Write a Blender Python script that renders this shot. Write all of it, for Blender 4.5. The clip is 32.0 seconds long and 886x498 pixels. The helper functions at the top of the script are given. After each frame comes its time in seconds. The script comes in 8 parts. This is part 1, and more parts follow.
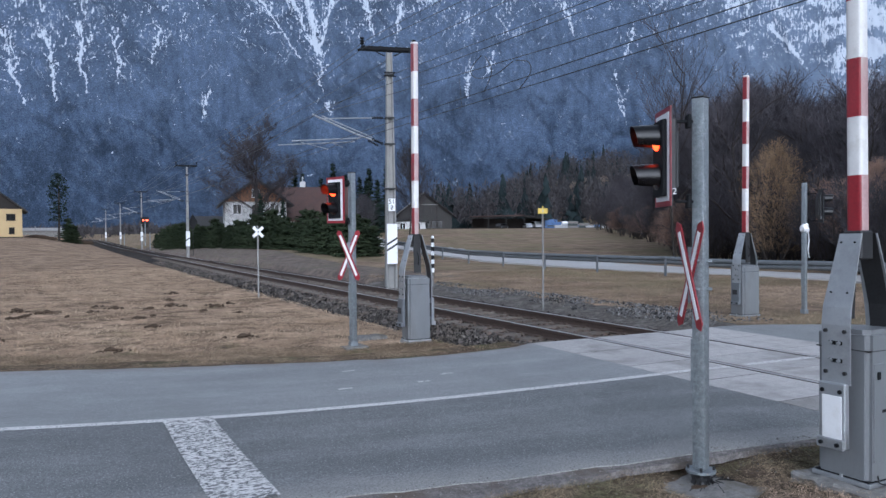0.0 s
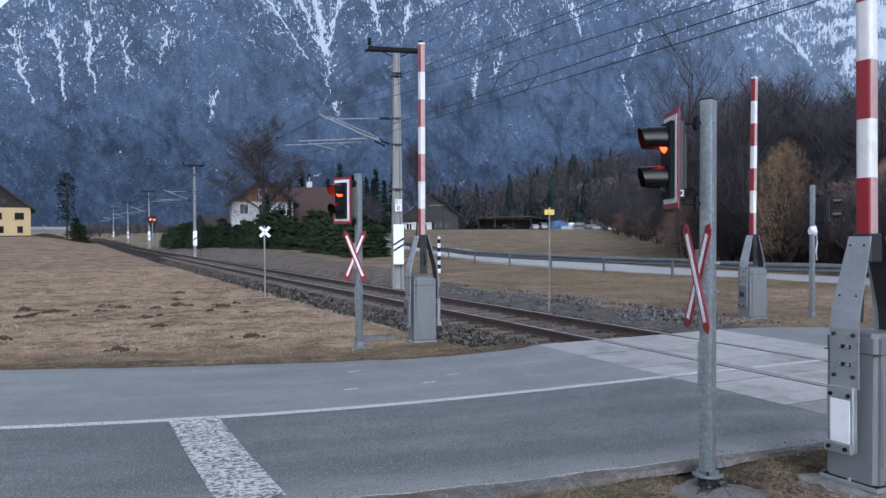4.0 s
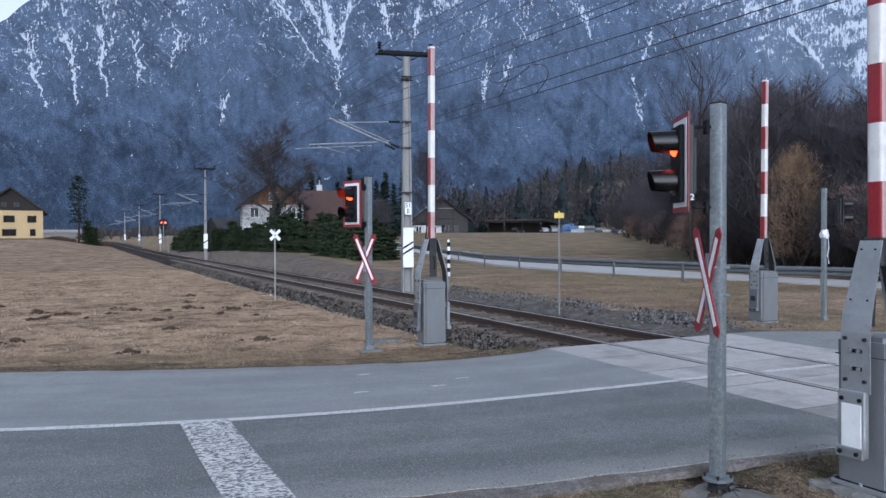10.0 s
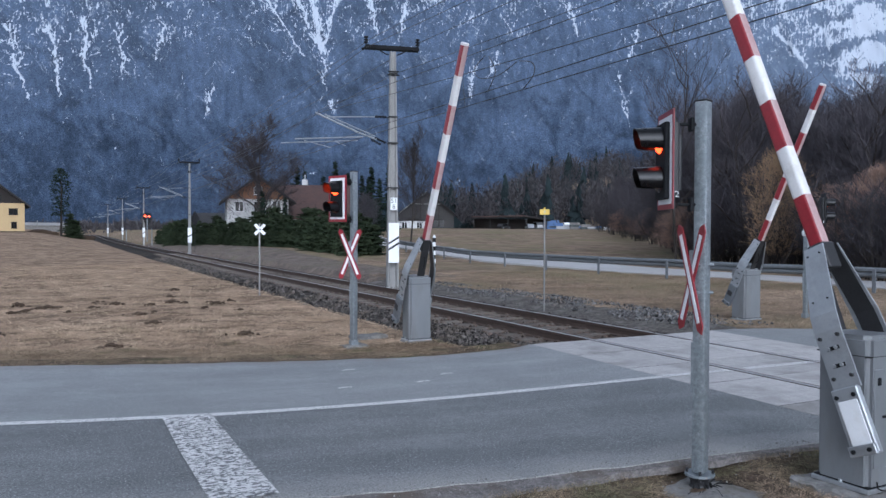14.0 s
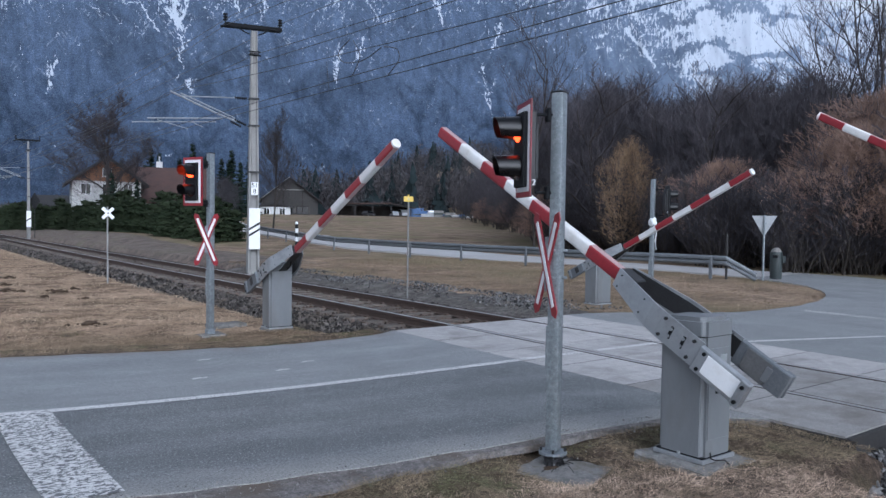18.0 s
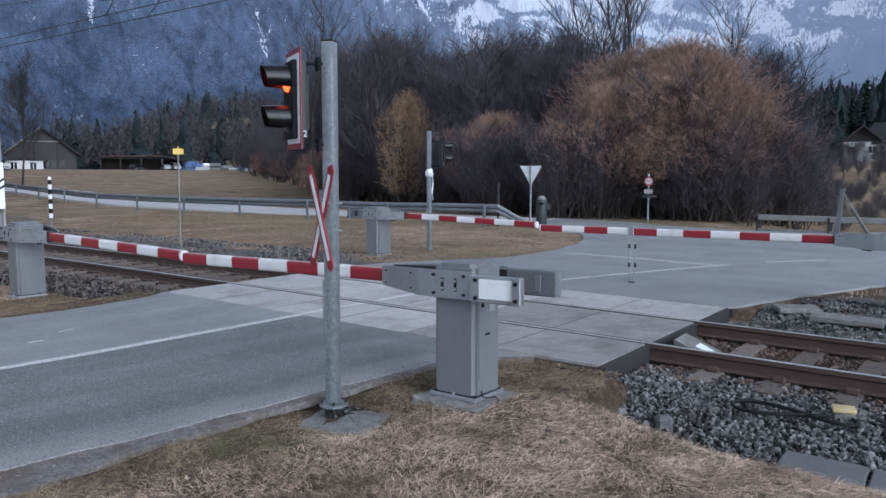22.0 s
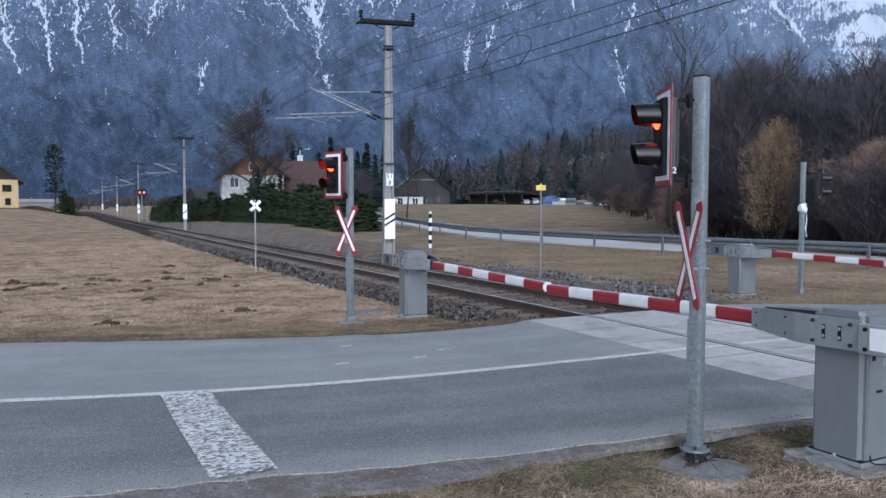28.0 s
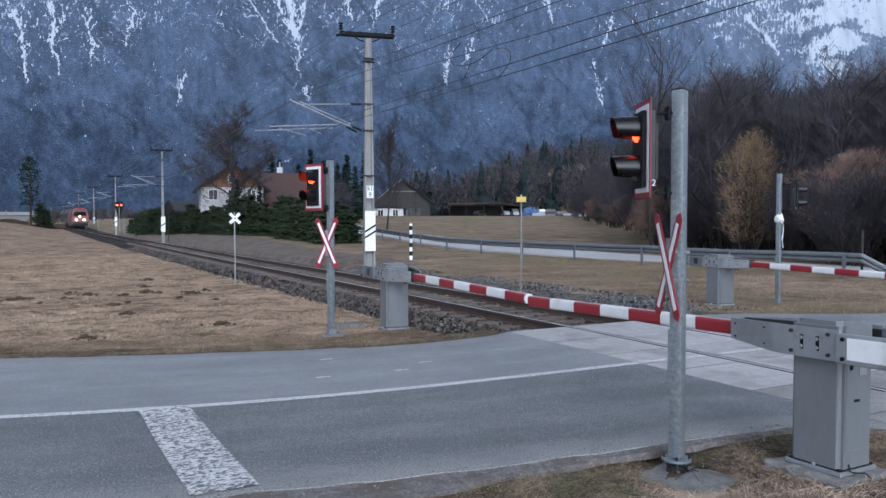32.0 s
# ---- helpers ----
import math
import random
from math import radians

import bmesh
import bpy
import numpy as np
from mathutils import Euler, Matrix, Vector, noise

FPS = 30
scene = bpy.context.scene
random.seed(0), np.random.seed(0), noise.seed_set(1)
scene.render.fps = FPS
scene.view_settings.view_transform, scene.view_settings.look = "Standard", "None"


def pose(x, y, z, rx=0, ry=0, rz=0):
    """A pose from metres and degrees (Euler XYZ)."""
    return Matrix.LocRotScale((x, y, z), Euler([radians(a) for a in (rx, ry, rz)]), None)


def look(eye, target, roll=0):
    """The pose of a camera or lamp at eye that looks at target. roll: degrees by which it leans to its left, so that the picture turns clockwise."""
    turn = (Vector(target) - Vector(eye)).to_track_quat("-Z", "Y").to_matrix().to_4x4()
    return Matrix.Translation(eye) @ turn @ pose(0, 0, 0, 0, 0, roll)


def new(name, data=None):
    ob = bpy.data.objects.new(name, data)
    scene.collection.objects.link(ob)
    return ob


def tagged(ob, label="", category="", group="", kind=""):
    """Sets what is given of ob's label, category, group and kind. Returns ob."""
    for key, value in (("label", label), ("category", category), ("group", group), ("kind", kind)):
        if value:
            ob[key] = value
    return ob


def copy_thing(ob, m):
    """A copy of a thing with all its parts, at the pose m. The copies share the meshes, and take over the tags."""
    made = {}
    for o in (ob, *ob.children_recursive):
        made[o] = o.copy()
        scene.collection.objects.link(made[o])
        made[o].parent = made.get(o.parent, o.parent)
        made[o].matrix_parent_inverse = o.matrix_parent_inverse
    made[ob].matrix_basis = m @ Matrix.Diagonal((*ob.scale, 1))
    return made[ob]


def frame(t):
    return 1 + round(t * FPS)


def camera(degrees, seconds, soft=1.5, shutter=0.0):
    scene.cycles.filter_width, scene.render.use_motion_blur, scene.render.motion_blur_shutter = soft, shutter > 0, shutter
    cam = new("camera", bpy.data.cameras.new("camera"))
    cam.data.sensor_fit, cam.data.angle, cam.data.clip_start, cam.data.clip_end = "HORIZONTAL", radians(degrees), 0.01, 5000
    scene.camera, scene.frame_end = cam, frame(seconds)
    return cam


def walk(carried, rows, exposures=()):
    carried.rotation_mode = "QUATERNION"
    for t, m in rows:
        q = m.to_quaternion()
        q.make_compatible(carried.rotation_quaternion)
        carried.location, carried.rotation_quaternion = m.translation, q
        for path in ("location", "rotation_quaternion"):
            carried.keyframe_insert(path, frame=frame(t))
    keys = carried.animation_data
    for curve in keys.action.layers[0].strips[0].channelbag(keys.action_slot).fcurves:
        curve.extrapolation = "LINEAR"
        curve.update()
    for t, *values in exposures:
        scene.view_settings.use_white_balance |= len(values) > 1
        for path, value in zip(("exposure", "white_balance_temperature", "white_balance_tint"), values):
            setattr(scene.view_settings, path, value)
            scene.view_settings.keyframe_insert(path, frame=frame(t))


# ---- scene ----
cam = camera(60.0, 32.0)
PATH = [
    (0, (-8.685, 0.08, 1.714), (-7.763, 1.855, 1.673), -0.5),
    (0.5, (-8.683, 0.085, 1.714), (-7.764, 1.861, 1.67), -0.5),
    (1, (-8.682, 0.083, 1.713), (-7.766, 1.86, 1.666), -0.4),
    (1.5, (-8.688, 0.081, 1.713), (-7.771, 1.858, 1.664), -0.3),
    (2, (-8.684, 0.086, 1.714), (-7.769, 1.864, 1.668), -0.1),
    (2.5, (-8.684, 0.087, 1.717), (-7.772, 1.866, 1.673), -0.0),
    (3, (-8.68, 0.089, 1.717), (-7.77, 1.869, 1.675), -0.1),
    (3.5, (-8.68, 0.089, 1.717), (-7.772, 1.87, 1.676), -0.2),
    (5.5, (-8.684, 0.084, 1.715), (-7.783, 1.87, 1.684), -0.4),
    (6, (-8.681, 0.076, 1.721), (-7.785, 1.864, 1.693), -0.5),
    (6.5, (-8.688, 0.075, 1.716), (-7.793, 1.863, 1.693), -0.4),
    (7, (-8.687, 0.071, 1.722), (-7.794, 1.86, 1.699), -0.4),
    (7.5, (-8.684, 0.076, 1.718), (-7.793, 1.867, 1.693), -0.3),
    (8, (-8.683, 0.076, 1.719), (-7.796, 1.868, 1.694), -0.5),
    (8.5, (-8.687, 0.075, 1.715), (-7.801, 1.868, 1.688), -0.4),
    (9, (-8.688, 0.075, 1.72), (-7.805, 1.869, 1.693), -0.3),
    (9.5, (-8.691, 0.073, 1.725), (-7.807, 1.866, 1.695), -0.3),
    (10, (-8.688, 0.075, 1.721), (-7.803, 1.869, 1.69), -0.2),
    (10.5, (-8.688, 0.078, 1.719), (-7.802, 1.87, 1.686), -0.1),
    (11, (-8.691, 0.074, 1.721), (-7.804, 1.866, 1.693), 0.0),
    (11.5, (-8.693, 0.074, 1.721), (-7.805, 1.866, 1.694), 0.0),
    (12, (-8.689, 0.078, 1.72), (-7.799, 1.869, 1.689), -0.0),
    (12.5, (-8.688, 0.082, 1.718), (-7.793, 1.87, 1.683), 0.0),
    (13, (-8.686, 0.077, 1.719), (-7.786, 1.863, 1.682), -0.0),
    (13.5, (-8.682, 0.079, 1.72), (-7.774, 1.86, 1.679), 0.1),
    (14, (-8.682, 0.082, 1.718), (-7.764, 1.858, 1.676), 0.2),
    (14.5, (-8.675, 0.088, 1.719), (-7.742, 1.857, 1.676), 0.3),
    (16.5, (-8.675, 0.09, 1.715), (-7.697, 1.834, 1.668), 0.6),
    (17, (-8.67, 0.094, 1.712), (-7.658, 1.818, 1.659), 0.7),
    (17.5, (-8.654, 0.099, 1.711), (-7.568, 1.777, 1.648), 0.7),
    (18, (-8.639, 0.103, 1.704), (-7.425, 1.69, 1.632), 0.8),
    (18.5, (-8.608, 0.102, 1.711), (-7.291, 1.604, 1.622), 0.5),
    (19, (-8.596, 0.095, 1.717), (-7.175, 1.498, 1.603), 0.3),
    (19.5, (-8.564, 0.108, 1.706), (-7.05, 1.408, 1.571), 0.3),
    (20, (-8.545, 0.107, 1.705), (-6.963, 1.319, 1.537), 0.3),
    (20.5, (-8.543, 0.099, 1.707), (-6.947, 1.29, 1.526), 0.1),
    (21, (-8.552, 0.095, 1.704), (-6.95, 1.278, 1.519), -0.0),
    (21.5, (-8.556, 0.092, 1.706), (-6.952, 1.272, 1.519), 0.1),
    (22, (-8.555, 0.096, 1.708), (-6.955, 1.28, 1.516), 0.1),
    (22.5, (-8.556, 0.099, 1.708), (-6.961, 1.289, 1.512), 0.2),
    (23, (-8.561, 0.093, 1.705), (-6.969, 1.288, 1.509), 0.4),
    (23.5, (-8.586, 0.102, 1.711), (-7.111, 1.438, 1.517), 0.4),
    (24, (-8.619, 0.101, 1.711), (-7.285, 1.581, 1.532), 0.5),
    (24.5, (-8.664, 0.077, 1.716), (-7.458, 1.665, 1.552), 0.5),
    (25, (-8.671, 0.081, 1.715), (-7.567, 1.742, 1.567), 0.5),
    (25.5, (-8.68, 0.083, 1.716), (-7.665, 1.801, 1.573), 0.7),
    (26, (-8.68, 0.093, 1.717), (-7.73, 1.847, 1.578), 0.9),
    (26.5, (-8.677, 0.1, 1.718), (-7.755, 1.869, 1.586), 0.8),
    (28.5, (-8.686, 0.093, 1.726), (-7.754, 1.86, 1.627), -0.1),
    (29, (-8.683, 0.098, 1.728), (-7.743, 1.861, 1.632), -0.1),
    (29.5, (-8.688, 0.092, 1.733), (-7.739, 1.85, 1.641), 0.0),
    (30, (-8.693, 0.095, 1.733), (-7.733, 1.847, 1.646), 0.1),
    (30.5, (-8.693, 0.093, 1.731), (-7.728, 1.843, 1.648), 0.2),
    (31, (-8.689, 0.099, 1.729), (-7.72, 1.847, 1.652), 0.2),
    (31.5, (-8.691, 0.095, 1.734), (-7.721, 1.842, 1.659), 0.0),
    (32, (-8.692, 0.098, 1.733), (-7.72, 1.844, 1.658), -0.1),
]
walk(cam, [(t, look(e, g, r)) for t, e, g, r in PATH],
     exposures=[(0.0, 0.76, 5350, 11), (19.0, 0.76, 5350, 11), (22.0, 0.80, 5350, 11), (24.5, 0.89, 5350, 11), (26.5, 0.90, 5350, 11), (29.0, 0.82, 5350, 11), (32.0, 0.80, 5350, 11)])

# ---- light: overcast dusk ----
world = bpy.data.worlds.new("dusk_sky")
scene.world = world
world.use_nodes = True
wn, wl = world.node_tree.nodes, world.node_tree.links
sky = wn.new("ShaderNodeTexSky")
sky.sky_type, sky.sun_disc = "NISHITA", False
sky.sun_elevation, sky.sun_rotation = radians(24), radians(200)
sky.air_density, sky.dust_density, sky.ozone_density = 1.0, 2.5, 1.0
grey = wn.new("ShaderNodeHueSaturation")
grey.inputs["Saturation"].default_value = 0.22
wl.new(sky.outputs[0], grey.inputs["Color"])
wl.new(grey.outputs[0], wn["Background"].inputs[0])
wn["Background"].inputs[1].default_value = 0.115
sun = new("sun", bpy.data.lights.new("sun", "SUN"))
sun.data.energy, sun.data.angle, sun.data.color = 0.5, radians(40), (1.0, 0.97, 0.93)
sun.matrix_basis = look((0, 0, 60), (0 - 60 * math.sin(radians(200)), 0 - 60 * math.cos(radians(200)), 60 - 60 * 0.9))

# ---- tools ----


def sstep(x, a, b):
    u = np.clip((np.asarray(x, float) - a) / (b - a), 0, 1)
    return u * u * (3 - 2 * u)


def vnoise(x, y, seed=0):
    """Smooth value noise in 0..1 on arrays."""
    x, y = np.asarray(x, float), np.asarray(y, float)
    xi, yi = np.floor(x).astype(np.int64), np.floor(y).astype(np.int64)
    u, v = x - xi, y - yi
    u, v = u * u * (3 - 2 * u), v * v * (3 - 2 * v)

    def h(a, b):
        n = (a * 374761393 + b * 668265263 + seed * 974711) & 0x7FFFFFFF
        n = ((n ^ (n >> 13)) * 1274126177) & 0x7FFFFFFF
        return ((n ^ (n >> 16)) & 0xFFFF) / 65535.0
    return (h(xi, yi) * (1 - u) + h(xi + 1, yi) * u) * (1 - v) + (h(xi, yi + 1) * (1 - u) + h(xi + 1, yi + 1) * u) * v


def fbm(x, y, octaves=4, seed=0):
    s, a, t = 0, 0.5, 0
    for i in range(octaves):
        s, t = s + a * vnoise(x * 2 ** i, y * 2 ** i, seed + i), t + a
        a *= 0.5
    return s / t


def mesh_ob(name, me, parent=None, label=""):
    ob = new(name, me)
    ob.parent = parent
    if label:
        ob["label"] = label
    return ob


def part(name, bm, material, parent=None, label="", smooth=False):
    me = bpy.data.meshes.new(name)
    bm.normal_update()
    bm.to_mesh(me)
    bm.free()
    me.materials.append(material)
    if smooth:
        me.shade_smooth()
        me.set_sharp_from_angle(angle=radians(35))
    return mesh_ob(name, me, parent, label)


def raw(name, verts, faces, material, parent=None, label="", smooth=False):
    me = bpy.data.meshes.new(name)
    me.from_pydata([tuple(v) for v in verts], [], [tuple(f) for f in faces])
    me.materials.append(material)
    if smooth:
        me.shade_smooth()
    me.update()
    return mesh_ob(name, me, parent, label)


def empty(name, m=None):
    ob = new(name)
    ob.empty_display_size = 0.2
    if m is not None:
        ob.matrix_basis = m
    return ob


def box(bm, c, s, bevel=0.0, m=None, seg=1):
    r = bmesh.ops.create_cube(bm, size=1)["verts"]
    for v in r:
        v.co = Vector((v.co.x * s[0] + c[0], v.co.y * s[1] + c[1], v.co.z * s[2] + c[2]))
    if bevel:
        es = list({e for v in r for e in v.link_edges})
        out = bmesh.ops.bevel(bm, geom=es, offset=bevel, segments=seg, affect="EDGES", profile=0.5)
        r = list({v for f in out["faces"] for v in f.verts} | {v for v in r if v.is_valid})
    if m is not None:
        bmesh.ops.transform(bm, matrix=m, verts=r)
    return r


def bbox(c, s, bevel=0.0, m=None, seg=1):
    bm = bmesh.new()
    box(bm, c, s, bevel, m, seg)
    return bm


def tube(bm, pts, rad, n=8, caps=True):
    """A tube along points; rad is a number or one for each point."""
    pts = [Vector(p) for p in pts]
    rads = rad if isinstance(rad, (list, tuple)) else [rad] * len(pts)
    rings = []
    for i, p in enumerate(pts):
        d = (pts[min(i + 1, len(pts) - 1)] - pts[max(i - 1, 0)]).normalized()
        q = d.to_track_quat("Z", "Y").to_matrix()
        rings.append([bm.verts.new(p + q @ Vector((math.cos(2 * math.pi * k / n) * rads[i], math.sin(2 * math.pi * k / n) * rads[i], 0))) for k in range(n)])
    for a, b in zip(rings, rings[1:]):
        for k in range(n):
            bm.faces.new((a[k], a[(k + 1) % n], b[(k + 1) % n], b[k]))
    if caps:
        bm.faces.new(rings[0][::-1])
        bm.faces.new(rings[-1])
    return bm


def btube(pts, rad, n=8, caps=True):
    return tube(bmesh.new(), pts, rad, n, caps)


def prism(bm, outline, a, b, axis="z"):
    """An outline of 2D points pushed from a to b along an axis."""
    def at(p, h):
        return {"z": (p[0], p[1], h), "y": (p[0], h, p[1]), "x": (h, p[0], p[1])}[axis]
    lo = [bm.verts.new(at(p, a)) for p in outline]
    hi = [bm.verts.new(at(p, b)) for p in outline]
    n = len(outline)
    for i in range(n):
        bm.faces.new((lo[i], lo[(i + 1) % n], hi[(i + 1) % n], hi[i]))
    bm.faces.new(lo[::-1])
    bm.faces.new(hi)
    bmesh.ops.recalc_face_normals(bm, faces=bm.faces[:])
    return bm


def bprism(outline, a, b, axis="z"):
    return prism(bmesh.new(), outline, a, b, axis)


def words(name, text, size, material, parent, m, label=""):
    cu = bpy.data.curves.new(name, "FONT")
    cu.body, cu.size, cu.align_x, cu.align_y, cu.extrude = text, size, "CENTER", "CENTER", 0.0015
    tmp = new(name, cu)
    me = bpy.data.meshes.new_from_object(tmp.evaluated_get(bpy.context.evaluated_depsgraph_get()))
    bpy.data.objects.remove(tmp)
    me.materials.clear()
    me.materials.append(material)
    ob = mesh_ob(name, me, parent, label)
    ob.matrix_basis = m
    return ob


# ---- materials ----
def surf(name, c1, c2, scale=4.0, rough=0.6, metal=0.0, bump=0.1, fine=60.0, spots=None, spot_scale=1.5, spot_cut=(0.58, 0.72), stretch=(1, 1, 1), vary=0.0, island=0.0, rvar=0.1, dist=0.01, speck=(0.25, 0.8), dark=0.55, mid=0.0, mid_dark=0.6, mid_cut=(0.42, 0.58), light=None, light_scale=40.0, light_cut=(0.60, 0.68)):
    """Two colours mixed by a coarse and a fine noise, spots of a third, relief by the fine noise."""
    m = bpy.data.materials.new(name)
    m.use_nodes = True
    nt = m.node_tree
    N, L = nt.nodes, nt.links
    bs = N["Principled BSDF"]
    tc = N.new("ShaderNodeTexCoord")
    mp = N.new("ShaderNodeMapping")
    mp.inputs["Scale"].default_value = stretch
    L.new(tc.outputs["Object"], mp.inputs["Vector"])

    def noise_node(s, detail=4.0, r=0.6):
        n = N.new("ShaderNodeTexNoise")
        n.inputs["Scale"].default_value, n.inputs["Detail"].default_value, n.inputs["Roughness"].default_value = s, detail, r
        L.new(mp.outputs[0], n.inputs["Vector"])
        return n.outputs["Fac"]

    def mix(fac, a, b, blend="MIX"):
        x = N.new("ShaderNodeMix")
        x.data_type, x.blend_type = "RGBA", blend
        if isinstance(fac, float):
            x.inputs[0].default_value = fac
        else:
            L.new(fac, x.inputs[0])
        for sock, v in ((x.inputs[6], a), (x.inputs[7], b)):
            if isinstance(v, tuple):
                sock.default_value = (*v, 1)
            else:
                L.new(v, sock)
        return x.outputs[2]

    def ramp(fac, a, b):
        x = N.new("ShaderNodeMapRange")
        x.inputs["From Min"].default_value, x.inputs["From Max"].default_value = a, b
        L.new(fac, x.inputs["Value"])
        return x.outputs[0]
    coarse, grain = noise_node(scale), noise_node(fine, 3.0, 0.7)
    col = mix(ramp(coarse, 0.3, 0.7), c1, c2)
    col = mix(ramp(grain, *speck), mix(0.65, col, tuple(dark * v for v in c1)), col)
    if mid:
        col = mix(ramp(noise_node(mid, 8.0, 0.75), *mid_cut), mix(1.0, col, tuple(mid_dark for _ in range(3)), "MULTIPLY"), col)
    if spots:
        col = mix(ramp(noise_node(spot_scale, 5.0, 0.65), *spot_cut), col, spots)
    if light:
        col = mix(ramp(noise_node(light_scale, 2.0, 0.5), *light_cut), col, light)
    if vary or island:
        src = N.new("ShaderNodeObjectInfo") if vary else N.new("ShaderNodeNewGeometry")
        hv = N.new("ShaderNodeHueSaturation")
        r = N.new("ShaderNodeMapRange")
        amount = vary or island
        r.inputs["To Min"].default_value, r.inputs["To Max"].default_value = 1 - amount, 1 + amount
        L.new(src.outputs["Random"] if vary else src.outputs["Random Per Island"], r.inputs["Value"])
        L.new(r.outputs[0], hv.inputs["Value"])
        L.new(col, hv.inputs["Color"])
        col = hv.outputs[0]
    L.new(col, bs.inputs["Base Color"])
    rr = N.new("ShaderNodeMapRange")
    rr.inputs["To Min"].default_value, rr.inputs["To Max"].default_value = max(0, rough - rvar), min(1, rough + rvar)
    L.new(coarse, rr.inputs["Value"])
    L.new(rr.outputs[0], bs.inputs["Roughness"])
    bs.inputs["Metallic"].default_value = metal
    if bump:
        b = N.new("ShaderNodeBump")
        b.inputs["Strength"].default_value, b.inputs["Distance"].default_value = bump, dist
        L.new(grain, b.inputs["Height"])
        L.new(b.outputs[0], bs.inputs["Normal"])
    return m


def lane(name, c1, c2, pit, chip, dust, edge):
    """Asphalt: streaks along the lane (its 'across' value runs 0 to 1 over the lane), patches, pits, pale chips, a dusty edge."""
    m = bpy.data.materials.new(name)
    m.use_nodes = True
    N, L = m.node_tree.nodes, m.node_tree.links
    bs = N["Principled BSDF"]
    geo, at = N.new("ShaderNodeNewGeometry"), N.new("ShaderNodeAttribute")
    at.attribute_name = "across"
    sep, lay = N.new("ShaderNodeSeparateXYZ"), N.new("ShaderNodeCombineXYZ")
    L.new(geo.outputs["Position"], sep.inputs[0])
    L.new(at.outputs["Fac"], lay.inputs[0])
    L.new(sep.outputs[0], lay.inputs[1])

    def tex(vec, scale, detail=4.0, rough=0.6, stretch=(1, 1, 1)):
        mp, n = N.new("ShaderNodeMapping"), N.new("ShaderNodeTexNoise")
        mp.inputs["Scale"].default_value = stretch
        L.new(vec, mp.inputs["Vector"])
        L.new(mp.outputs[0], n.inputs["Vector"])
        n.inputs["Scale"].default_value, n.inputs["Detail"].default_value, n.inputs["Roughness"].default_value = scale, detail, rough
        return n.outputs["Fac"]

    def ramp(fac, a, b, lo=0.0, hi=1.0):
        x = N.new("ShaderNodeMapRange")
        for k, v in zip(("From Min", "From Max", "To Min", "To Max"), (a, b, lo, hi)):
            x.inputs[k].default_value = v
        L.new(fac, x.inputs["Value"])
        return x.outputs[0]

    def mix(fac, a, b):
        x = N.new("ShaderNodeMix")
        x.data_type = "RGBA"
        L.new(fac, x.inputs[0])
        for sock, v in ((x.inputs[6], a), (x.inputs[7], b)):
            if isinstance(v, tuple):
                sock.default_value = (*v, 1)
            else:
                L.new(v, sock)
        return x.outputs[2]
    pos = geo.outputs["Position"]
    grain = tex(pos, 55, 3.0, 0.7)
    col = mix(ramp(tex(lay.outputs[0], 1.0, 5.0, 0.62, (4.5, 0.20, 1)), 0.32, 0.70), c1, c2)
    col = mix(ramp(tex(pos, 0.55, 6.0, 0.65), 0.46, 0.68, 0, 0.55), col, c1)
    col = mix(ramp(tex(pos, 17, 6.0, 0.75), 0.50, 0.36, 0, 0.5), col, tuple(0.55 * v for v in c1))
    col = mix(ramp(grain, 0.50, 0.42, 0, 0.8), col, tuple(pit * v / 0.2 for v in c1))
    col = mix(ramp(tex(pos, 60, 2.0, 0.5), 0.60, 0.68), col, (chip, chip, chip))
    rim = N.new("ShaderNodeMath")
    rim.operation = "ADD"
    L.new(at.outputs["Fac"], rim.inputs[0])
    L.new(ramp(tex(pos, 2.2, 5.0, 0.65), 0.3, 0.7, -0.07, 0.07), rim.inputs[1])
    col = mix(ramp(rim.outputs[0], *edge, 0, 0.85), col, mix(ramp(grain, 0.4, 0.6), tuple(0.6 * v for v in dust), dust))
    L.new(col, bs.inputs["Base Color"])
    L.new(ramp(tex(pos, 1.1), 0.3, 0.7, 0.5, 0.7), bs.inputs["Roughness"])
    b = N.new("ShaderNodeBump")
    b.inputs["Strength"].default_value, b.inputs["Distance"].default_value = 0.9, 0.010
    L.new(grain, b.inputs["Height"])
    L.new(b.outputs[0], bs.inputs["Normal"])
    return m


def glow(name, colour, strength):
    m = bpy.data.materials.new(name)
    m.use_nodes = True
    bs = m.node_tree.nodes["Principled BSDF"]
    bs.inputs["Base Color"].default_value = (*[0.3 * c for c in colour], 1)
    bs.inputs["Emission Color"].default_value, bs.inputs["Emission Strength"].default_value = (*colour, 1), strength
    return m


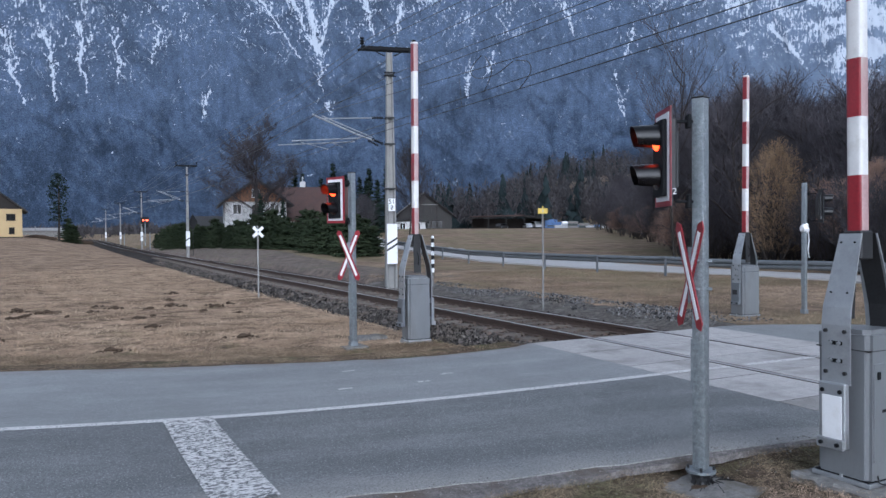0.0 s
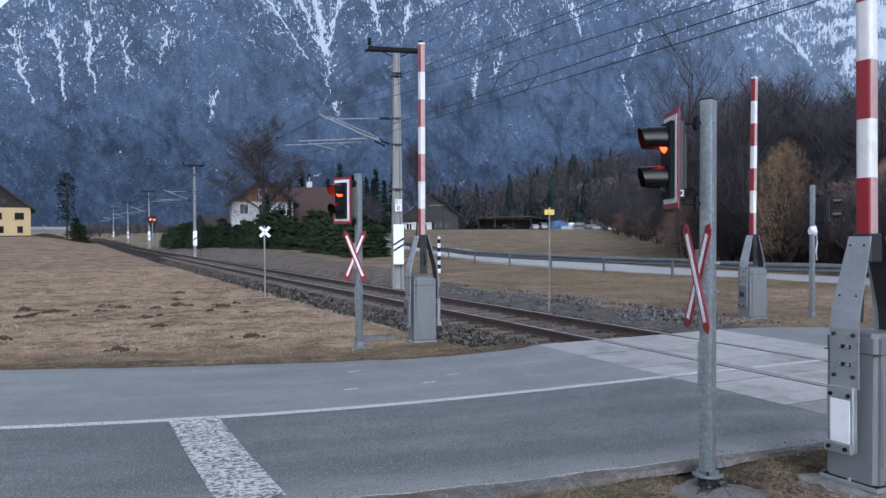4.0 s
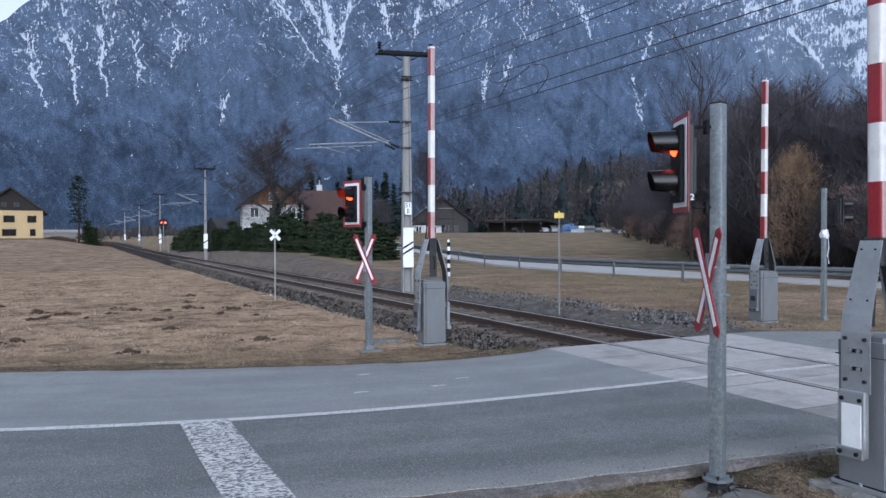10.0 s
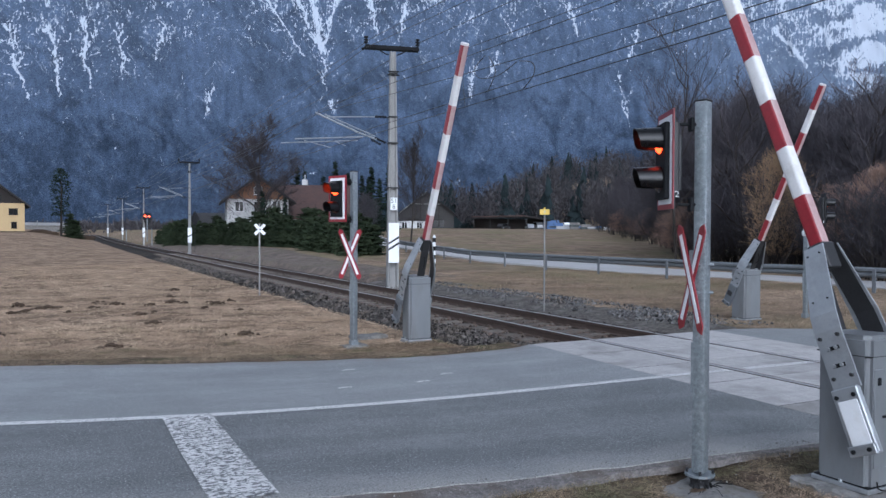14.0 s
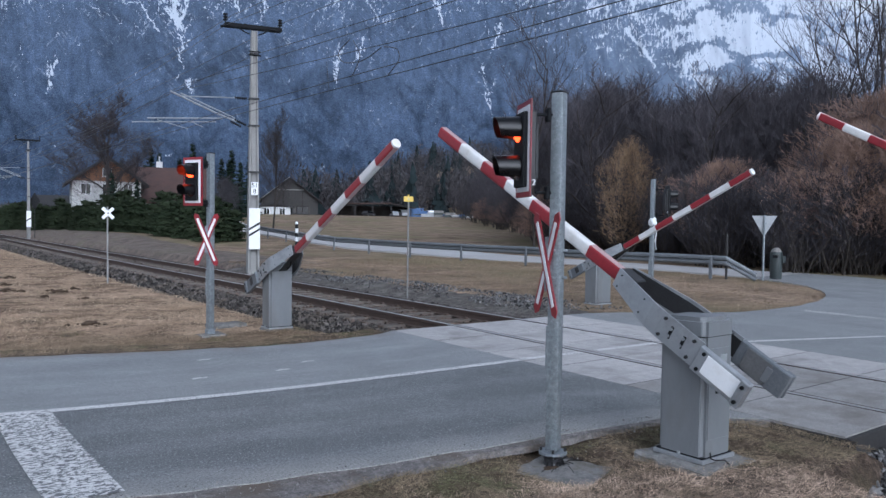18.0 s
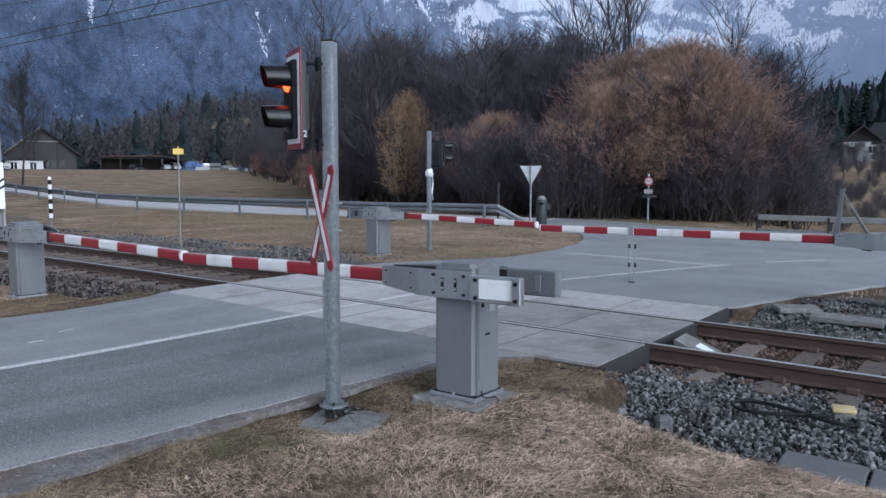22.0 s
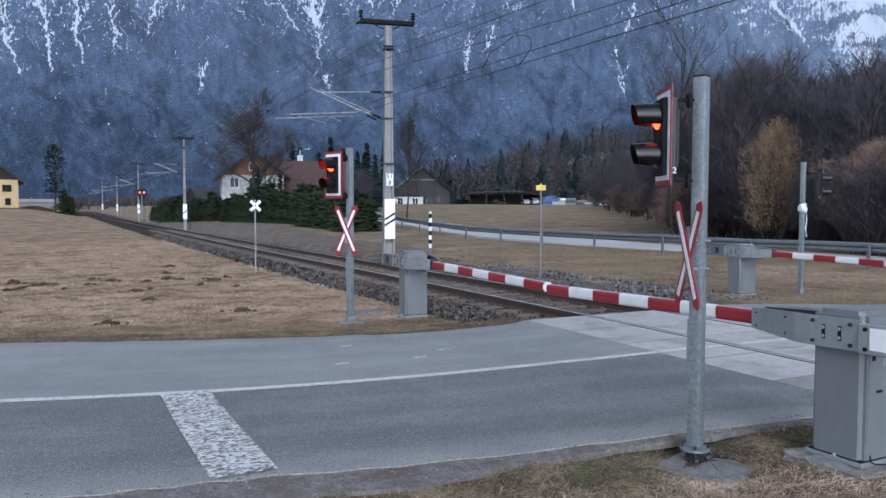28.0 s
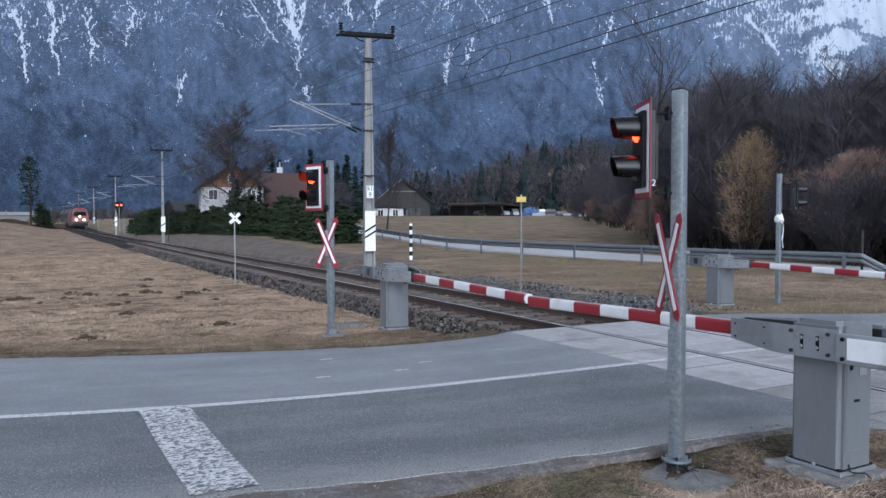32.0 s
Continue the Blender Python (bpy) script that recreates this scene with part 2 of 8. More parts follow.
M_ASPHALT = lane("asphalt", (0.125, 0.130, 0.132), (0.245, 0.252, 0.254), 0.12, 0.42, dust=(0.36, 0.352, 0.34), edge=(0.84, 1.0))
M_ASPHALT_PALE = lane("pale_smooth_asphalt", (0.190, 0.197, 0.199), (0.322, 0.328, 0.328), 0.22, 0.44, dust=(0.27, 0.25, 0.23), edge=(0.90, 1.03))
# the main road is much paler than the other asphalt
M_ROADFAR = surf("pale_main_road_asphalt", (0.46, 0.445, 0.435), (0.54, 0.525, 0.515), 0.5, 0.6, 0, 0.5, 50, (0.5, 0.5, 0.5), 0.4, (0.5, 0.75))
M_GRIT = surf("gritty_road_shoulder", (0.295, 0.274, 0.264), (0.215, 0.196, 0.186), 2.5, 0.9, 0, 1.0, 45, (0.13, 0.108, 0.09), 2.2, (0.48, 0.66), dist=0.012, speck=(0.4, 0.6), dark=0.4, mid=9.0, mid_dark=0.65)
M_VERGE = surf("brown_verge", (0.30, 0.222, 0.152), (0.15, 0.108, 0.074), 3.0, 0.95, 0, 1.0, 20, (0.085, 0.085, 0.04), 1.3, (0.5, 0.7), dist=0.06, speck=(0.40, 0.60), dark=0.25, mid=7.0, mid_dark=0.45)
M_PAINT = surf("worn_road_paint", (0.66, 0.65, 0.64), (0.78, 0.77, 0.755), 3, 0.7, 0, 0.5, 70, (0.13, 0.13, 0.132), 40, (0.49, 0.525), stretch=(0.6, 1, 1), dist=0.004)
M_PAINT_LINE = surf("white_line_paint", (0.66, 0.65, 0.64), (0.78, 0.77, 0.755), 3, 0.7, 0, 0.5, 70, (0.16, 0.16, 0.162), 46, (0.55, 0.60), dist=0.004)
M_GROUND = surf("dry_meadow", (0.69, 0.497, 0.342), (0.32, 0.22, 0.146), 0.4, 0.95, 0, 1.0, 16, (0.19, 0.135, 0.09), 1.4, (0.58, 0.74), dist=0.10, speck=(0.42, 0.56), dark=0.26, mid=1.5, mid_dark=0.36, mid_cut=(0.40, 0.55))
M_BANK = surf("brown_bank", (0.215, 0.158, 0.116), (0.115, 0.083, 0.061), 1.1, 0.95, 0, 1.0, 24, (0.095, 0.078, 0.048), 0.9, (0.5, 0.68), dist=0.06, speck=(0.42, 0.60), dark=0.3, mid=5.0, mid_dark=0.5)
M_BANK_F = surf("mauve_brown_bank", (0.285, 0.220, 0.175), (0.165, 0.126, 0.100), 0.7, 0.95, 0, 1.0, 9, (0.13, 0.115, 0.07), 0.5, (0.52, 0.68), dist=0.08, speck=(0.42, 0.60), dark=0.35, mid=1.8, mid_dark=0.5)
M_EAST = surf("olive_meadow", (0.47, 0.345, 0.245), (0.265, 0.192, 0.134), 0.25, 0.95, 0, 1.0, 10, (0.205, 0.175, 0.10), 0.12, (0.45, 0.65), dist=0.10, speck=(0.42, 0.56), dark=0.35, mid=0.6, mid_dark=0.45, mid_cut=(0.40, 0.57))
M_STRAW_B = surf("verge_straw", (0.78, 0.595, 0.445), (0.20, 0.138, 0.096), 2.6, 0.9, 0, 0, 30, (0.17, 0.135, 0.085), 1.5, (0.55, 0.70), island=0.95)
M_STRAW = surf("straw_grass", (0.72, 0.555, 0.39), (0.36, 0.255, 0.168), 1.2, 0.9, 0, 0, 30, (0.15, 0.14, 0.065), 0.7, (0.58, 0.74), island=0.5)
M_SOIL = surf("dark_soil", (0.075, 0.052, 0.036), (0.125, 0.090, 0.062), 6, 0.95, 0, 0.8, 40, dist=0.03)
M_BED = surf("ballast_bed", (0.022, 0.020, 0.019), (0.055, 0.050, 0.046), 9, 0.9, 0, 1.0, 18, (0.10, 0.075, 0.055), 1.2, (0.5, 0.7), dist=0.05)
M_STONE = surf("ballast_stone", (0.070, 0.068, 0.068), (0.250, 0.242, 0.236), 9, 0.8, 0, 0.3, 60, (0.13, 0.105, 0.085), 0.9, (0.56, 0.72), island=0.9)
M_STONE_D = surf("dirty_ballast_stone", (0.050, 0.044, 0.040), (0.168, 0.151, 0.138), 5, 0.85, 0, 0.3, 60, (0.10, 0.082, 0.066), 0.9, (0.50, 0.66), island=0.9)
M_RUST = surf("rusty_rail_steel", (0.070, 0.047, 0.037), (0.105, 0.072, 0.056), 6, 0.85, 0.2, 0.3, 80, dist=0.002)
M_RAILTOP = surf("polished_rail_steel", (0.78, 0.76, 0.74), (0.68, 0.66, 0.64), 5, 0.42, 1.0, 0.05, 60)
M_SLEEPER = surf("sleeper_concrete", (0.14, 0.12, 0.105), (0.21, 0.188, 0.168), 4, 0.9, 0, 0.3, 60, (0.13, 0.09, 0.065), 3, (0.5, 0.7), vary=0.2)
M_SLAB_D = surf("darker_crossing_concrete", (0.33, 0.315, 0.304), (0.41, 0.394, 0.38), 0.9, 0.75, 0, 0.4, 60, (0.15, 0.135, 0.12), 1.1, (0.45, 0.72), vary=0.10, dist=0.005, speck=(0.35, 0.62), mid=6.0, mid_dark=0.8)
M_SLAB = surf("crossing_concrete", (0.45, 0.43, 0.42), (0.55, 0.53, 0.515), 0.9, 0.8, 0, 0.4, 60, (0.20, 0.19, 0.178), 1.1, (0.5, 0.75), vary=0.10, dist=0.005, speck=(0.35, 0.62), mid=9.0, mid_dark=0.84)
M_EDGE = surf("near_black_panel_edge", (0.018, 0.017, 0.017), (0.034, 0.032, 0.031), 4, 0.85, 0, 0.4, 40, (0.026, 0.022, 0.019), 3, (0.5, 0.7))
M_CONC = surf("weathered_concrete", (0.23, 0.222, 0.21), (0.34, 0.332, 0.318), 3, 0.9, 0, 0.8, 45, (0.12, 0.108, 0.09), 7, (0.50, 0.64), dist=0.012, mid=14.0, mid_dark=0.6)
M_TROUGH = surf("grey_trough_concrete", (0.12, 0.121, 0.124), (0.165, 0.164, 0.163), 3, 0.85, 0, 0.5, 50, (0.11, 0.10, 0.09), 3, (0.52, 0.7), dist=0.008)
M_MAST = surf("mast_concrete", (0.27, 0.265, 0.26), (0.34, 0.335, 0.32), 2, 0.9, 0, 0.3, 40, (0.27, 0.26, 0.25), 2, (0.52, 0.7))
M_GALV = surf("galvanised_steel", (0.21, 0.24, 0.262), (0.40, 0.43, 0.45), 26, 0.45, 0.35, 0.08, 90, (0.17, 0.19, 0.205), 7, (0.48, 0.7), dist=0.002, mid=40.0, mid_dark=0.75)
M_CABINET = surf("grey_painted_cabinet", (0.150, 0.159, 0.168), (0.188, 0.197, 0.206), 2.5, 0.38, 0.1, 0.06, 70, (0.125, 0.122, 0.118), 2.2, (0.50, 0.78), dist=0.001, stretch=(1, 1, 0.35), speck=(0.0, 0.5), dark=0.8)
M_ALU = surf("dull_aluminium", (0.32, 0.335, 0.35), (0.40, 0.415, 0.43), 4, 0.42, 0.6, 0.06, 70, (0.25, 0.255, 0.26), 5, (0.50, 0.75), dist=0.001, speck=(0.0, 0.5), dark=0.75)
M_DARK = surf("black_plastic", (0.010, 0.011, 0.013), (0.018, 0.019, 0.021), 5, 0.7, 0, 0.05, 80)
M_GREYDARK = surf("dark_grey_metal", (0.026, 0.026, 0.028), (0.042, 0.042, 0.044), 5, 0.5, 0.3, 0.06, 80)
M_RED = surf("red_reflective", (0.255, 0.012, 0.022), (0.315, 0.018, 0.028), 5, 0.38, 0, 0.03, 60, (0.26, 0.03, 0.035), 4, (0.6, 0.8))
M_WHITE = surf("white_reflective", (0.72, 0.73, 0.74), (0.78, 0.79, 0.80), 4, 0.45, 0, 0.02, 60, (0.62, 0.61, 0.59), 5, (0.55, 0.75), speck=(0.0, 0.5), dark=0.85)
M_PINK = surf("faded_pink_paint", (0.44, 0.285, 0.28), (0.52, 0.37, 0.36), 4, 0.5, 0, 0.03, 60, (0.42, 0.33, 0.31), 6, (0.5, 0.7))
# sign face and border: fading, plus the shadow's dulling put into the colour
M_SIGN_F = surf("faded_sign_face", (0.40, 0.355, 0.35), (0.46, 0.41, 0.40), 6, 0.5, 0, 0.03, 60, (0.33, 0.28, 0.27), 9, (0.5, 0.7))
M_SIGN_R = surf("faded_sign_border", (0.23, 0.062, 0.062), (0.29, 0.095, 0.09), 6, 0.5, 0, 0.03, 60)
M_BOOM = surf("boom_white", (0.63, 0.62, 0.61), (0.71, 0.70, 0.69), 4, 0.5, 0, 0.03, 60, (0.56, 0.54, 0.51), 6, (0.54, 0.72), speck=(0.0, 0.5), dark=0.8)
M_FADED = surf("faded_yellow_plastic", (0.52, 0.44, 0.20), (0.60, 0.52, 0.27), 6, 0.6, 0, 0.05, 60, (0.4, 0.37, 0.28), 8, (0.5, 0.7))
M_YELLOW = surf("yellow_enamel", (0.72, 0.50, 0.06), (0.80, 0.57, 0.10), 6, 0.45, 0, 0.04, 60)
M_BLACK = surf("black_enamel", (0.015, 0.015, 0.017), (0.025, 0.025, 0.027), 6, 0.5, 0, 0.03, 60)
M_RUBBER = surf("black_cable", (0.014, 0.014, 0.015), (0.024, 0.023, 0.022), 8, 0.6, 0, 0.05, 60)
M_WIRE = surf("dark_copper_wire", (0.035, 0.035, 0.035), (0.05, 0.048, 0.045), 8, 0.5, 0.7, 0, 60)
M_BARK = surf("grey_bark", (0.048, 0.041, 0.037), (0.075, 0.065, 0.058), 3, 0.95, 0, 0.6, 30, vary=0.2, dist=0.02)
# the haze's blue-violet cast is put into the wood's twig colour
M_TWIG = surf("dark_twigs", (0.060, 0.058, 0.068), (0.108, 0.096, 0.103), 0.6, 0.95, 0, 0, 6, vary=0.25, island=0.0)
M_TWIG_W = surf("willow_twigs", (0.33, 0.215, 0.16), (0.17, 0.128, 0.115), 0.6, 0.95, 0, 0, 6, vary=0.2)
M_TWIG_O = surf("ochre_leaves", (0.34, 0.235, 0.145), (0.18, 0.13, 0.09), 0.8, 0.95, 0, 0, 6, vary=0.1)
M_NEEDLE = surf("spruce_needles", (0.012, 0.022, 0.016), (0.024, 0.038, 0.026), 1.2, 0.9, 0, 0, 9, vary=0.3)
# far needles and twigs are blued, with the haze in their colour
M_NEEDLE_F = surf("distant_needles", (0.013, 0.020, 0.022), (0.026, 0.036, 0.038), 0.3, 0.95, 0, 0, 3, island=0.4)
M_TWIG_F = surf("distant_twigs", (0.056, 0.053, 0.058), (0.092, 0.083, 0.083), 0.05, 0.95, 0, 0, 3, island=0.22)
M_PLASTER_Y = surf("ochre_plaster", (0.50, 0.37, 0.19), (0.55, 0.41, 0.22), 0.8, 0.9, 0, 0.15, 30, (0.45, 0.33, 0.18), 0.6, (0.5, 0.8))
M_PLASTER_W = surf("white_plaster", (0.54, 0.54, 0.535), (0.62, 0.62, 0.61), 0.8, 0.9, 0, 0.15, 30, (0.55, 0.54, 0.52), 0.6, (0.55, 0.8))
M_TIMBER = surf("brown_timber", (0.014, 0.011, 0.010), (0.028, 0.021, 0.018), 2, 0.85, 0, 0.3, 30, stretch=(6, 6, 0.6))
M_TIMBER_O = surf("larch_timber", (0.20, 0.095, 0.05), (0.27, 0.135, 0.07), 2, 0.85, 0, 0.3, 30, stretch=(6, 6, 0.6))
M_TIMBER_G = surf("grey_timber", (0.034, 0.033, 0.033), (0.062, 0.058, 0.056), 2, 0.9, 0, 0.4, 30, (0.05, 0.045, 0.04), 1.5, (0.5, 0.7), stretch=(6, 6, 0.6))
M_ROOF_D = surf("dark_roof_tiles", (0.022, 0.021, 0.023), (0.042, 0.039, 0.040), 1.5, 0.8, 0, 0.5, 12, dist=0.03)
M_ROOF_R = surf("red_roof_tiles", (0.062, 0.036, 0.032), (0.095, 0.052, 0.042), 1.2, 0.85, 0, 0.5, 12, dist=0.03)
M_GLASS = surf("dark_window_glass", (0.006, 0.007, 0.009), (0.012, 0.014, 0.017), 1, 0.08, 0, 0, 10, rvar=0.03)
M_TRAIN = surf("locomotive_red", (0.125, 0.022, 0.024), (0.165, 0.03, 0.032), 1, 0.45, 0, 0.03, 40)
M_VISOR = surf("black_hood_enamel", (0.004, 0.004, 0.005), (0.007, 0.007, 0.008), 5, 0.30, 0, 0.02, 60)
M_VISOR.node_tree.nodes["Principled BSDF"].inputs["Specular IOR Level"].default_value = 0.28
M_DIRT = surf("grey_gravelly_dirt", (0.25, 0.228, 0.205), (0.14, 0.124, 0.11), 1.6, 0.95, 0, 1.0, 24, (0.21, 0.195, 0.18), 2.2, (0.52, 0.66), dist=0.05, speck=(0.42, 0.58), dark=0.35, mid=8.0, mid_dark=0.55)
M_TIMBER_P = surf("pale_weathered_timber", (0.20, 0.195, 0.19), (0.28, 0.27, 0.26), 2, 0.9, 0, 0.4, 30, (0.13, 0.125, 0.12), 1.5, (0.5, 0.7))
M_GUARD = surf("dull_guardrail_steel", (0.145, 0.158, 0.172), (0.215, 0.23, 0.245), 3, 0.5, 0.3, 0.06, 60, (0.13, 0.14, 0.15), 2, (0.5, 0.7), dist=0.002)
M_STONE_R = surf("rust_dusted_stone", (0.085, 0.062, 0.05), (0.15, 0.118, 0.098), 3, 0.85, 0, 0.3, 60, (0.10, 0.066, 0.048), 0.9, (0.5, 0.68), island=0.8)
M_TWIG_D = surf("dark_garden_twigs", (0.041, 0.037, 0.040), (0.070, 0.061, 0.062), 0.6, 0.95, 0, 0, 6, vary=0.2)
M_TWIG_D.node_tree.nodes["Principled BSDF"].inputs["Specular IOR Level"].default_value = 0.12
M_GRAVEL = surf("fine_pale_grit", (0.19, 0.18, 0.172), (0.28, 0.268, 0.256), 8, 0.9, 0, 0, 60, island=0.5)
M_HEDGE = surf("hedge_needles", (0.020, 0.030, 0.016), (0.048, 0.060, 0.030), 0.8, 0.9, 0, 0, 9, vary=0.35)
M_HEDGE.node_tree.nodes["Principled BSDF"].inputs["Specular IOR Level"].default_value = 0.12
M_TURF = surf("brown_green_turf", (0.42, 0.325, 0.215), (0.14, 0.108, 0.070), 2.6, 0.9, 0, 0, 30, (0.155, 0.150, 0.080), 1.6, (0.50, 0.66), island=0.75)
M_WEEDS = surf("brown_weeds", (0.46, 0.345, 0.235), (0.15, 0.11, 0.072), 2.2, 0.9, 0, 0, 30, (0.12, 0.125, 0.06), 1.2, (0.56, 0.7), island=0.5)
M_GREEN = surf("bin_green_grey", (0.03, 0.04, 0.04), (0.05, 0.06, 0.06), 4, 0.5, 0, 0.05, 50)
M_BLUE = surf("blue_tarp", (0.06, 0.13, 0.30), (0.09, 0.17, 0.36), 1, 0.6, 0, 0.1, 20)
M_LAMP = glow("lit_signal_lens", (1.0, 0.052, 0.006), 4.2)
M_FARLAMP = glow("far_signal_lens", (1.0, 0.09, 0.03), 5.0)
M_HEAD = glow("train_headlight", (1.0, 0.70, 0.40), 14.0)
for dull in (M_DARK, M_RUBBER, M_BLACK, M_TWIG, M_BARK, M_NEEDLE, M_NEEDLE_F, M_TWIG_F, M_TWIG_W, M_TWIG_O, M_STRAW, M_STRAW_B, M_GROUND, M_EAST, M_BANK):
    dull.node_tree.nodes["Principled BSDF"].inputs["Specular IOR Level"].default_value = 0.12
M_LENS = surf("unlit_lens", (0.03, 0.012, 0.012), (0.05, 0.02, 0.02), 5, 0.15, 0, 0, 60)


for matt in (M_BED, M_STONE, M_STONE_D, M_STONE_R, M_VERGE, M_DIRT, M_WEEDS, M_TURF, M_GRIT, M_GRAVEL, M_SOIL, M_SLEEPER):
    matt.node_tree.nodes["Principled BSDF"].inputs["Specular IOR Level"].default_value = 0.12
for matt in (M_ASPHALT, M_ASPHALT_PALE, M_ROADFAR, M_PAINT, M_PAINT_LINE, M_SLAB, M_SLAB_D):
    matt.node_tree.nodes["Principled BSDF"].inputs["Specular IOR Level"].default_value = 0.35


def mountain_material():
    m = bpy.data.materials.new("hazy_snowy_mountain_forest")
    m.use_nodes = True
    N, L = m.node_tree.nodes, m.node_tree.links
    bs = N["Principled BSDF"]
    bs.inputs["Roughness"].default_value = 1.0
    bs.inputs["Specular IOR Level"].default_value = 0.0
    at = N.new("ShaderNodeAttribute")
    at.attribute_name = "snow"
    uv = N.new("ShaderNodeAttribute")
    uv.attribute_name = "slope"

    def tex(s, detail, stretch, lean=0.0):
        mp = N.new("ShaderNodeMapping")
        mp.vector_type = "TEXTURE" if lean else "POINT"
        mp.inputs["Scale"].default_value = tuple(1 / k for k in stretch) if lean else stretch
        mp.inputs["Rotation"].default_value = (0, 0, math.radians(lean))
        L.new(uv.outputs["Vector"], mp.inputs["Vector"])
        n = N.new("ShaderNodeTexNoise")
        n.inputs["Scale"].default_value, n.inputs["Detail"].default_value, n.inputs["Roughness"].default_value = s, detail, 0.7
        L.new(mp.outputs[0], n.inputs["Vector"])
        return n.outputs["Fac"]

    def rng_node(fac, a, b, c=0.0, d=1.0):
        r = N.new("ShaderNodeMapRange")
        for k, v in zip(("From Min", "From Max", "To Min", "To Max"), (a, b, c, d)):
            r.inputs[k].default_value = v
        L.new(fac, r.inputs["Value"])
        return r.outputs[0]

    def mix(fac, a, b):
        x = N.new("ShaderNodeMix")
        x.data_type = "RGBA"
        L.new(fac, x.inputs[0])
        for sock, v in ((x.inputs[6], a), (x.inputs[7], b)):
            if isinstance(v, tuple):
                sock.default_value = (*v, 1)
            else:
                L.new(v, sock)
        return x.outputs[2]

    def add(a, b):
        x = N.new("ShaderNodeMath")
        x.operation = "ADD"
        L.new(a, x.inputs[0])
        L.new(b, x.inputs[1])
        return x.outputs[0]
    def scaled(col, fac):
        x = N.new("ShaderNodeVectorMath")
        x.operation = "SCALE"
        L.new(col, x.inputs[0])
        L.new(fac, x.inputs["Scale"])
        return x.outputs[0]

    def times(a, b):
        x = N.new("ShaderNodeMath")
        x.operation = "MULTIPLY"
        L.new(a, x.inputs[0])
        L.new(b, x.inputs[1])
        return x.outputs[0]
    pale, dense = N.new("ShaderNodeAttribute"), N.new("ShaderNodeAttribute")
    pale.attribute_name, dense.attribute_name = "pale", "shade_and_timber"
    # single trees, clumps of trees, whole stands; blue haze is put into all these colours, the snow's too
    trees = tex(12.0, 6, (1.0, 0.9, 1))
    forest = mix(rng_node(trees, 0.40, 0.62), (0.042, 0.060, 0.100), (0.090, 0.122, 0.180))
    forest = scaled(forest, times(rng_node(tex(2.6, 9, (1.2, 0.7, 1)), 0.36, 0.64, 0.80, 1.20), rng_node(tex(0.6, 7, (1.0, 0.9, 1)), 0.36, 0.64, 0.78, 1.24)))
    # shade of ravines and of the slope's foot, multiplied into the colour
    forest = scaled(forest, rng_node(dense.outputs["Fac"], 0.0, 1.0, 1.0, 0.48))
    # pale: haze mixed into the colour of forest and rock
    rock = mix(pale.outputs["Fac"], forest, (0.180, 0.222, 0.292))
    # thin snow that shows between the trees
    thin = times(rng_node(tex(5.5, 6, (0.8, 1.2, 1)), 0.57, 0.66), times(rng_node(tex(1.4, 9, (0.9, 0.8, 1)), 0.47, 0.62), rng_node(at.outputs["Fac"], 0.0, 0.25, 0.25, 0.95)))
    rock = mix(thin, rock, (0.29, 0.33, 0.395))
    # leaning ledges and runnels that hold a little snow, in patches
    for lean, seat in ((38, 0.52), (-34, 0.9)):
        runs = times(rng_node(tex(2.3, 3, (2.0, 0.42, 1), lean), 0.575, 0.615), times(rng_node(tex(seat, 8, (1.0, 1.1, 1)), 0.52, 0.62), rng_node(tex(4.5, 3, (1, 1, 1)), 0.38, 0.50)))
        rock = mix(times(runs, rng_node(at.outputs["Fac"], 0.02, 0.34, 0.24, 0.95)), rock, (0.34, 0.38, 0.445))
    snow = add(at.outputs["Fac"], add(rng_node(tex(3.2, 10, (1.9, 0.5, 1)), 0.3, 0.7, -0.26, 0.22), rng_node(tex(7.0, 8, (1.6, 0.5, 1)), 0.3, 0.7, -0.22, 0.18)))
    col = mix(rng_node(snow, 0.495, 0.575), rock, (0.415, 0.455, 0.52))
    L.new(col, bs.inputs["Base Color"])
    return m


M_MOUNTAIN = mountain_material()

# ---- plan ----
TRACK_Y = [-60, -20, 1, 6, 13, 25, 40, 80, 115, 160, 190, 218, 246, 270, 300, 350, 450, 700, 1100]
TRACK_X = [-2.6, -1.2, -0.45, -0.2, 0.02, 0.05, 0.15, 0.85, 1.6, 2.1, 2.6, 3.0, 2.6, 0.6, -4, -15, -45, -130, -280]
_ty = np.arange(-60, 1101, 1.0)
_tx = np.interp(_ty, TRACK_Y, TRACK_X)
for _ in range(3):
    _tx = np.convolve(np.pad(_tx, 4, "edge"), np.ones(9) / 9, "valid")


def track_x(y):
    return np.interp(y, _ty, _tx)


def track_z(y):
    return 0.8 * sstep(y, 110, 240)


def guard_x(y):
    return np.interp(y, [12, 14, 20, 28, 40, 55, 70, 105], [13.6, 13.3, 12.8, 12.6, 13.1, 15.1, 18.6, 29])


def azimuth(x, y):
    return np.degrees(np.arctan2(x + 8.7, y))


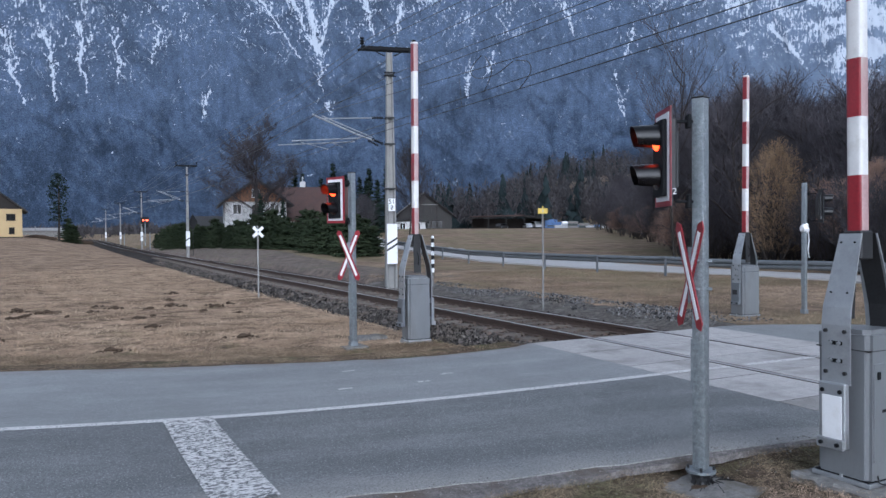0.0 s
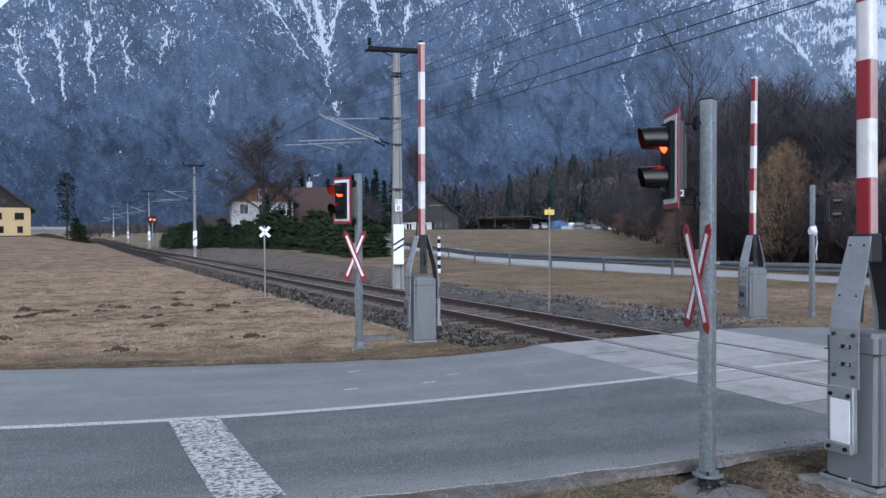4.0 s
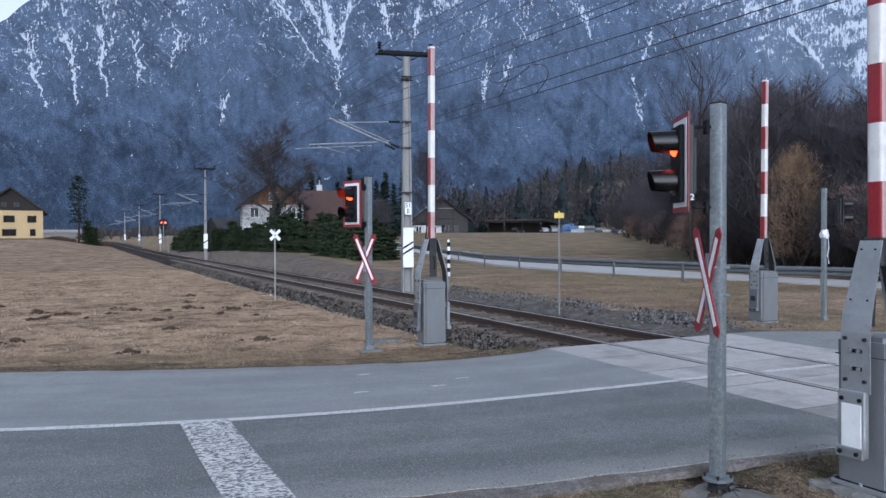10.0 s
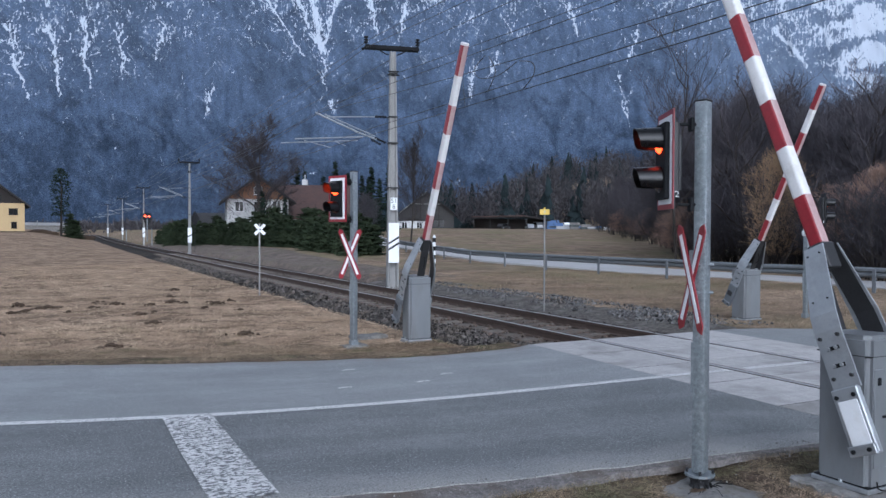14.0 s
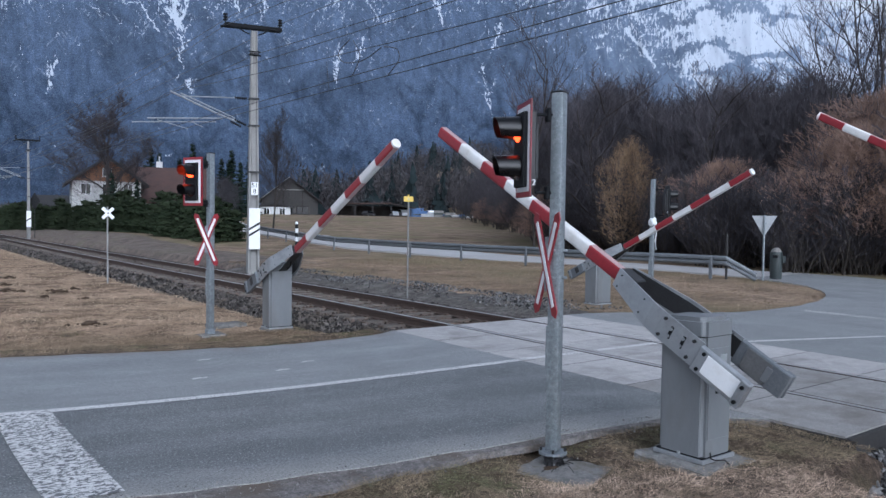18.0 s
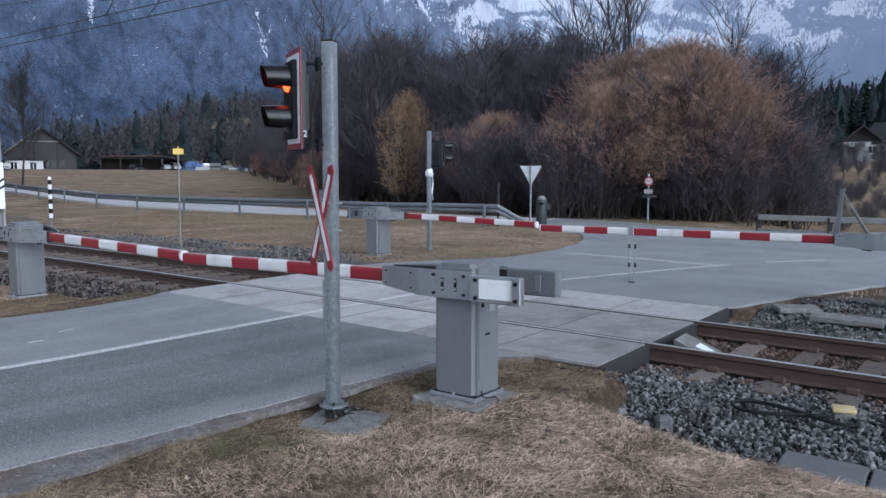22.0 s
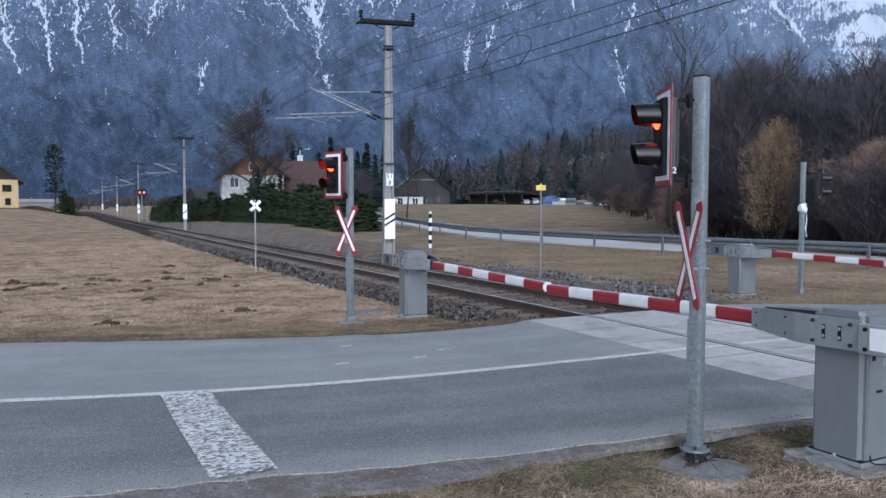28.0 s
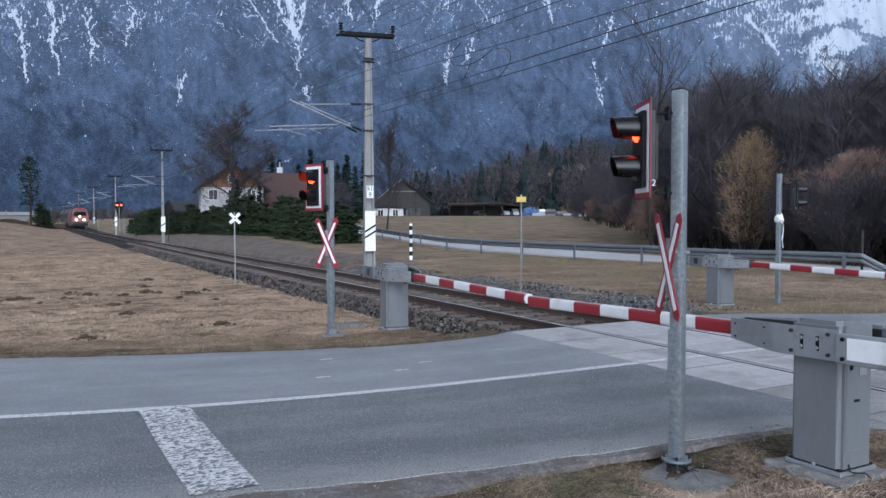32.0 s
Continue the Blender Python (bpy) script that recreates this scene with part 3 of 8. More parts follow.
def ground_z(x, y):
    x, y = np.asarray(x, float), np.asarray(y, float)
    r = np.hypot(x + 8.7, y)
    az = azimuth(x, y)
    tx = track_x(np.clip(y, -60, 1100))
    z = -0.035 + 0 * x
    # meadow to the west of the line, rising gently
    z = z + 1.5 * sstep(y, 55, 140) * sstep(tx - x, 3.0, 14) + 0.8 * sstep(y, 110, 240) * sstep(tx - x, -8, 3)
    # bank beyond the line, then the meadow behind the road
    z = z + 0.55 * sstep(y, 35, 60) * sstep(x - tx, 2.6, 6.5)
    z = z + 2.1 * sstep(y, 60, 140) * sstep(x - tx, 14, 40)
    z = z + 31 * sstep(az, 26.5, 38) * sstep(r, 190, 450) + 10 * sstep(r, 500, 1200) + 4.2 * sstep(az, 72, 80) * sstep(r, 80, 150) * (1 - sstep(az, 120, 150))
    # ditch beside the ballast
    d = np.abs(x - tx)
    inside = np.where((y > 2.7) & (y < 10.2), 1.0 - sstep(d, 1.6, 1.9), 1.0 - sstep(d, 2.55, 3.05))
    z = z - 0.55 * inside * (1 - sstep(r, 300, 320))
    z = z - 0.14 * sstep(2.75 - y, 0, 1.3) * sstep(x, -5.0, -3.4) * (1 - sstep(x, -2.5, -1))
    z = z - 0.42 * sstep(x, 16.7, 18.2) * sstep(9 - y, 0, 3) * (1 - sstep(r, 45, 75))
    z = z - 0.085 * np.exp(-((x + 4.55) ** 2 + (y - 3.95) ** 2) / 0.45)
    rough = sstep(y, 12, 18) * sstep(tx - x, 3.4, 5) + sstep(3.5 - y, 0, 2) * sstep(-3 - x, 0, 1.5) + sstep(x - tx, 3, 4) * sstep(y, 12, 15)
    z = z + (fbm(x * 0.8, y * 0.8, 3, 5) - 0.5) * 0.10 * np.clip(rough, 0, 1)
    return z


def gz1(x, y):
    return float(ground_z(x, y))


def grow(lo, hi, step, far, ratio=1.16):
    a = list(np.arange(lo, hi + step / 2, step))
    s = step
    while a[-1] < far:
        s *= ratio
        a.append(a[-1] + s)
    b, s = [lo], step
    while b[-1] > -far:
        s *= ratio
        b.append(b[-1] - s)
    return np.array(b[:0:-1] + a)


# ---- ground: one sheet to the horizon ----
gx, gy = grow(-14, 22, 0.32, 4200), grow(-3, 42, 0.32, 4200)
GX, GY = np.meshgrid(gx, gy)
GZ = ground_z(GX, GY)
nx, ny = len(gx), len(gy)
idx = np.arange(nx * ny).reshape(ny, nx)
quads = np.stack([idx[:-1, :-1], idx[:-1, 1:], idx[1:, 1:], idx[1:, :-1]], -1).reshape(-1, 4)
ground = raw("ground", np.stack([GX, GY, GZ], -1).reshape(-1, 3), quads, M_GROUND, smooth=True)
for mat_ in (M_BANK, M_EAST, M_BANK_F):
    ground.data.materials.append(mat_)
qc = np.stack([GX, GY], -1).reshape(-1, 2)[quads].mean(1)
_e = qc[:, 0] - track_x(np.clip(qc[:, 1], -60, 1100))
slot = np.where((qc[:, 1] > 27) & (qc[:, 1] < 120) & (_e > 2.4) & (_e < 6.3), 3, np.where((qc[:, 1] < 6.2) & (_e < 9.5), 1, np.where((qc[:, 1] < 6.2) & (qc[:, 0] < track_x(np.clip(qc[:, 1], -60, 1100))), 1, np.where(_e > 0, 2, 0))))
ground.data.polygons.foreach_set("material_index", slot.astype(np.int32))
tagged(ground, "dry yellow-brown winter meadow with bare earthy patches", "ground", kind="structure")


# ---- mountain ----
def snow_runs():
    """Snow gullies as short runs (azimuth, elevation, azimuth, elevation, half width, strength): forks that join downhill, and loose streaks."""
    r = random.Random(88)
    runs = []

    def fork(a, e, lean, length, w, depth, power):
        n = max(2, int(length / 0.35))
        for i in range(n):
            lean += r.gauss(0, 0.16)
            da, de = math.sin(lean) * length / n, math.cos(lean) * length / n
            ww = w * r.uniform(0.7, 1.35)
            runs.append((a, e, a + da, e + de, ww, power))
            a, e = a + da, e + de
            if depth and r.random() < 0.5:
                fork(a, e, lean + r.choice((-1, 1)) * r.uniform(0.3, 0.75), length * r.uniform(0.3, 0.65) * (1 - 0.5 * i / n), w * r.uniform(0.5, 0.8), depth - 1, power)

    for a0, e0, a1, e1, w0, w1 in CHUTES:
        d = math.hypot(a0 - a1, e0 - e1)
        lean = math.atan2(a0 - a1, e0 - e1)
        a, e = a1, e1
        spine = [(a, e)]
        for i in range(7):
            u = (i + 1) / 7
            a, e = a1 + (a0 - a1) * u + r.gauss(0, 0.09), e1 + (e0 - e1) * u
            runs.append((*spine[-1], a, e, (0.30 * w1 + (0.16 * w0 - 0.1 * w1) * u) * r.uniform(0.7, 1.3), 0.80))
            spine.append((a, e))
        # feathered streaks that run down into the chute
        for k in range(int(14 + 18 * w0)):
            i = r.choice((1, 2, 3, 3, 4, 4, 5, 5, 6, 6))
            b = spine[i]
            l = d * r.uniform(0.15, 0.5)
            q = lean + r.gauss(0, 0.55)
            m = (b[0] + math.sin(q) * l * 0.5 + r.gauss(0, 0.04), b[1] + math.cos(q) * l * 0.5)
            runs.append((*b, *m, r.uniform(0.02, 0.045) + 0.02 * w0, r.uniform(0.58, 0.76)))
            q = lean + (q - lean) * 0.5
            runs.append((*m, m[0] + math.sin(q) * l * 0.5, m[1] + math.cos(q) * l * 0.5, r.uniform(0.02, 0.05) + 0.02 * w0, r.uniform(0.54, 0.70)))
        for k in range(int(6 + 30 * w0)):
            u = r.uniform(0.25, 1.2)
            fork(a1 + (a0 - a1) * u + r.gauss(0, 0.2 + 0.7 * u), e1 + (e0 - e1) * u, lean + r.gauss(0, 0.5), r.uniform(0.1, 0.5), r.uniform(0.02, 0.045), 1, r.uniform(0.5, 0.66))
    for i in range(5600):
        a, e = r.uniform(-8, 92), r.uniform(3.5, 16.8)
        over = e - float(np.interp(a, LINE_A, LINE_E))
        if r.random() > float(np.interp(over, [-6, -3, -1, 1, 3], [0.04, 0.10, 0.30, 0.75, 0.9])):
            continue
        big = over > 0.5 and r.random() < 0.22
        tilt = 0.7 * math.sin(a * 0.35 + 0.3 * e) + r.gauss(0, 0.35)
        if r.random() < 0.3:
            tilt += r.choice((-1.1, 1.1))
        fork(a, e, tilt, r.uniform(0.6, 2.0) if big else r.uniform(0.14, 0.65), r.uniform(0.025, 0.06) if big else r.uniform(0.018, 0.04), 2 if big else 1, r.uniform(0.5, 0.66))
    return runs


LINE_A = [-24, -4, 4, 12, 17, 22, 25, 29, 33, 40, 45, 50, 56, 62, 70, 80, 106]
LINE_E = [9.5, 9.8, 10.4, 13.4, 11.2, 13.5, 12.5, 12.3, 13.4, 13.6, 12.5, 10.8, 9.4, 8.6, 7.6, 9.0, 9.5]


def build_mountain():
    az = np.concatenate([np.linspace(-16, -8.2, 60), np.linspace(-8, 92, 1150), np.linspace(92.3, 98, 30)])
    s = np.concatenate([np.linspace(0, 0.80, 330), np.linspace(0.805, 1, 60)])
    A, S = np.meshgrid(az, s)
    crest = np.interp(A, [-24, -12, -6, -3.7, 0, 6, 14, 24, 36, 48, 58, 63, 68, 72, 76, 82, 90, 106],
                      [8.5, 11.5, 13.2, 14.0, 16.6, 20.5, 22, 22, 21.5, 20, 17.8, 15.2, 13.0, 12.5, 12.4, 12.4, 12.6, 12])
    crest = crest + (fbm(A * 0.55, 0 * A, 4, 31) - 0.5) * 0.9 * S ** 10
    EL = crest * S ** 0.92
    R = 1500 + 1900 * S
    # gullies and ribs
    rib = np.abs(fbm(A * 0.42 + 0.05 * EL, EL * 0.16, 5, 3) - 0.5) * 2
    rib2 = fbm(A * 1.5, EL * 0.5, 4, 9)
    R = R + (1 - 0.8 * sstep(A, 54, 68)) * (rib - 0.4) * 110 * np.sin(np.pi * np.clip(S * 0.9 + 0.06, 0, 1)) + (1 - 0.9 * sstep(A, 54, 68)) * (rib2 - 0.5) * 26
    X, Y = -8.7 + R * np.sin(np.radians(A)), R * np.cos(np.radians(A))
    Z = R * np.tan(np.radians(EL)) - 12
    # snow: more of it high up, in gullies, and to the east
    over = EL - np.interp(A, LINE_A, LINE_E)
    patch = fbm(A * 0.45, EL * 0.45, 3, 23) - 0.5
    wx = 1.6 * (fbm(A * 0.35, EL * 0.4, 3, 41) - 0.5)
    fine = np.clip(1 - np.abs(fbm(A * 1.9 + 2 * wx, EL * 0.9, 4, 19) - 0.5) * 13, 0, 1)
    ledge = np.clip(1 - np.abs(fbm(A * 0.6 + 0.4 * EL, EL * 1.6 - 0.6 * A, 4, 29) - 0.5) * 12, 0, 1)
    east = sstep(A, 38, 60)
    snow = 0.02 + 0.12 * sstep(over, -3, 2) + (0.16 + 0.16 * east) * sstep(over, -1.0, 5.0) + (0.16 * fine + 0.14 * ledge) * sstep(over, -2.5, 2.0) + 0.55 * patch * sstep(over, -4, 0)
    band = np.abs(fbm(A * 0.33 + 0.28 * EL, EL * 0.55 - 0.10 * A, 5, 61) - 0.5) * 2
    snow = snow + 0.10 * east * sstep(over, -2.0, 1.0) + sstep(A, 48, 60) * sstep(over, -2.0, 1.0) * (0.27 - 1.7 * np.clip(0.30 - band, 0, 1) - 0.08 * (fine > 0.5))
    # pale: painted haze that grows with height and towards the east
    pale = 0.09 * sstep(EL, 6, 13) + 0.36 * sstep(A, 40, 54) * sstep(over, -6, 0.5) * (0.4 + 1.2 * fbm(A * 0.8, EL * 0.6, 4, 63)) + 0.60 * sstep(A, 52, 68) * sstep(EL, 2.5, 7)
    # warped a little, so that no run is straight
    AW = A + 0.35 * (fbm(A * 1.6, EL * 1.4, 3, 51) - 0.5) + 0.22 * (fbm(A * 6, EL * 5, 2, 52) - 0.5)
    EW = EL + 0.25 * (fbm(A * 4, EL * 4, 2, 53) - 0.5)
    for a0, e0, a1, e1, w, power in snow_runs():
        m = 3.0 * w + 0.30
        i0, i1 = np.searchsorted(az, (min(a0, a1) - m, max(a0, a1) + m))
        mid = EL[:, min(max((i0 + i1) // 2, 0), len(az) - 1)]
        j0, j1 = np.searchsorted(mid, (min(e0, e1) - m, max(e0, e1) + m))
        if i1 <= i0 or j1 <= j0:
            continue
        aa, ee = AW[j0:j1, i0:i1], EW[j0:j1, i0:i1]
        u = np.clip(((aa - a0) * (a1 - a0) + (ee - e0) * (e1 - e0)) / ((a1 - a0) ** 2 + (e1 - e0) ** 2 + 1e-9), 0, 1)
        d = np.hypot(aa - a0 - u * (a1 - a0), ee - e0 - u * (e1 - e0))
        snow[j0:j1, i0:i1] = np.maximum(snow[j0:j1, i0:i1], power - 0.30 * d / w)
    n = np.arange(A.size).reshape(A.shape)
    f = np.stack([n[:-1, :-1], n[:-1, 1:], n[1:, 1:], n[1:, :-1]], -1).reshape(-1, 4)[:, ::-1]
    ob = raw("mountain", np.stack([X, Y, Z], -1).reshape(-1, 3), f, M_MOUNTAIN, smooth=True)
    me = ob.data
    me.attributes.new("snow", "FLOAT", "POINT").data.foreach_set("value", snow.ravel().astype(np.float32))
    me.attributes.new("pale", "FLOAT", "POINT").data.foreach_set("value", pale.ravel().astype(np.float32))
    # shading towards the foot of the slope, put into the colour
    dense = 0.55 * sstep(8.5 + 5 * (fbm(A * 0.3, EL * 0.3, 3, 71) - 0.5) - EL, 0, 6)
    # shade of ravines put into the colour, and random stands of dense timber
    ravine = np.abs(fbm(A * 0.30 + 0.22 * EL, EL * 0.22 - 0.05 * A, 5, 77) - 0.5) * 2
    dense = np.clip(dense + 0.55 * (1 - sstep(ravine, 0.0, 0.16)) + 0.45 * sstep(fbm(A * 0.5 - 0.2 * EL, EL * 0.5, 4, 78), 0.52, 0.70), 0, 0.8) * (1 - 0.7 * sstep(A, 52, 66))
    me.attributes.new("shade_and_timber", "FLOAT", "POINT").data.foreach_set("value", dense.ravel().astype(np.float32))
    v = np.stack([A, EL, 0 * A], -1).reshape(-1).astype(np.float32)
    me.attributes.new("slope", "FLOAT_VECTOR", "POINT").data.foreach_set("vector", v)
    tagged(ob, "steep forested mountainside with snow chutes under a rocky crest", "mountain", kind="structure")


CHUTES = [
    (-2.4, 13.4, -1.0, 8.9, 0.5, 0.16), (0.3, 13.6, 0.9, 9.3, 0.5, 0.16), (2.3, 14.2, 2.6, 9.9, 0.5, 0.18), (4.6, 14.2, 4.7, 10.7, 0.35, 0.16),
    (7.4, 14.4, 6.8, 12.2, 0.32, 0.14), (17.6, 17.0, 18.4, 13.3, 1.1, 0.45), (19.4, 17.0, 18.4, 13.3, 0.8, 0.3), (16.4, 17.0, 18.4, 13.3, 0.6, 0.2), (18.4, 13.5, 18.6, 10.6, 0.28, 0.14),
    (19.1, 9.9, 19.3, 9.1, 0.75, 0.2), (10.6, 10.6, 10.1, 8.3, 0.32, 0.12), (14.0, 17.0, 17.2, 13.0, 0.35, 0.12),
    (22.0, 17.0, 22.5, 14.2, 0.5, 0.16), (24.6, 16.6, 24.0, 14.2, 0.5, 0.16), (29.6, 12.8, 29.3, 9.8, 0.3, 0.1), (31.5, 13.4, 30.6, 11.4, 0.3, 0.1),
    (40.2, 11.8, 40.9, 8.0, 0.1, 0.06), (50.5, 14.0, 52.5, 11.5, 0.6, 0.4), (41.5, 14.6, 40.8, 12.6, 0.3, 0.12), (36.5, 16.5, 37.2, 14.4, 0.4, 0.14)]
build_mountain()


# ---- roads ----
def sheet(name, outline, z, thick, material, label, category="road", inset=0.0):
    bm = bmesh.new()
    vs = [bm.verts.new((x, y, z)) for x, y in outline]
    f = bm.faces.new(vs)
    if f.normal.z < 0:
        f.normal_flip()
    low = [bm.verts.new((x, y, z - thick)) for x, y in outline]
    n = len(vs)
    for i in range(n):
        bm.faces.new((vs[i], vs[(i + 1) % n], low[(i + 1) % n], low[i]))
    bmesh.ops.triangulate(bm, faces=[f])
    bmesh.ops.recalc_face_normals(bm, faces=bm.faces[:])
    return tagged(part(name, bm, material), label, category, kind="structure")


def strip(name, a, b, z, thick, material, label, category="road", n=220, outward=True):
    """A sheet between two lines, with its edges turned down."""
    def even(p):
        p = np.array(p, float)
        s = np.concatenate([[0], np.cumsum(np.hypot(*np.diff(p, axis=0).T))])
        u = np.linspace(0, s[-1], n)
        return np.stack([np.interp(u, s, p[:, 0]), np.interp(u, s, p[:, 1])], -1)
    a, b = even(a), even(b)
    v = [(*p, z - thick) for p in a] + [(*p, z) for p in a] + [(*p, z) for p in b] + [(*p, z - thick) for p in b]
    f = [(r * n + i, r * n + i + 1, (r + 1) * n + i + 1, (r + 1) * n + i) for r in range(3) for i in range(n - 1)]
    ob = raw(name, v, f, material)
    u = np.repeat((0.0, 0.0, 1.0, 1.0) if outward else (1.0, 1.0, 0.0, 0.0), n).astype(np.float32)
    ob.data.attributes.new("across", "FLOAT", "POINT").data.foreach_set("value", u)
    return tagged(ob, label, category, kind="structure")


def smooth_line(pts, n=6):
    """A rounded line through points (Catmull-Rom)."""
    p = [Vector((*q, 0)) for q in pts]
    p = [2 * p[0] - p[1]] + p + [2 * p[-1] - p[-2]]
    out = []
    for i in range(1, len(p) - 2):
        for k in range(n):
            t = k / n
            out.append(0.5 * (2 * p[i] + (p[i + 1] - p[i - 1]) * t + (2 * p[i - 1] - 5 * p[i] + 4 * p[i + 1] - p[i + 2]) * t * t + (3 * p[i] - p[i - 1] - 3 * p[i + 1] + p[i + 2]) * t ** 3))
    return [(v.x, v.y) for v in out] + [(pts[-1][0], pts[-1][1])]


def ragged(pts, amount, seed):
    r = random.Random(seed)
    return [(x + r.uniform(-amount, amount) * 0.4, y + r.uniform(-amount, amount)) for x, y in pts]


SLAB_Y0, SLAB_Y1 = 3.0, 9.98


def slab_near(y):
    return float(track_x(y)) - 1.93


def slab_far(y):
    return float(track_x(y)) + 1.93


upper = smooth_line([(-45, 27), (-30, 19.8), (-18, 14.8), (-9.46, 11.4), (-6.8, 10.4), (-5.0, 9.86), (-3.85, 9.64), (-2.6, 9.75), (slab_near(9.98), 9.98)], 8)
lower = smooth_line([(slab_near(3.7), 3.7), (-3.0, 4.22), (-4.4, 4.42), (-6.2, 4.66), (-7.6, 4.95), (-8.84, 5.22), (-12, 6.2), (-18, 8.6), (-30, 13.5), (-45, 20.5)], 10)
centre = smooth_line([(-45, 23.0), (-30, 16.2), (-18, 11.2), (-12, 8.95), (-9.22, 7.99), (-7.72, 7.55), (-6.5, 7.30), (-5.1, 7.13), (-3.4, 7.05), (slab_near(7), 7.02)], 6)
strip("road_west_far_lane", centre, ragged(upper, 0.03, 3), 0.0, 0.12, M_ASPHALT_PALE, "pale smooth asphalt lane leading up to the rails")
strip("road_west_near_lane", ragged(lower, 0.035, 4)[::-1], centre, 0.0, 0.12, M_ASPHALT, "darker coarse asphalt lane leading up to the rails", outward=False)


def shoulder(x):
    """Width of the gritty strip between the near lane and the turf."""
    x = np.asarray(x, float)
    return np.interp(x, [-12, -7.5, -6.0, -4.8, -3.0], [0.50, 0.46, 0.26, 0.10, 0.08]) * (0.55 + 0.9 * fbm(x * 1.9, 0 * x + 3.0, 3, 72))


strip("road_edge_grit", ragged([(x, y - float(shoulder(x))) for x, y in lower], 0.03, 9), [(x, y + 0.05) for x, y in lower], -0.008, 0.05, M_GRIT, "grey gritty strip of crumbled asphalt and gravel beside the lane", "road edge")
verge = [(x + 0.1, y + 0.3 + 0.6 * float(fbm(x * 0.9, 5.0, 3, 73))) for x, y in upper]
strip("verge_strip", [(x, y - 0.1) for x, y in upper][:-4], ragged(verge, 0.10, 10)[:-4], -0.006, 0.05, M_VERGE, "brown muddy grass verge along the asphalt", "verge")
island = smooth_line([(slab_far(9.98), 9.98), (2.6, 9.9), (3.5, 9.45), (4.6, 8.75), (5.8, 8.46), (7.9, 8.6), (9.9, 9.15), (12.0, 10.3), (13.5, 11.9), (14.6, 14)], 6)
inner = [(15.35, 20), (14.7, 23), (14.2, 27), (14.0, 32), (14.3, 40), (15.1, 48), (16.1, 55), (17.2, 62), (19.9, 70), (24.6, 85), (30.6, 105)]
outer_far = [(float(guard_x(y)) + 5.6, y + 1.5) for y in (105, 85, 70, 62, 55, 48, 40, 32, 26)] + [(18.4, 20), (18.4, 17.5)]
outer = [(18.6, 15), (18.5, 12), (17.4, 10.2), (16.6, 7.8), (16.4, 6), (16.5, 4.5), (16.4, 2.9), (16.2, 0), (16, -6), (17, -24)]
right = smooth_line([(10, -24), (8.8, -8), (7.6, -1.6), (6.4, 0.7), (5.1, 1.65), (4.2, 2.05), (3.0, 2.55), (slab_far(2.98) + 0.05, 2.96)], 5)
main_road = strip("main_road", [(14.8, 14), (15.4, 17)] + inner, [(18.6, 14), (18.4, 17.5)] + outer_far[::-1][2:], -0.002, 0.25, M_ROADFAR, "pale asphalt of the main road behind the crash barrier")
for v in main_road.data.vertices:
    v.co.z += max(0.0, gz1(v.co.x, v.co.y) + 0.035) + 0.06 * float(sstep(v.co.y, 26, 34))
sheet("road_east", ragged(island, 0.03, 5) + smooth_line(outer, 2) + ragged(right, 0.03, 6) + [(slab_far(5), 5), (slab_far(8), 8)], 0.0, 0.12, M_ASPHALT_PALE, "grey asphalt road junction beyond the rails")


def band(name, pts, w, label, z=0.0045):
    """A painted band of width w along a line, laid just above the road."""
    v, f = [], []
    for i, (x, y) in enumerate(pts):
        a, b = Vector(pts[max(i - 1, 0)]), Vector(pts[min(i + 1, len(pts) - 1)])
        d = (b - a).normalized()
        nrm = Vector((-d.y, d.x)) * w / 2
        v += [(x + nrm.x, y + nrm.y, z), (x - nrm.x, y - nrm.y, z)]
    f = [(2 * i, 2 * i + 1, 2 * i + 3, 2 * i + 2) for i in range(len(pts) - 1)]
    ob = raw(name, v, f, M_PAINT if w > 0.25 else M_PAINT_LINE)
    return tagged(ob, label, "road marking", kind="structure")


band("centre_line", centre, 0.12, "worn white line along the middle of the road")
band("stop_line", [(-7.53, 7.47), (-7.55, 6.3), (-7.55, 5.02)], 0.435, "broad worn white stop line across the lane", 0.0085)
band("centre_line_east", smooth_line([(slab_far(6.2) + 0.02, 6.30), (2.7, 5.93), (4.6, 5.2), (6.48, 4.40)], 4), 0.11, "thin white line beyond the crossing")
band("give_way_line", [(6.62, 7.95), (6.5, 6.2), (6.2, 4.62)], 0.30, "white line across the road mouth")
for x, y, w in ((-5.35, 9.11, 0.05), (-4.83, 8.03, 0.06), (-4.36, 8.34, 0.04), (-5.76, 8.09, 0.05)):
    band("paint_fleck", [(x - 0.08, y - 0.01), (x, y + 0.015), (x + 0.09, y)], w, "small stray fleck of white paint on the road")
band("lane_dash", [(7.4, 3.92), (8.5, 3.08)], 0.12, "short white lane dash")
for y0 in (26, 34, 42, 50):
    band("lane_dash_far", [(float(guard_x(y0)) + 3.7, y0), (float(guard_x(y0 + 3)) + 3.7, y0 + 3)], 0.12, "white lane dash on the main road")


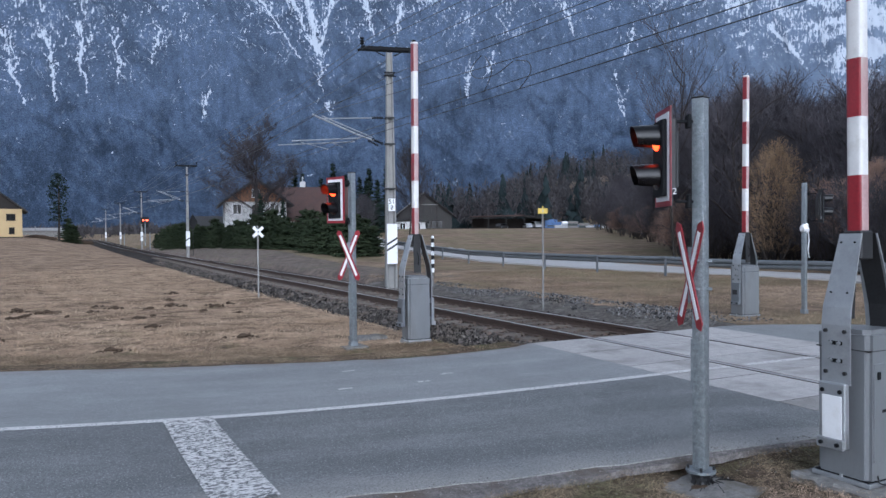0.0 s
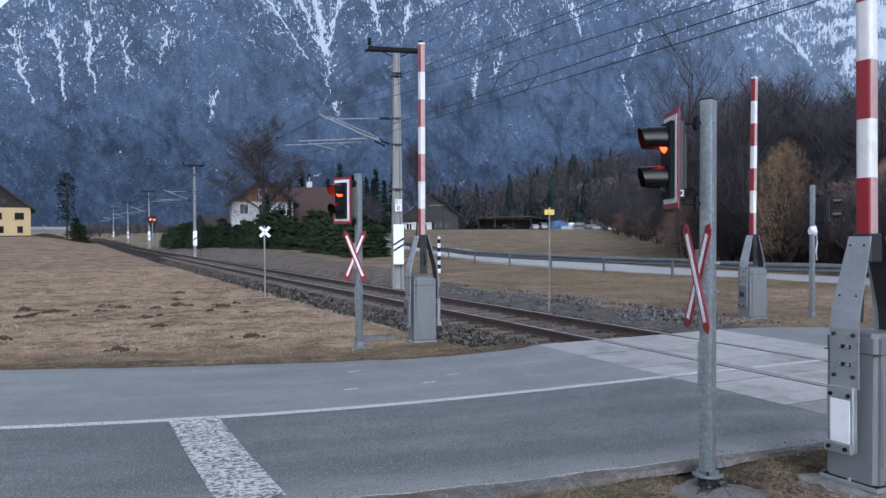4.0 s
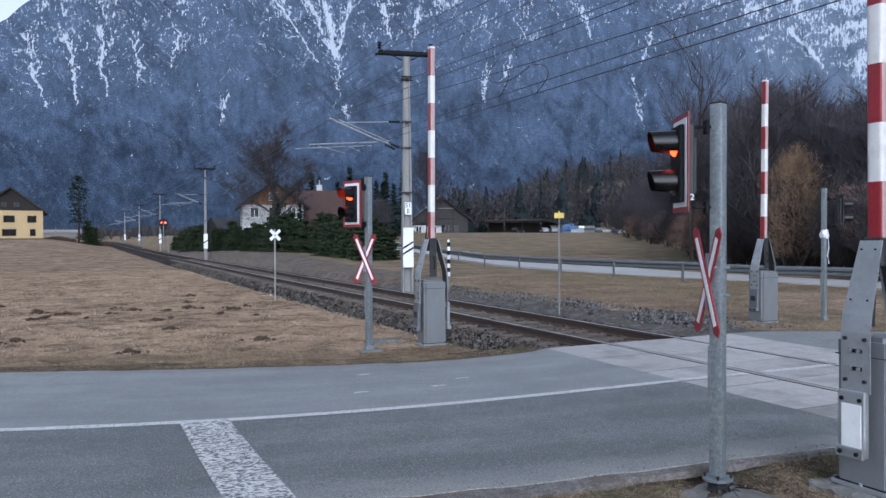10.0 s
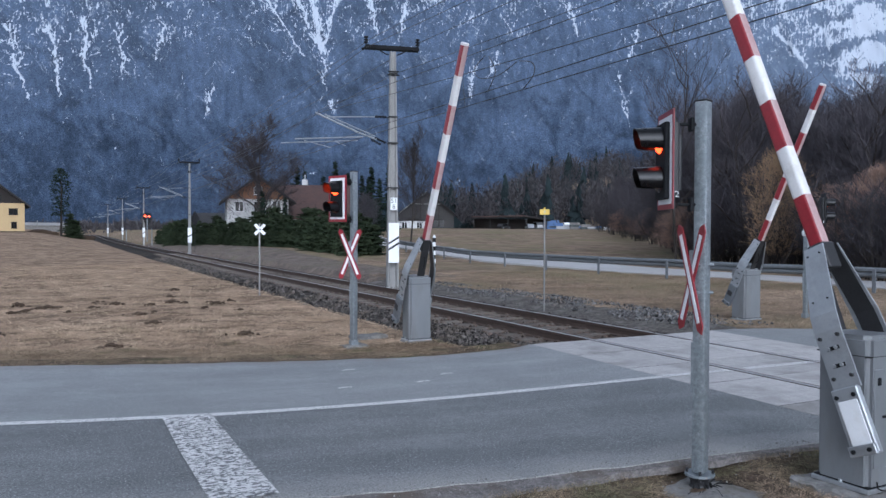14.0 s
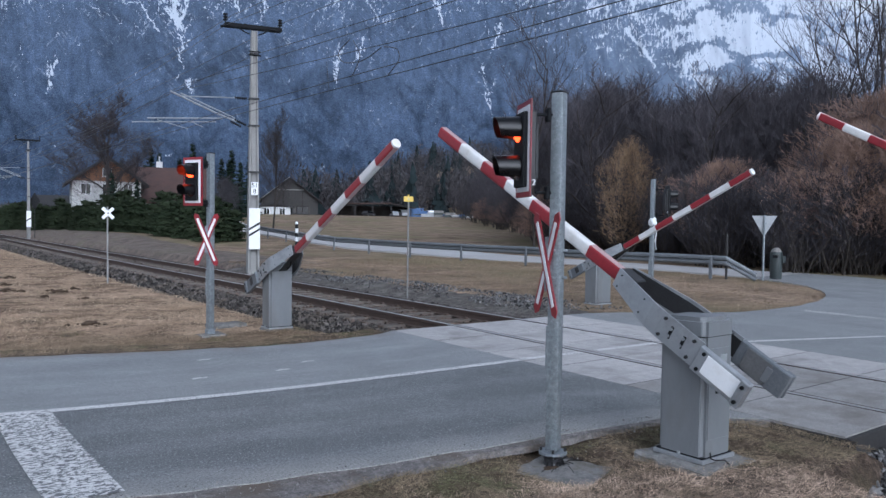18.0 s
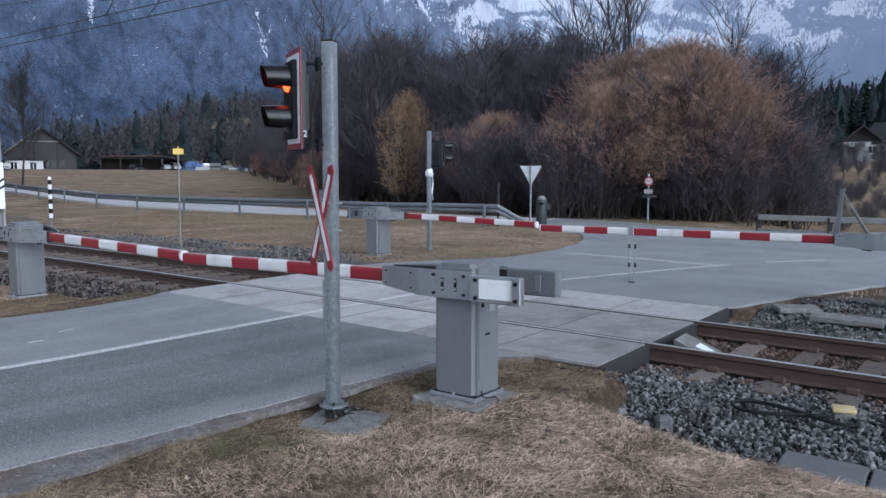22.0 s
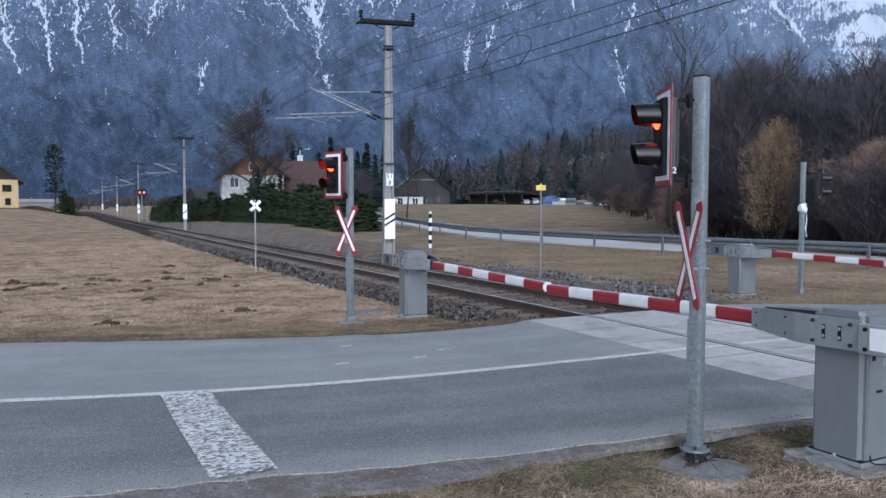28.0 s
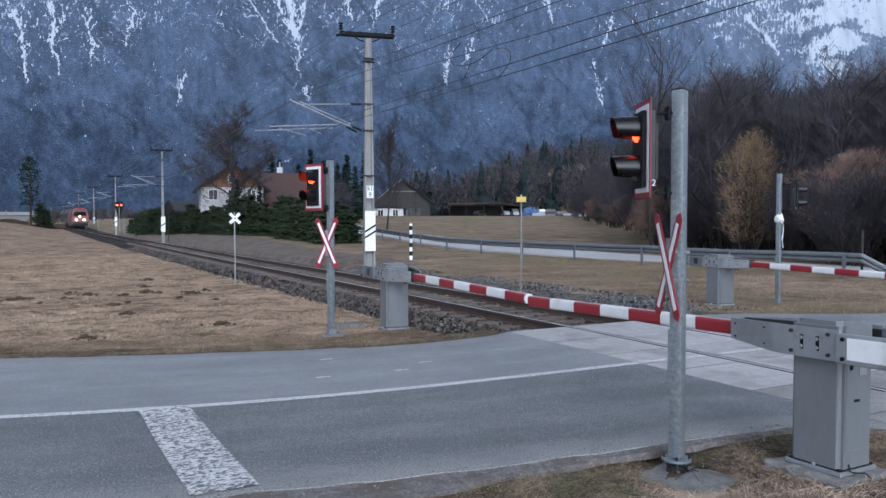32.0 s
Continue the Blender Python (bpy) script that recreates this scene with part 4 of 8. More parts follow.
# ---- crossing panels ----
def flange_panels():
    base = tagged(empty("crossing_surface"), "light grey concrete level crossing panels with rail grooves", "level crossing", kind="structure")
    ends = np.linspace(SLAB_Y0, SLAB_Y1, 7)
    strips = [(-1.93, -0.80), (-0.672, 0.672), (0.80, 1.93)]
    for s, (a, b) in enumerate(strips):
        for i in range(6):
            y0, y1 = ends[i] + 0.009, ends[i + 1] - 0.009
            c0, c1 = float(track_x(y0)), float(track_x(y1))
            bm = bmesh.new()
            o = [(c0 + a + 0.008, y0), (c0 + b - 0.008, y0), (c1 + b - 0.008, y1), (c1 + a + 0.008, y1)]
            prism(bm, o, -0.22, 0.0)
            for v in bm.verts:
                v.co.z += random.Random(i * 7 + s).uniform(-0.0015, 0.0015)
            # the two southern rows of the first two strips use the darker concrete
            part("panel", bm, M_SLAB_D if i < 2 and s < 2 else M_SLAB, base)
    for y in ends[1:-1]:
        c = float(track_x(y))
        for a, b in strips:
            part("joint_seal", bbox((c + (a + b) / 2, y, -0.025), (b - a - 0.02, 0.018, 0.045)), M_RUBBER, base, "dark joint between the panels")
    for s in (-1, 1):
        ys = np.linspace(SLAB_Y0, SLAB_Y1, 14)
        v, f = [], []
        for y in ys:
            c = float(track_x(y)) + s * 0.745
            v += [(c - 0.09, y, -0.045), (c + 0.09, y, -0.045)]
        f = [(2 * i, 2 * i + 1, 2 * i + 3, 2 * i + 2) for i in range(len(ys) - 1)]
        # near-black strips cover the end and side faces of the panels
        part("edge_beam", bbox((float(track_x(SLAB_Y0)) + s * 1.365, SLAB_Y0 - 0.012, -0.115), (1.15, 0.05, 0.21), 0.006), M_EDGE, base, "near-black concrete edge of the panels")
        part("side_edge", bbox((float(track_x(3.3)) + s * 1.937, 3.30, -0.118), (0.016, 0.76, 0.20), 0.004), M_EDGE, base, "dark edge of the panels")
        raw("groove_bed", v, f, M_RUBBER, base, "dark rubber groove beside the rail")
    part("edge_beam", bbox((float(track_x(SLAB_Y0)), SLAB_Y0 - 0.012, -0.118), (1.33, 0.05, 0.21), 0.006), M_EDGE, base, "near-black concrete edge of the panels")
    return base


crossing = flange_panels()
# the white line goes on over the panels
ob = band("centre_line_panels", [(slab_near(7) + 0.01, 7.02), (-1.2, 6.97), (-1.06, 6.965)], 0.12, "white line over the concrete panels", 0.009)
band("centre_line_panels", [(-0.80, 6.955), (0.45, 6.92)], 0.12, "white line over the concrete panels", 0.009)
band("centre_line_panels", [(0.70, 6.86), (1.2, 6.6), (slab_far(6.3) - 0.01, 6.32)], 0.12, "white line over the concrete panels", 0.009)


# ---- rails, sleepers, ballast ----
def build_track():
    ys = np.concatenate([np.arange(-60, 60, 1.0), np.arange(60, 320, 4.0)])
    prof = [(-0.036, 0.0), (0.036, 0.0), (0.036, -0.04), (0.010, -0.055), (0.010, -0.135), (0.07, -0.15), (0.07, -0.16), (-0.07, -0.16), (-0.07, -0.15), (-0.010, -0.135), (-0.010, -0.055), (-0.036, -0.04)]
    line = tagged(empty("railway_track"), "single rusty railway track on concrete sleepers", "railway track", kind="structure")
    for s in (-1, 1):
        v, f, n = [], [], len(prof)
        for y in ys:
            c, z = float(track_x(y)) + s * 0.745, float(track_z(y))
            v += [(c + px, y, z + pz) for px, pz in prof]
        for i in range(len(ys) - 1):
            for k in range(1, n):
                a, b = i * n + k, i * n + (k + 1) % n
                f.append((a, b, b + n, a + n))
        raw("rail", v, f, M_RUST, line, "rusty steel rail")
        v, f = [], []
        for y in ys:
            c, z = float(track_x(y)) + s * 0.745, float(track_z(y)) + 0.0015
            v += [(c - 0.03, y, z - 0.001), (c + 0.03, y, z - 0.001), (c - 0.03, y, z + 0.001), (c + 0.03, y, z + 0.001)]
        for i in range(len(ys) - 1):
            a = 4 * i
            f += [(a + 2, a + 3, a + 7, a + 6), (a, a + 2, a + 6, a + 4), (a + 3, a + 1, a + 5, a + 7)]
        raw("rail_tread", v, f, M_RAILTOP, line, "bright worn running surface of the rail")
    # bed
    prof = [(-3.1, -0.45), (-2.35, -0.30), (-1.75, -0.20), (-0.6, -0.215), (0, -0.225), (0.6, -0.215), (1.75, -0.20), (2.35, -0.30), (3.0, -0.42)]
    v, f, n = [], [], len(prof)
    for y in ys:
        c, z = float(track_x(y)), float(track_z(y))
        v += [(c + px, y, z + pz) for px, pz in prof]
    for i in range(len(ys) - 1):
        for k in range(n - 1):
            a = i * n + k
            f.append((a, a + 1, a + n + 1, a + n))
    tagged(raw("ballast_bed", v, f, M_BED), "dark grey crushed-stone ballast bed under the rails", "ballast", kind="structure")
    return line


track = build_track()


PHI = (1 + 5 ** 0.5) / 2
ICO = np.array([(-1, PHI, 0), (1, PHI, 0), (-1, -PHI, 0), (1, -PHI, 0), (0, -1, PHI), (0, 1, PHI), (0, -1, -PHI), (0, 1, -PHI), (PHI, 0, -1), (PHI, 0, 1), (-PHI, 0, -1), (-PHI, 0, 1)]) / 1.9
ICO_F = np.array([(0, 11, 5), (0, 5, 1), (0, 1, 7), (0, 7, 10), (0, 10, 11), (1, 5, 9), (5, 11, 4), (11, 10, 2), (10, 7, 6), (7, 1, 8), (3, 9, 4), (3, 4, 2), (3, 2, 6), (3, 6, 8), (3, 8, 9), (4, 9, 5), (2, 4, 11), (6, 2, 10), (8, 6, 7), (9, 8, 1)])


def stones(name, y0, y1, count, size, seed, halves=(-2.9, 2.7), full=False, loose=False, material=None):
    g = np.random.default_rng(seed)
    base = np.array([(1, 0, 0), (-1, 0, 0), (0, 1, 0), (0, -1, 0), (0, 0, 1), (0, 0, -1)], float)
    tri = np.array([(0, 2, 4), (2, 1, 4), (1, 3, 4), (3, 0, 4), (2, 0, 5), (1, 2, 5), (3, 1, 5), (0, 3, 5)])
    y = g.uniform(y0, y1, count)
    d = g.uniform(halves[0], halves[1], count)
    x = track_x(y) + d
    bed = np.interp(d, [-3.1, -2.35, -1.75, -0.6, 0.6, 1.75, 2.35, 3.0], [-0.45, -0.30, -0.20, -0.215, -0.215, -0.20, -0.30, -0.42])
    if full:
        base, tri = ICO, ICO_F
    keep = np.ones(count, bool)
    if loose:
        bed = dirt_z(d, x, y) + 0.004
        keep &= (fbm(x * 1.1, y * 0.7, 3, seed) > g.uniform(0.38, 0.66, count)) & ((y > 10.2) | (y < 2.7))
    keep &= ~((np.abs(np.abs(d) - 0.745) < 0.09))
    keep &= ~((y > SLAB_Y0 - 0.05) & (y < SLAB_Y1 + 0.05))
    x, y, bed = x[keep], y[keep], bed[keep]
    n, k = len(x), len(base)
    s = size * np.exp(g.normal(0, 0.32, (n, 1, 1))) * g.uniform(0.55, 1.3, (n, k, 1)) * g.uniform(0.55, 1.3, (n, 1, 3))
    q = g.normal(size=(n, 4))
    q /= np.linalg.norm(q, axis=1, keepdims=True)
    w, a, b, c = q.T
    rot = np.stack([np.stack([1 - 2 * (b * b + c * c), 2 * (a * b - c * w), 2 * (a * c + b * w)], -1),
                    np.stack([2 * (a * b + c * w), 1 - 2 * (a * a + c * c), 2 * (b * c - a * w)], -1),
                    np.stack([2 * (a * c - b * w), 2 * (b * c + a * w), 1 - 2 * (a * a + b * b)], -1)], 1)
    v = np.einsum("nij,nkj->nki", rot, base[None] * s)
    v += np.stack([x, y, bed + g.uniform(-0.014, 0.036, n) + track_z(y) * (not loose)], -1)[:, None]
    f = (tri[None] + k * np.arange(n)[:, None, None]).reshape(-1, 3)
    ob = raw(name, v.reshape(-1, 3), f, material or M_STONE)
    if not loose:
        ob.data.materials.append(M_STONE_R)
        dusty = np.abs(d[keep]) + g.normal(0, 0.16, n) < 1.05
        ob.data.polygons.foreach_set("material_index", np.repeat(dusty.astype(np.int32), len(tri)))
    return tagged(ob, "loose grey crushed stones of the track ballast" if not loose else "loose grey gravel and clods on the ground beside the ballast", "ballast" if not loose else "gravel", kind="stuff")


def dirt_z(d, x, y):
    """Height of the crumbly shoulder on the east side, d metres from the line's middle."""
    bump = 0.07 * (fbm(x * 2.2, y * 2.2, 4, 83) - 0.45)
    return np.interp(d, [1.7, 2.2, 2.7, 4.5], [-0.215, -0.13, -0.045, -0.05]) + bump


def dirt_shoulder():
    d, y = np.meshgrid(np.linspace(1.75, 4.3, 22), np.arange(10.15, 27, 0.16))
    x = track_x(y) + d
    z = dirt_z(d, x, y) - 0.12 * sstep(d - 2.9 - 1.5 * fbm(y * 0.5, d * 0.4, 3, 84), 0, 0.5)
    n = np.arange(d.size).reshape(d.shape)
    f = np.stack([n[:-1, :-1], n[:-1, 1:], n[1:, 1:], n[1:, :-1]], -1).reshape(-1, 4)
    tagged(raw("gravel_shoulder", np.stack([x, y, z], -1).reshape(-1, 3), f, M_DIRT, smooth=True), "grey crumbly gravel and dirt shoulder beside the ballast", "dirt", kind="structure")


dirt_shoulder()


def south_shoulder():
    """Gravelly shoulder between the ballast and the road junction, south-east of the panels."""
    d, y = np.meshgrid(np.linspace(1.72, 4.6, 24), np.arange(-7.0, 3.0, 0.14))
    x = track_x(y) + d
    z = np.interp(d, [1.7, 2.2, 2.8, 4.6], [-0.20, -0.125, -0.05, -0.025]) + 0.05 * (fbm(x * 2.4, y * 2.4, 4, 85) - 0.5)
    z = np.minimum(z, np.where(y > 1.0, -0.012, 9.0)) - 0.12 * sstep(d, 4.1, 4.6)
    n = np.arange(d.size).reshape(d.shape)
    f = np.stack([n[:-1, :-1], n[:-1, 1:], n[1:, 1:], n[1:, :-1]], -1).reshape(-1, 4)
    tagged(raw("gravel_shoulder", np.stack([x, y, z], -1).reshape(-1, 3), f, M_DIRT, smooth=True), "brown gravelly ground between ballast and road junction", "dirt", kind="structure")


south_shoulder()
stones("ballast_stones", -0.5, 2.98, 36000, 0.0160, 11, (-2.95, 1.3), full=True)
stones("ballast_stones_south", -2.0, 2.98, 14000, 0.0195, 15)
stones("ballast_stones_north", 10.0, 22, 26000, 0.030, 12, material=M_STONE_D)
stones("ballast_stones_far", 22, 60, 16000, 0.042, 13, (-2.9, 2.4), material=M_STONE_D)
stones("loose_gravel_south", -3.5, 2.7, 16000, 0.019, 16, (1.75, 3.5), loose=True)
stones("loose_gravel", 10.3, 24, 15000, 0.022, 14, (2.3, 4.0), loose=True)


def edge_gravel():
    g = np.random.default_rng(33)
    n = 5200
    line = np.array(lower)
    i = g.integers(0, len(line) - 1, n)
    u = g.random(n)
    p = line[i] + (line[i + 1] - line[i]) * u[:, None]
    ok = (p[:, 0] > -11) & (p[:, 0] < -2.6)
    p = p[ok]
    n = len(p)
    off = 0.10 - np.abs(g.normal(0, 0.26, n))
    size = 0.0032 * np.exp(g.normal(0, 0.5, n))
    c = np.stack([p[:, 0], p[:, 1] + off, np.where(off > 0, 0.004, -0.004)], -1)
    base = np.array([(1, 0, 0), (-1, 0, 0), (0, 1, 0), (0, -1, 0), (0, 0, 0.8), (0, 0, -0.8)], float)
    tri = np.array([(0, 2, 4), (2, 1, 4), (1, 3, 4), (3, 0, 4), (2, 0, 5), (1, 2, 5), (3, 1, 5), (0, 3, 5)])
    v = base[None] * size[:, None, None] * g.uniform(0.6, 1.4, (n, 6, 1)) + c[:, None]
    f = (tri[None] + 6 * np.arange(n)[:, None, None]).reshape(-1, 3)
    tagged(raw("edge_gravel", v.reshape(-1, 3), f, M_GRAVEL), "fine loose grit along the road's edge", "gravel", kind="stuff")


edge_gravel()


# ---- things: barriers ----
def striped_boom(parent, x0, x1, n, disc=True, leg=None):
    """A rounded boom along x: white body, red sleeves on its two sides, reflector cap."""
    h, w = 0.057, 0.046
    o = []
    for k in range(16):
        a = 2 * math.pi * (k + 0.5) / 16
        ca, sa = math.cos(a), math.sin(a)
        o.append((w * math.copysign(abs(ca) ** 0.42, ca), h * math.copysign(abs(sa) ** 0.42, sa)))
    boom = part("boom", bprism(o, x0, x1, "x"), M_BOOM, parent, "white boom with red stripes on its sides", smooth=True)
    step = (x1 - x0) / n
    for i in range(0, n, 2):
        part("faded_sleeve", bprism([(q[0] * 1.018, q[1] * 1.008) for q in o], x0 + i * step, x0 + (i + 1) * step, "x"), M_PINK, boom, "faded pinkish sleeve under the red stripe", smooth=True)
        bm = bmesh.new()
        for side in (0, 1):
            arc = [(q[0] * 1.035, q[1] * 1.02) for q in (o[-3:] + o[:3] if side == 0 else o[5:11])]
            ring = [[bm.verts.new((x, *q)) for q in arc] for x in (x0 + i * step, x0 + (i + 1) * step)]
            for k in range(len(arc) - 1):
                bm.faces.new((ring[0][k], ring[1][k], ring[1][k + 1], ring[0][k + 1]))
        bmesh.ops.recalc_face_normals(bm, faces=bm.faces[:])
        bmesh.ops.solidify(bm, geom=bm.faces[:], thickness=0.0012)
        part("red_stripe", bm, M_RED, boom, "red reflective stripe")
    if disc:
        part("end_cap", btube([(x1, 0, 0), (x1 + 0.03, 0, 0)], 0.060, 16), M_BOOM, boom, "pale round end cap")
    if leg:
        for dy in (-0.055, 0.055):
            rod = part("support_leg", btube([(leg + dy, 0, -0.05), (leg + dy * 0.9, 0, -0.52), (leg + dy * 0.45, 0, -0.80)], 0.012, 6), M_ALU, boom, "hanging aluminium support leg")
            for z in (-0.20, -0.50):
                part("sleeve", btube([(leg + dy * 0.95, 0, z), (leg + dy * 0.92, 0, z - 0.07)], 0.02, 8), M_GREYDARK, rod, "dark joint sleeve")
        part("leg_foot", bbox((leg, 0, -0.82), (0.09, 0.07, 0.04), 0.006), M_GREYDARK, boom)
        part("leg_clamp", bbox((leg, 0, 0.01), (0.09, 0.12, 0.15), 0.006), M_ALU, boom)
    return boom


PIVOT = 0.888


def barrier(name, m, reach, n, label, leg=None, disc=True, foot=1.0, cx=0.32, cy=0.40):
    th = tagged(empty(name, m), label, "barrier", "level crossing barriers")
    bm = bmesh.new()
    box(bm, (0, 0, -0.084), (cx + 0.25 - 0.19 * (1 - foot), cy + 0.28 - 0.20 * (1 - foot), 0.16), 0.02)
    bmesh.ops.subdivide_edges(bm, edges=bm.edges[:], cuts=6, use_grid_fill=True)
    for v in bm.verts:
        v.co += 0.012 * foot * noise.noise_vector(v.co * 22)
        v.co += (0.018 + 0.035 * foot) * Vector((noise.noise(v.co * 6), noise.noise(v.co * 6 + Vector((9, 0, 0))), noise.noise(v.co * 6 + Vector((0, 9, 0)))))
    part("concrete_base", bm, M_CONC, th, "rough crumbling concrete base block")
    part("foot_plate", bbox((0, 0, 0.012), (cx + 0.01 + 0.03 * foot, cy + 0.01 + 0.03 * foot, 0.03), 0.004), M_ALU, th)
    # cabinet: a shell with rounded corners, door joint and sloping lid
    bm = bmesh.new()
    r = box(bm, (0, 0, 0.455), (cx, cy, 0.91))
    bmesh.ops.bevel(bm, geom=[e for e in bm.edges if abs(e.verts[0].co.z - e.verts[1].co.z) > 0.5], offset=0.035, segments=3, affect="EDGES")
    part("cabinet", bm, M_CABINET, th, "grey painted sheet-metal drive cabinet", smooth=True)
    bm = bmesh.new()
    box(bm, (0, 0, 0.976), (cx + 0.008, cy + 0.008, 0.136))
    for v in bm.verts:
        if v.co.z > 1.0 and v.co.x > 0:
            v.co.z -= 0.012
    bmesh.ops.bevel(bm, geom=[e for e in bm.edges if abs(e.verts[0].co.z - e.verts[1].co.z) > 0.08], offset=0.037, segments=3, affect="EDGES")
    bmesh.ops.bevel(bm, geom=[e for e in bm.edges if all(v.co.z > 0.95 for v in e.verts)], offset=0.032, segments=4, affect="EDGES")
    part("cabinet_lid", bm, M_CABINET, th, "grey rounded cabinet lid", smooth=True)
    part("door", bbox((-cx / 2 - 0.003, 0, 0.49), (0.01, cy - 0.09, 0.66), 0.003), M_CABINET, th)
    part("lid_seam", bbox((0, 0, 0.905), (cx + 0.003, cy + 0.003, 0.007)), M_GREYDARK, th, "dark seam under the lid")
    part("base_seal", bbox((0, 0, 0.032), (cx + 0.010, cy + 0.010, 0.010), 0.002), M_DARK, th, "thin black strip round the foot")
    part("lock", bbox((-cx / 2 - 0.011, 0.25 * cy, 0.74), (0.012, 0.03, 0.05), 0.003), M_DARK, th, "small black lock")
    part("notice", bbox((-cx / 2 - 0.010, -0.04, 0.72), (0.004, 0.08, 0.10)), M_ALU, th, "small pale notice plate")
    part("type_plate", bbox((-cx / 2 - 0.010, 0.02, 0.50), (0.004, 0.06, 0.018)), M_DARK, th, "small dark plate")
    for y in (-0.17, 0.17):
        part("anchor_bolt", btube([(0.0, y * 1.20 * cy / 0.40, 0.0), (0.0, y * 1.20 * cy / 0.40, 0.045)], 0.014, 6), M_ALU, th)
    part("ground_wire", btube([(-cx / 2 - 0.01, 0.10, 0.07), (-cx / 2 - 0.03, 0.12, 0.035), (-cx / 2 - 0.05, 0.10, 0.024), (-cx / 2 - 0.085, 0.03, 0.022), (-cx / 2 - 0.13, 0.0, -0.03)], 0.0055, 5), M_RUBBER, th, "thin black earth wire")
    # yoke: two bent side plates that turn about the pivot
    arm = part("yoke", btube([(0, -0.245, 0), (0, 0.245, 0)], 0.04, 12), M_ALU, th, "grey turning yoke of the boom")
    arm.matrix_basis = pose(0, 0, PIVOT)
    for s in (-1, 1):
        bm = bmesh.new()
        plan = [(-0.22, 0.235), (0.18, 0.235), (0.30, 0.22), (0.80, 0.075)]
        for z0, z1 in ((-0.105, 0.105),):
            rows = []
            for i, (x, y) in enumerate(plan):
                top = z1 if x < 0.5 else 0.085
                bot = z0 if x < 0.5 else -0.075
                rows.append([bm.verts.new((x, s * y, bot)), bm.verts.new((x, s * y, top)), bm.verts.new((x, s * (y + 0.012), top)), bm.verts.new((x, s * (y + 0.012), bot))])
            for a, b in zip(rows, rows[1:]):
                for k in range(4):
                    bm.faces.new((a[k], a[(k + 1) % 4], b[(k + 1) % 4], b[k]))
            bm.faces.new(rows[0])
            bm.faces.new(rows[-1])
        bmesh.ops.recalc_face_normals(bm, faces=bm.faces[:])
        part("side_plate", bm, M_ALU, arm)
        # near-black sheet added on the inner side, so the yoke's gap reads dark
        lin = bmesh.new()
        for (xa, ya), (xb, yb) in zip(plan, plan[1:]):
            prism(lin, [(xa, s * (ya - 0.004)), (xb, s * (yb - 0.004)), (xb, s * (yb - 0.001)), (xa, s * (ya - 0.001))], -0.07, 0.078)
        part("plate_liner", lin, M_GREYDARK, arm, "dark inner side of the yoke")
        for x, z in ((0.14, 0.07), (0.14, -0.07), (-0.14, 0.07), (-0.14, -0.07)):
            part("bolt", btube([(x, s * 0.246, z), (x, s * 0.262, z)], 0.014, 6), M_GREYDARK, arm)
        for x in (0.06, -0.06):
            part("slot", bbox((x, s * 0.249, 0), (0.026, 0.006, 0.10), 0.002), M_DARK, arm)
            for z in (-0.03, 0.03):
                part("bolt", btube([(x, s * 0.25, z), (x, s * 0.268, z)], 0.013, 6), M_ALU, arm)
        for x, z in ((0.74, 0.05), (0.74, -0.05), (0.40, 0.06), (0.40, -0.06)):
            yy = float(np.interp(x, [0.30, 0.80], [0.22, 0.075])) + 0.012
            part("rivet", btube([(x, s * yy, z), (x, s * (yy + 0.008), z)], 0.007, 6), M_DARK, arm)
        # counterweights: the -y one is a darker grey than the +y one
        part("counterweight", bbox((-0.43, s * 0.255, -0.01), (0.44, 0.05, 0.20), 0.008), M_ALU if s > 0 else M_GUARD, arm, "dull metal counterweight plate")
        # darker panel laid on the inner face
        part("weight_inside", bbox((-0.40, s * 0.2265, -0.01), (0.22, 0.008, 0.17), 0.002), M_TROUGH, arm, "darker panel on the inner side of the counterweight")
        part("inner_step", bbox((-0.50, s * 0.222, -0.01), (0.05, 0.010, 0.12), 0.003), M_CABINET, arm)
        part("weight_end", bbox((-0.62, s * 0.29, -0.01), (0.07, 0.03, 0.20), 0.006), M_ALU if s > 0 else M_GUARD, arm)
        if s > 0:
            for z in (-0.075, 0.055):
                part("bolt", btube([(-0.265, s * 0.275, z), (-0.265, s * 0.292, z)], 0.015, 6), M_DARK, arm)
            part("white_panel", bbox((-0.44, s * 0.283, -0.005), (0.29, 0.006, 0.145), 0.002), M_WHITE, arm, "blank white panel")
        else:
            # a hollow's dark is put into the colour of a raised block
            part("weight_recess", bbox((-0.40, s * 0.282, -0.0), (0.10, 0.012, 0.12), 0.004), M_GREYDARK, arm)
        for z in (-0.07, 0.05):
            part("bolt", btube([(-0.62, s * 0.30, z), (-0.62, s * 0.32, z)], 0.015, 6), M_DARK, arm)
    part("boom_socket", bbox((0.72, 0, 0), (0.20, 0.13, 0.14), 0.01), M_GREYDARK, arm, "dark boom socket")
    part("cable_loop", btube([(0.55, 0.0, -0.05), (0.48, 0.0, -0.12), (0.38, 0.0, -0.13), (0.30, 0.02, -0.05)], 0.009, 6), M_RUBBER, arm, "black cable loop")
    part("cover", bprism([(0.20, -0.085), (0.78, -0.06), (0.78, -0.045), (0.20, -0.07)], -0.06, 0.06, "y"), M_GREYDARK, arm, "dark bottom plate between the yoke sides")
    striped_boom(arm, 0.80, reach, n, disc, leg)
    return th, arm


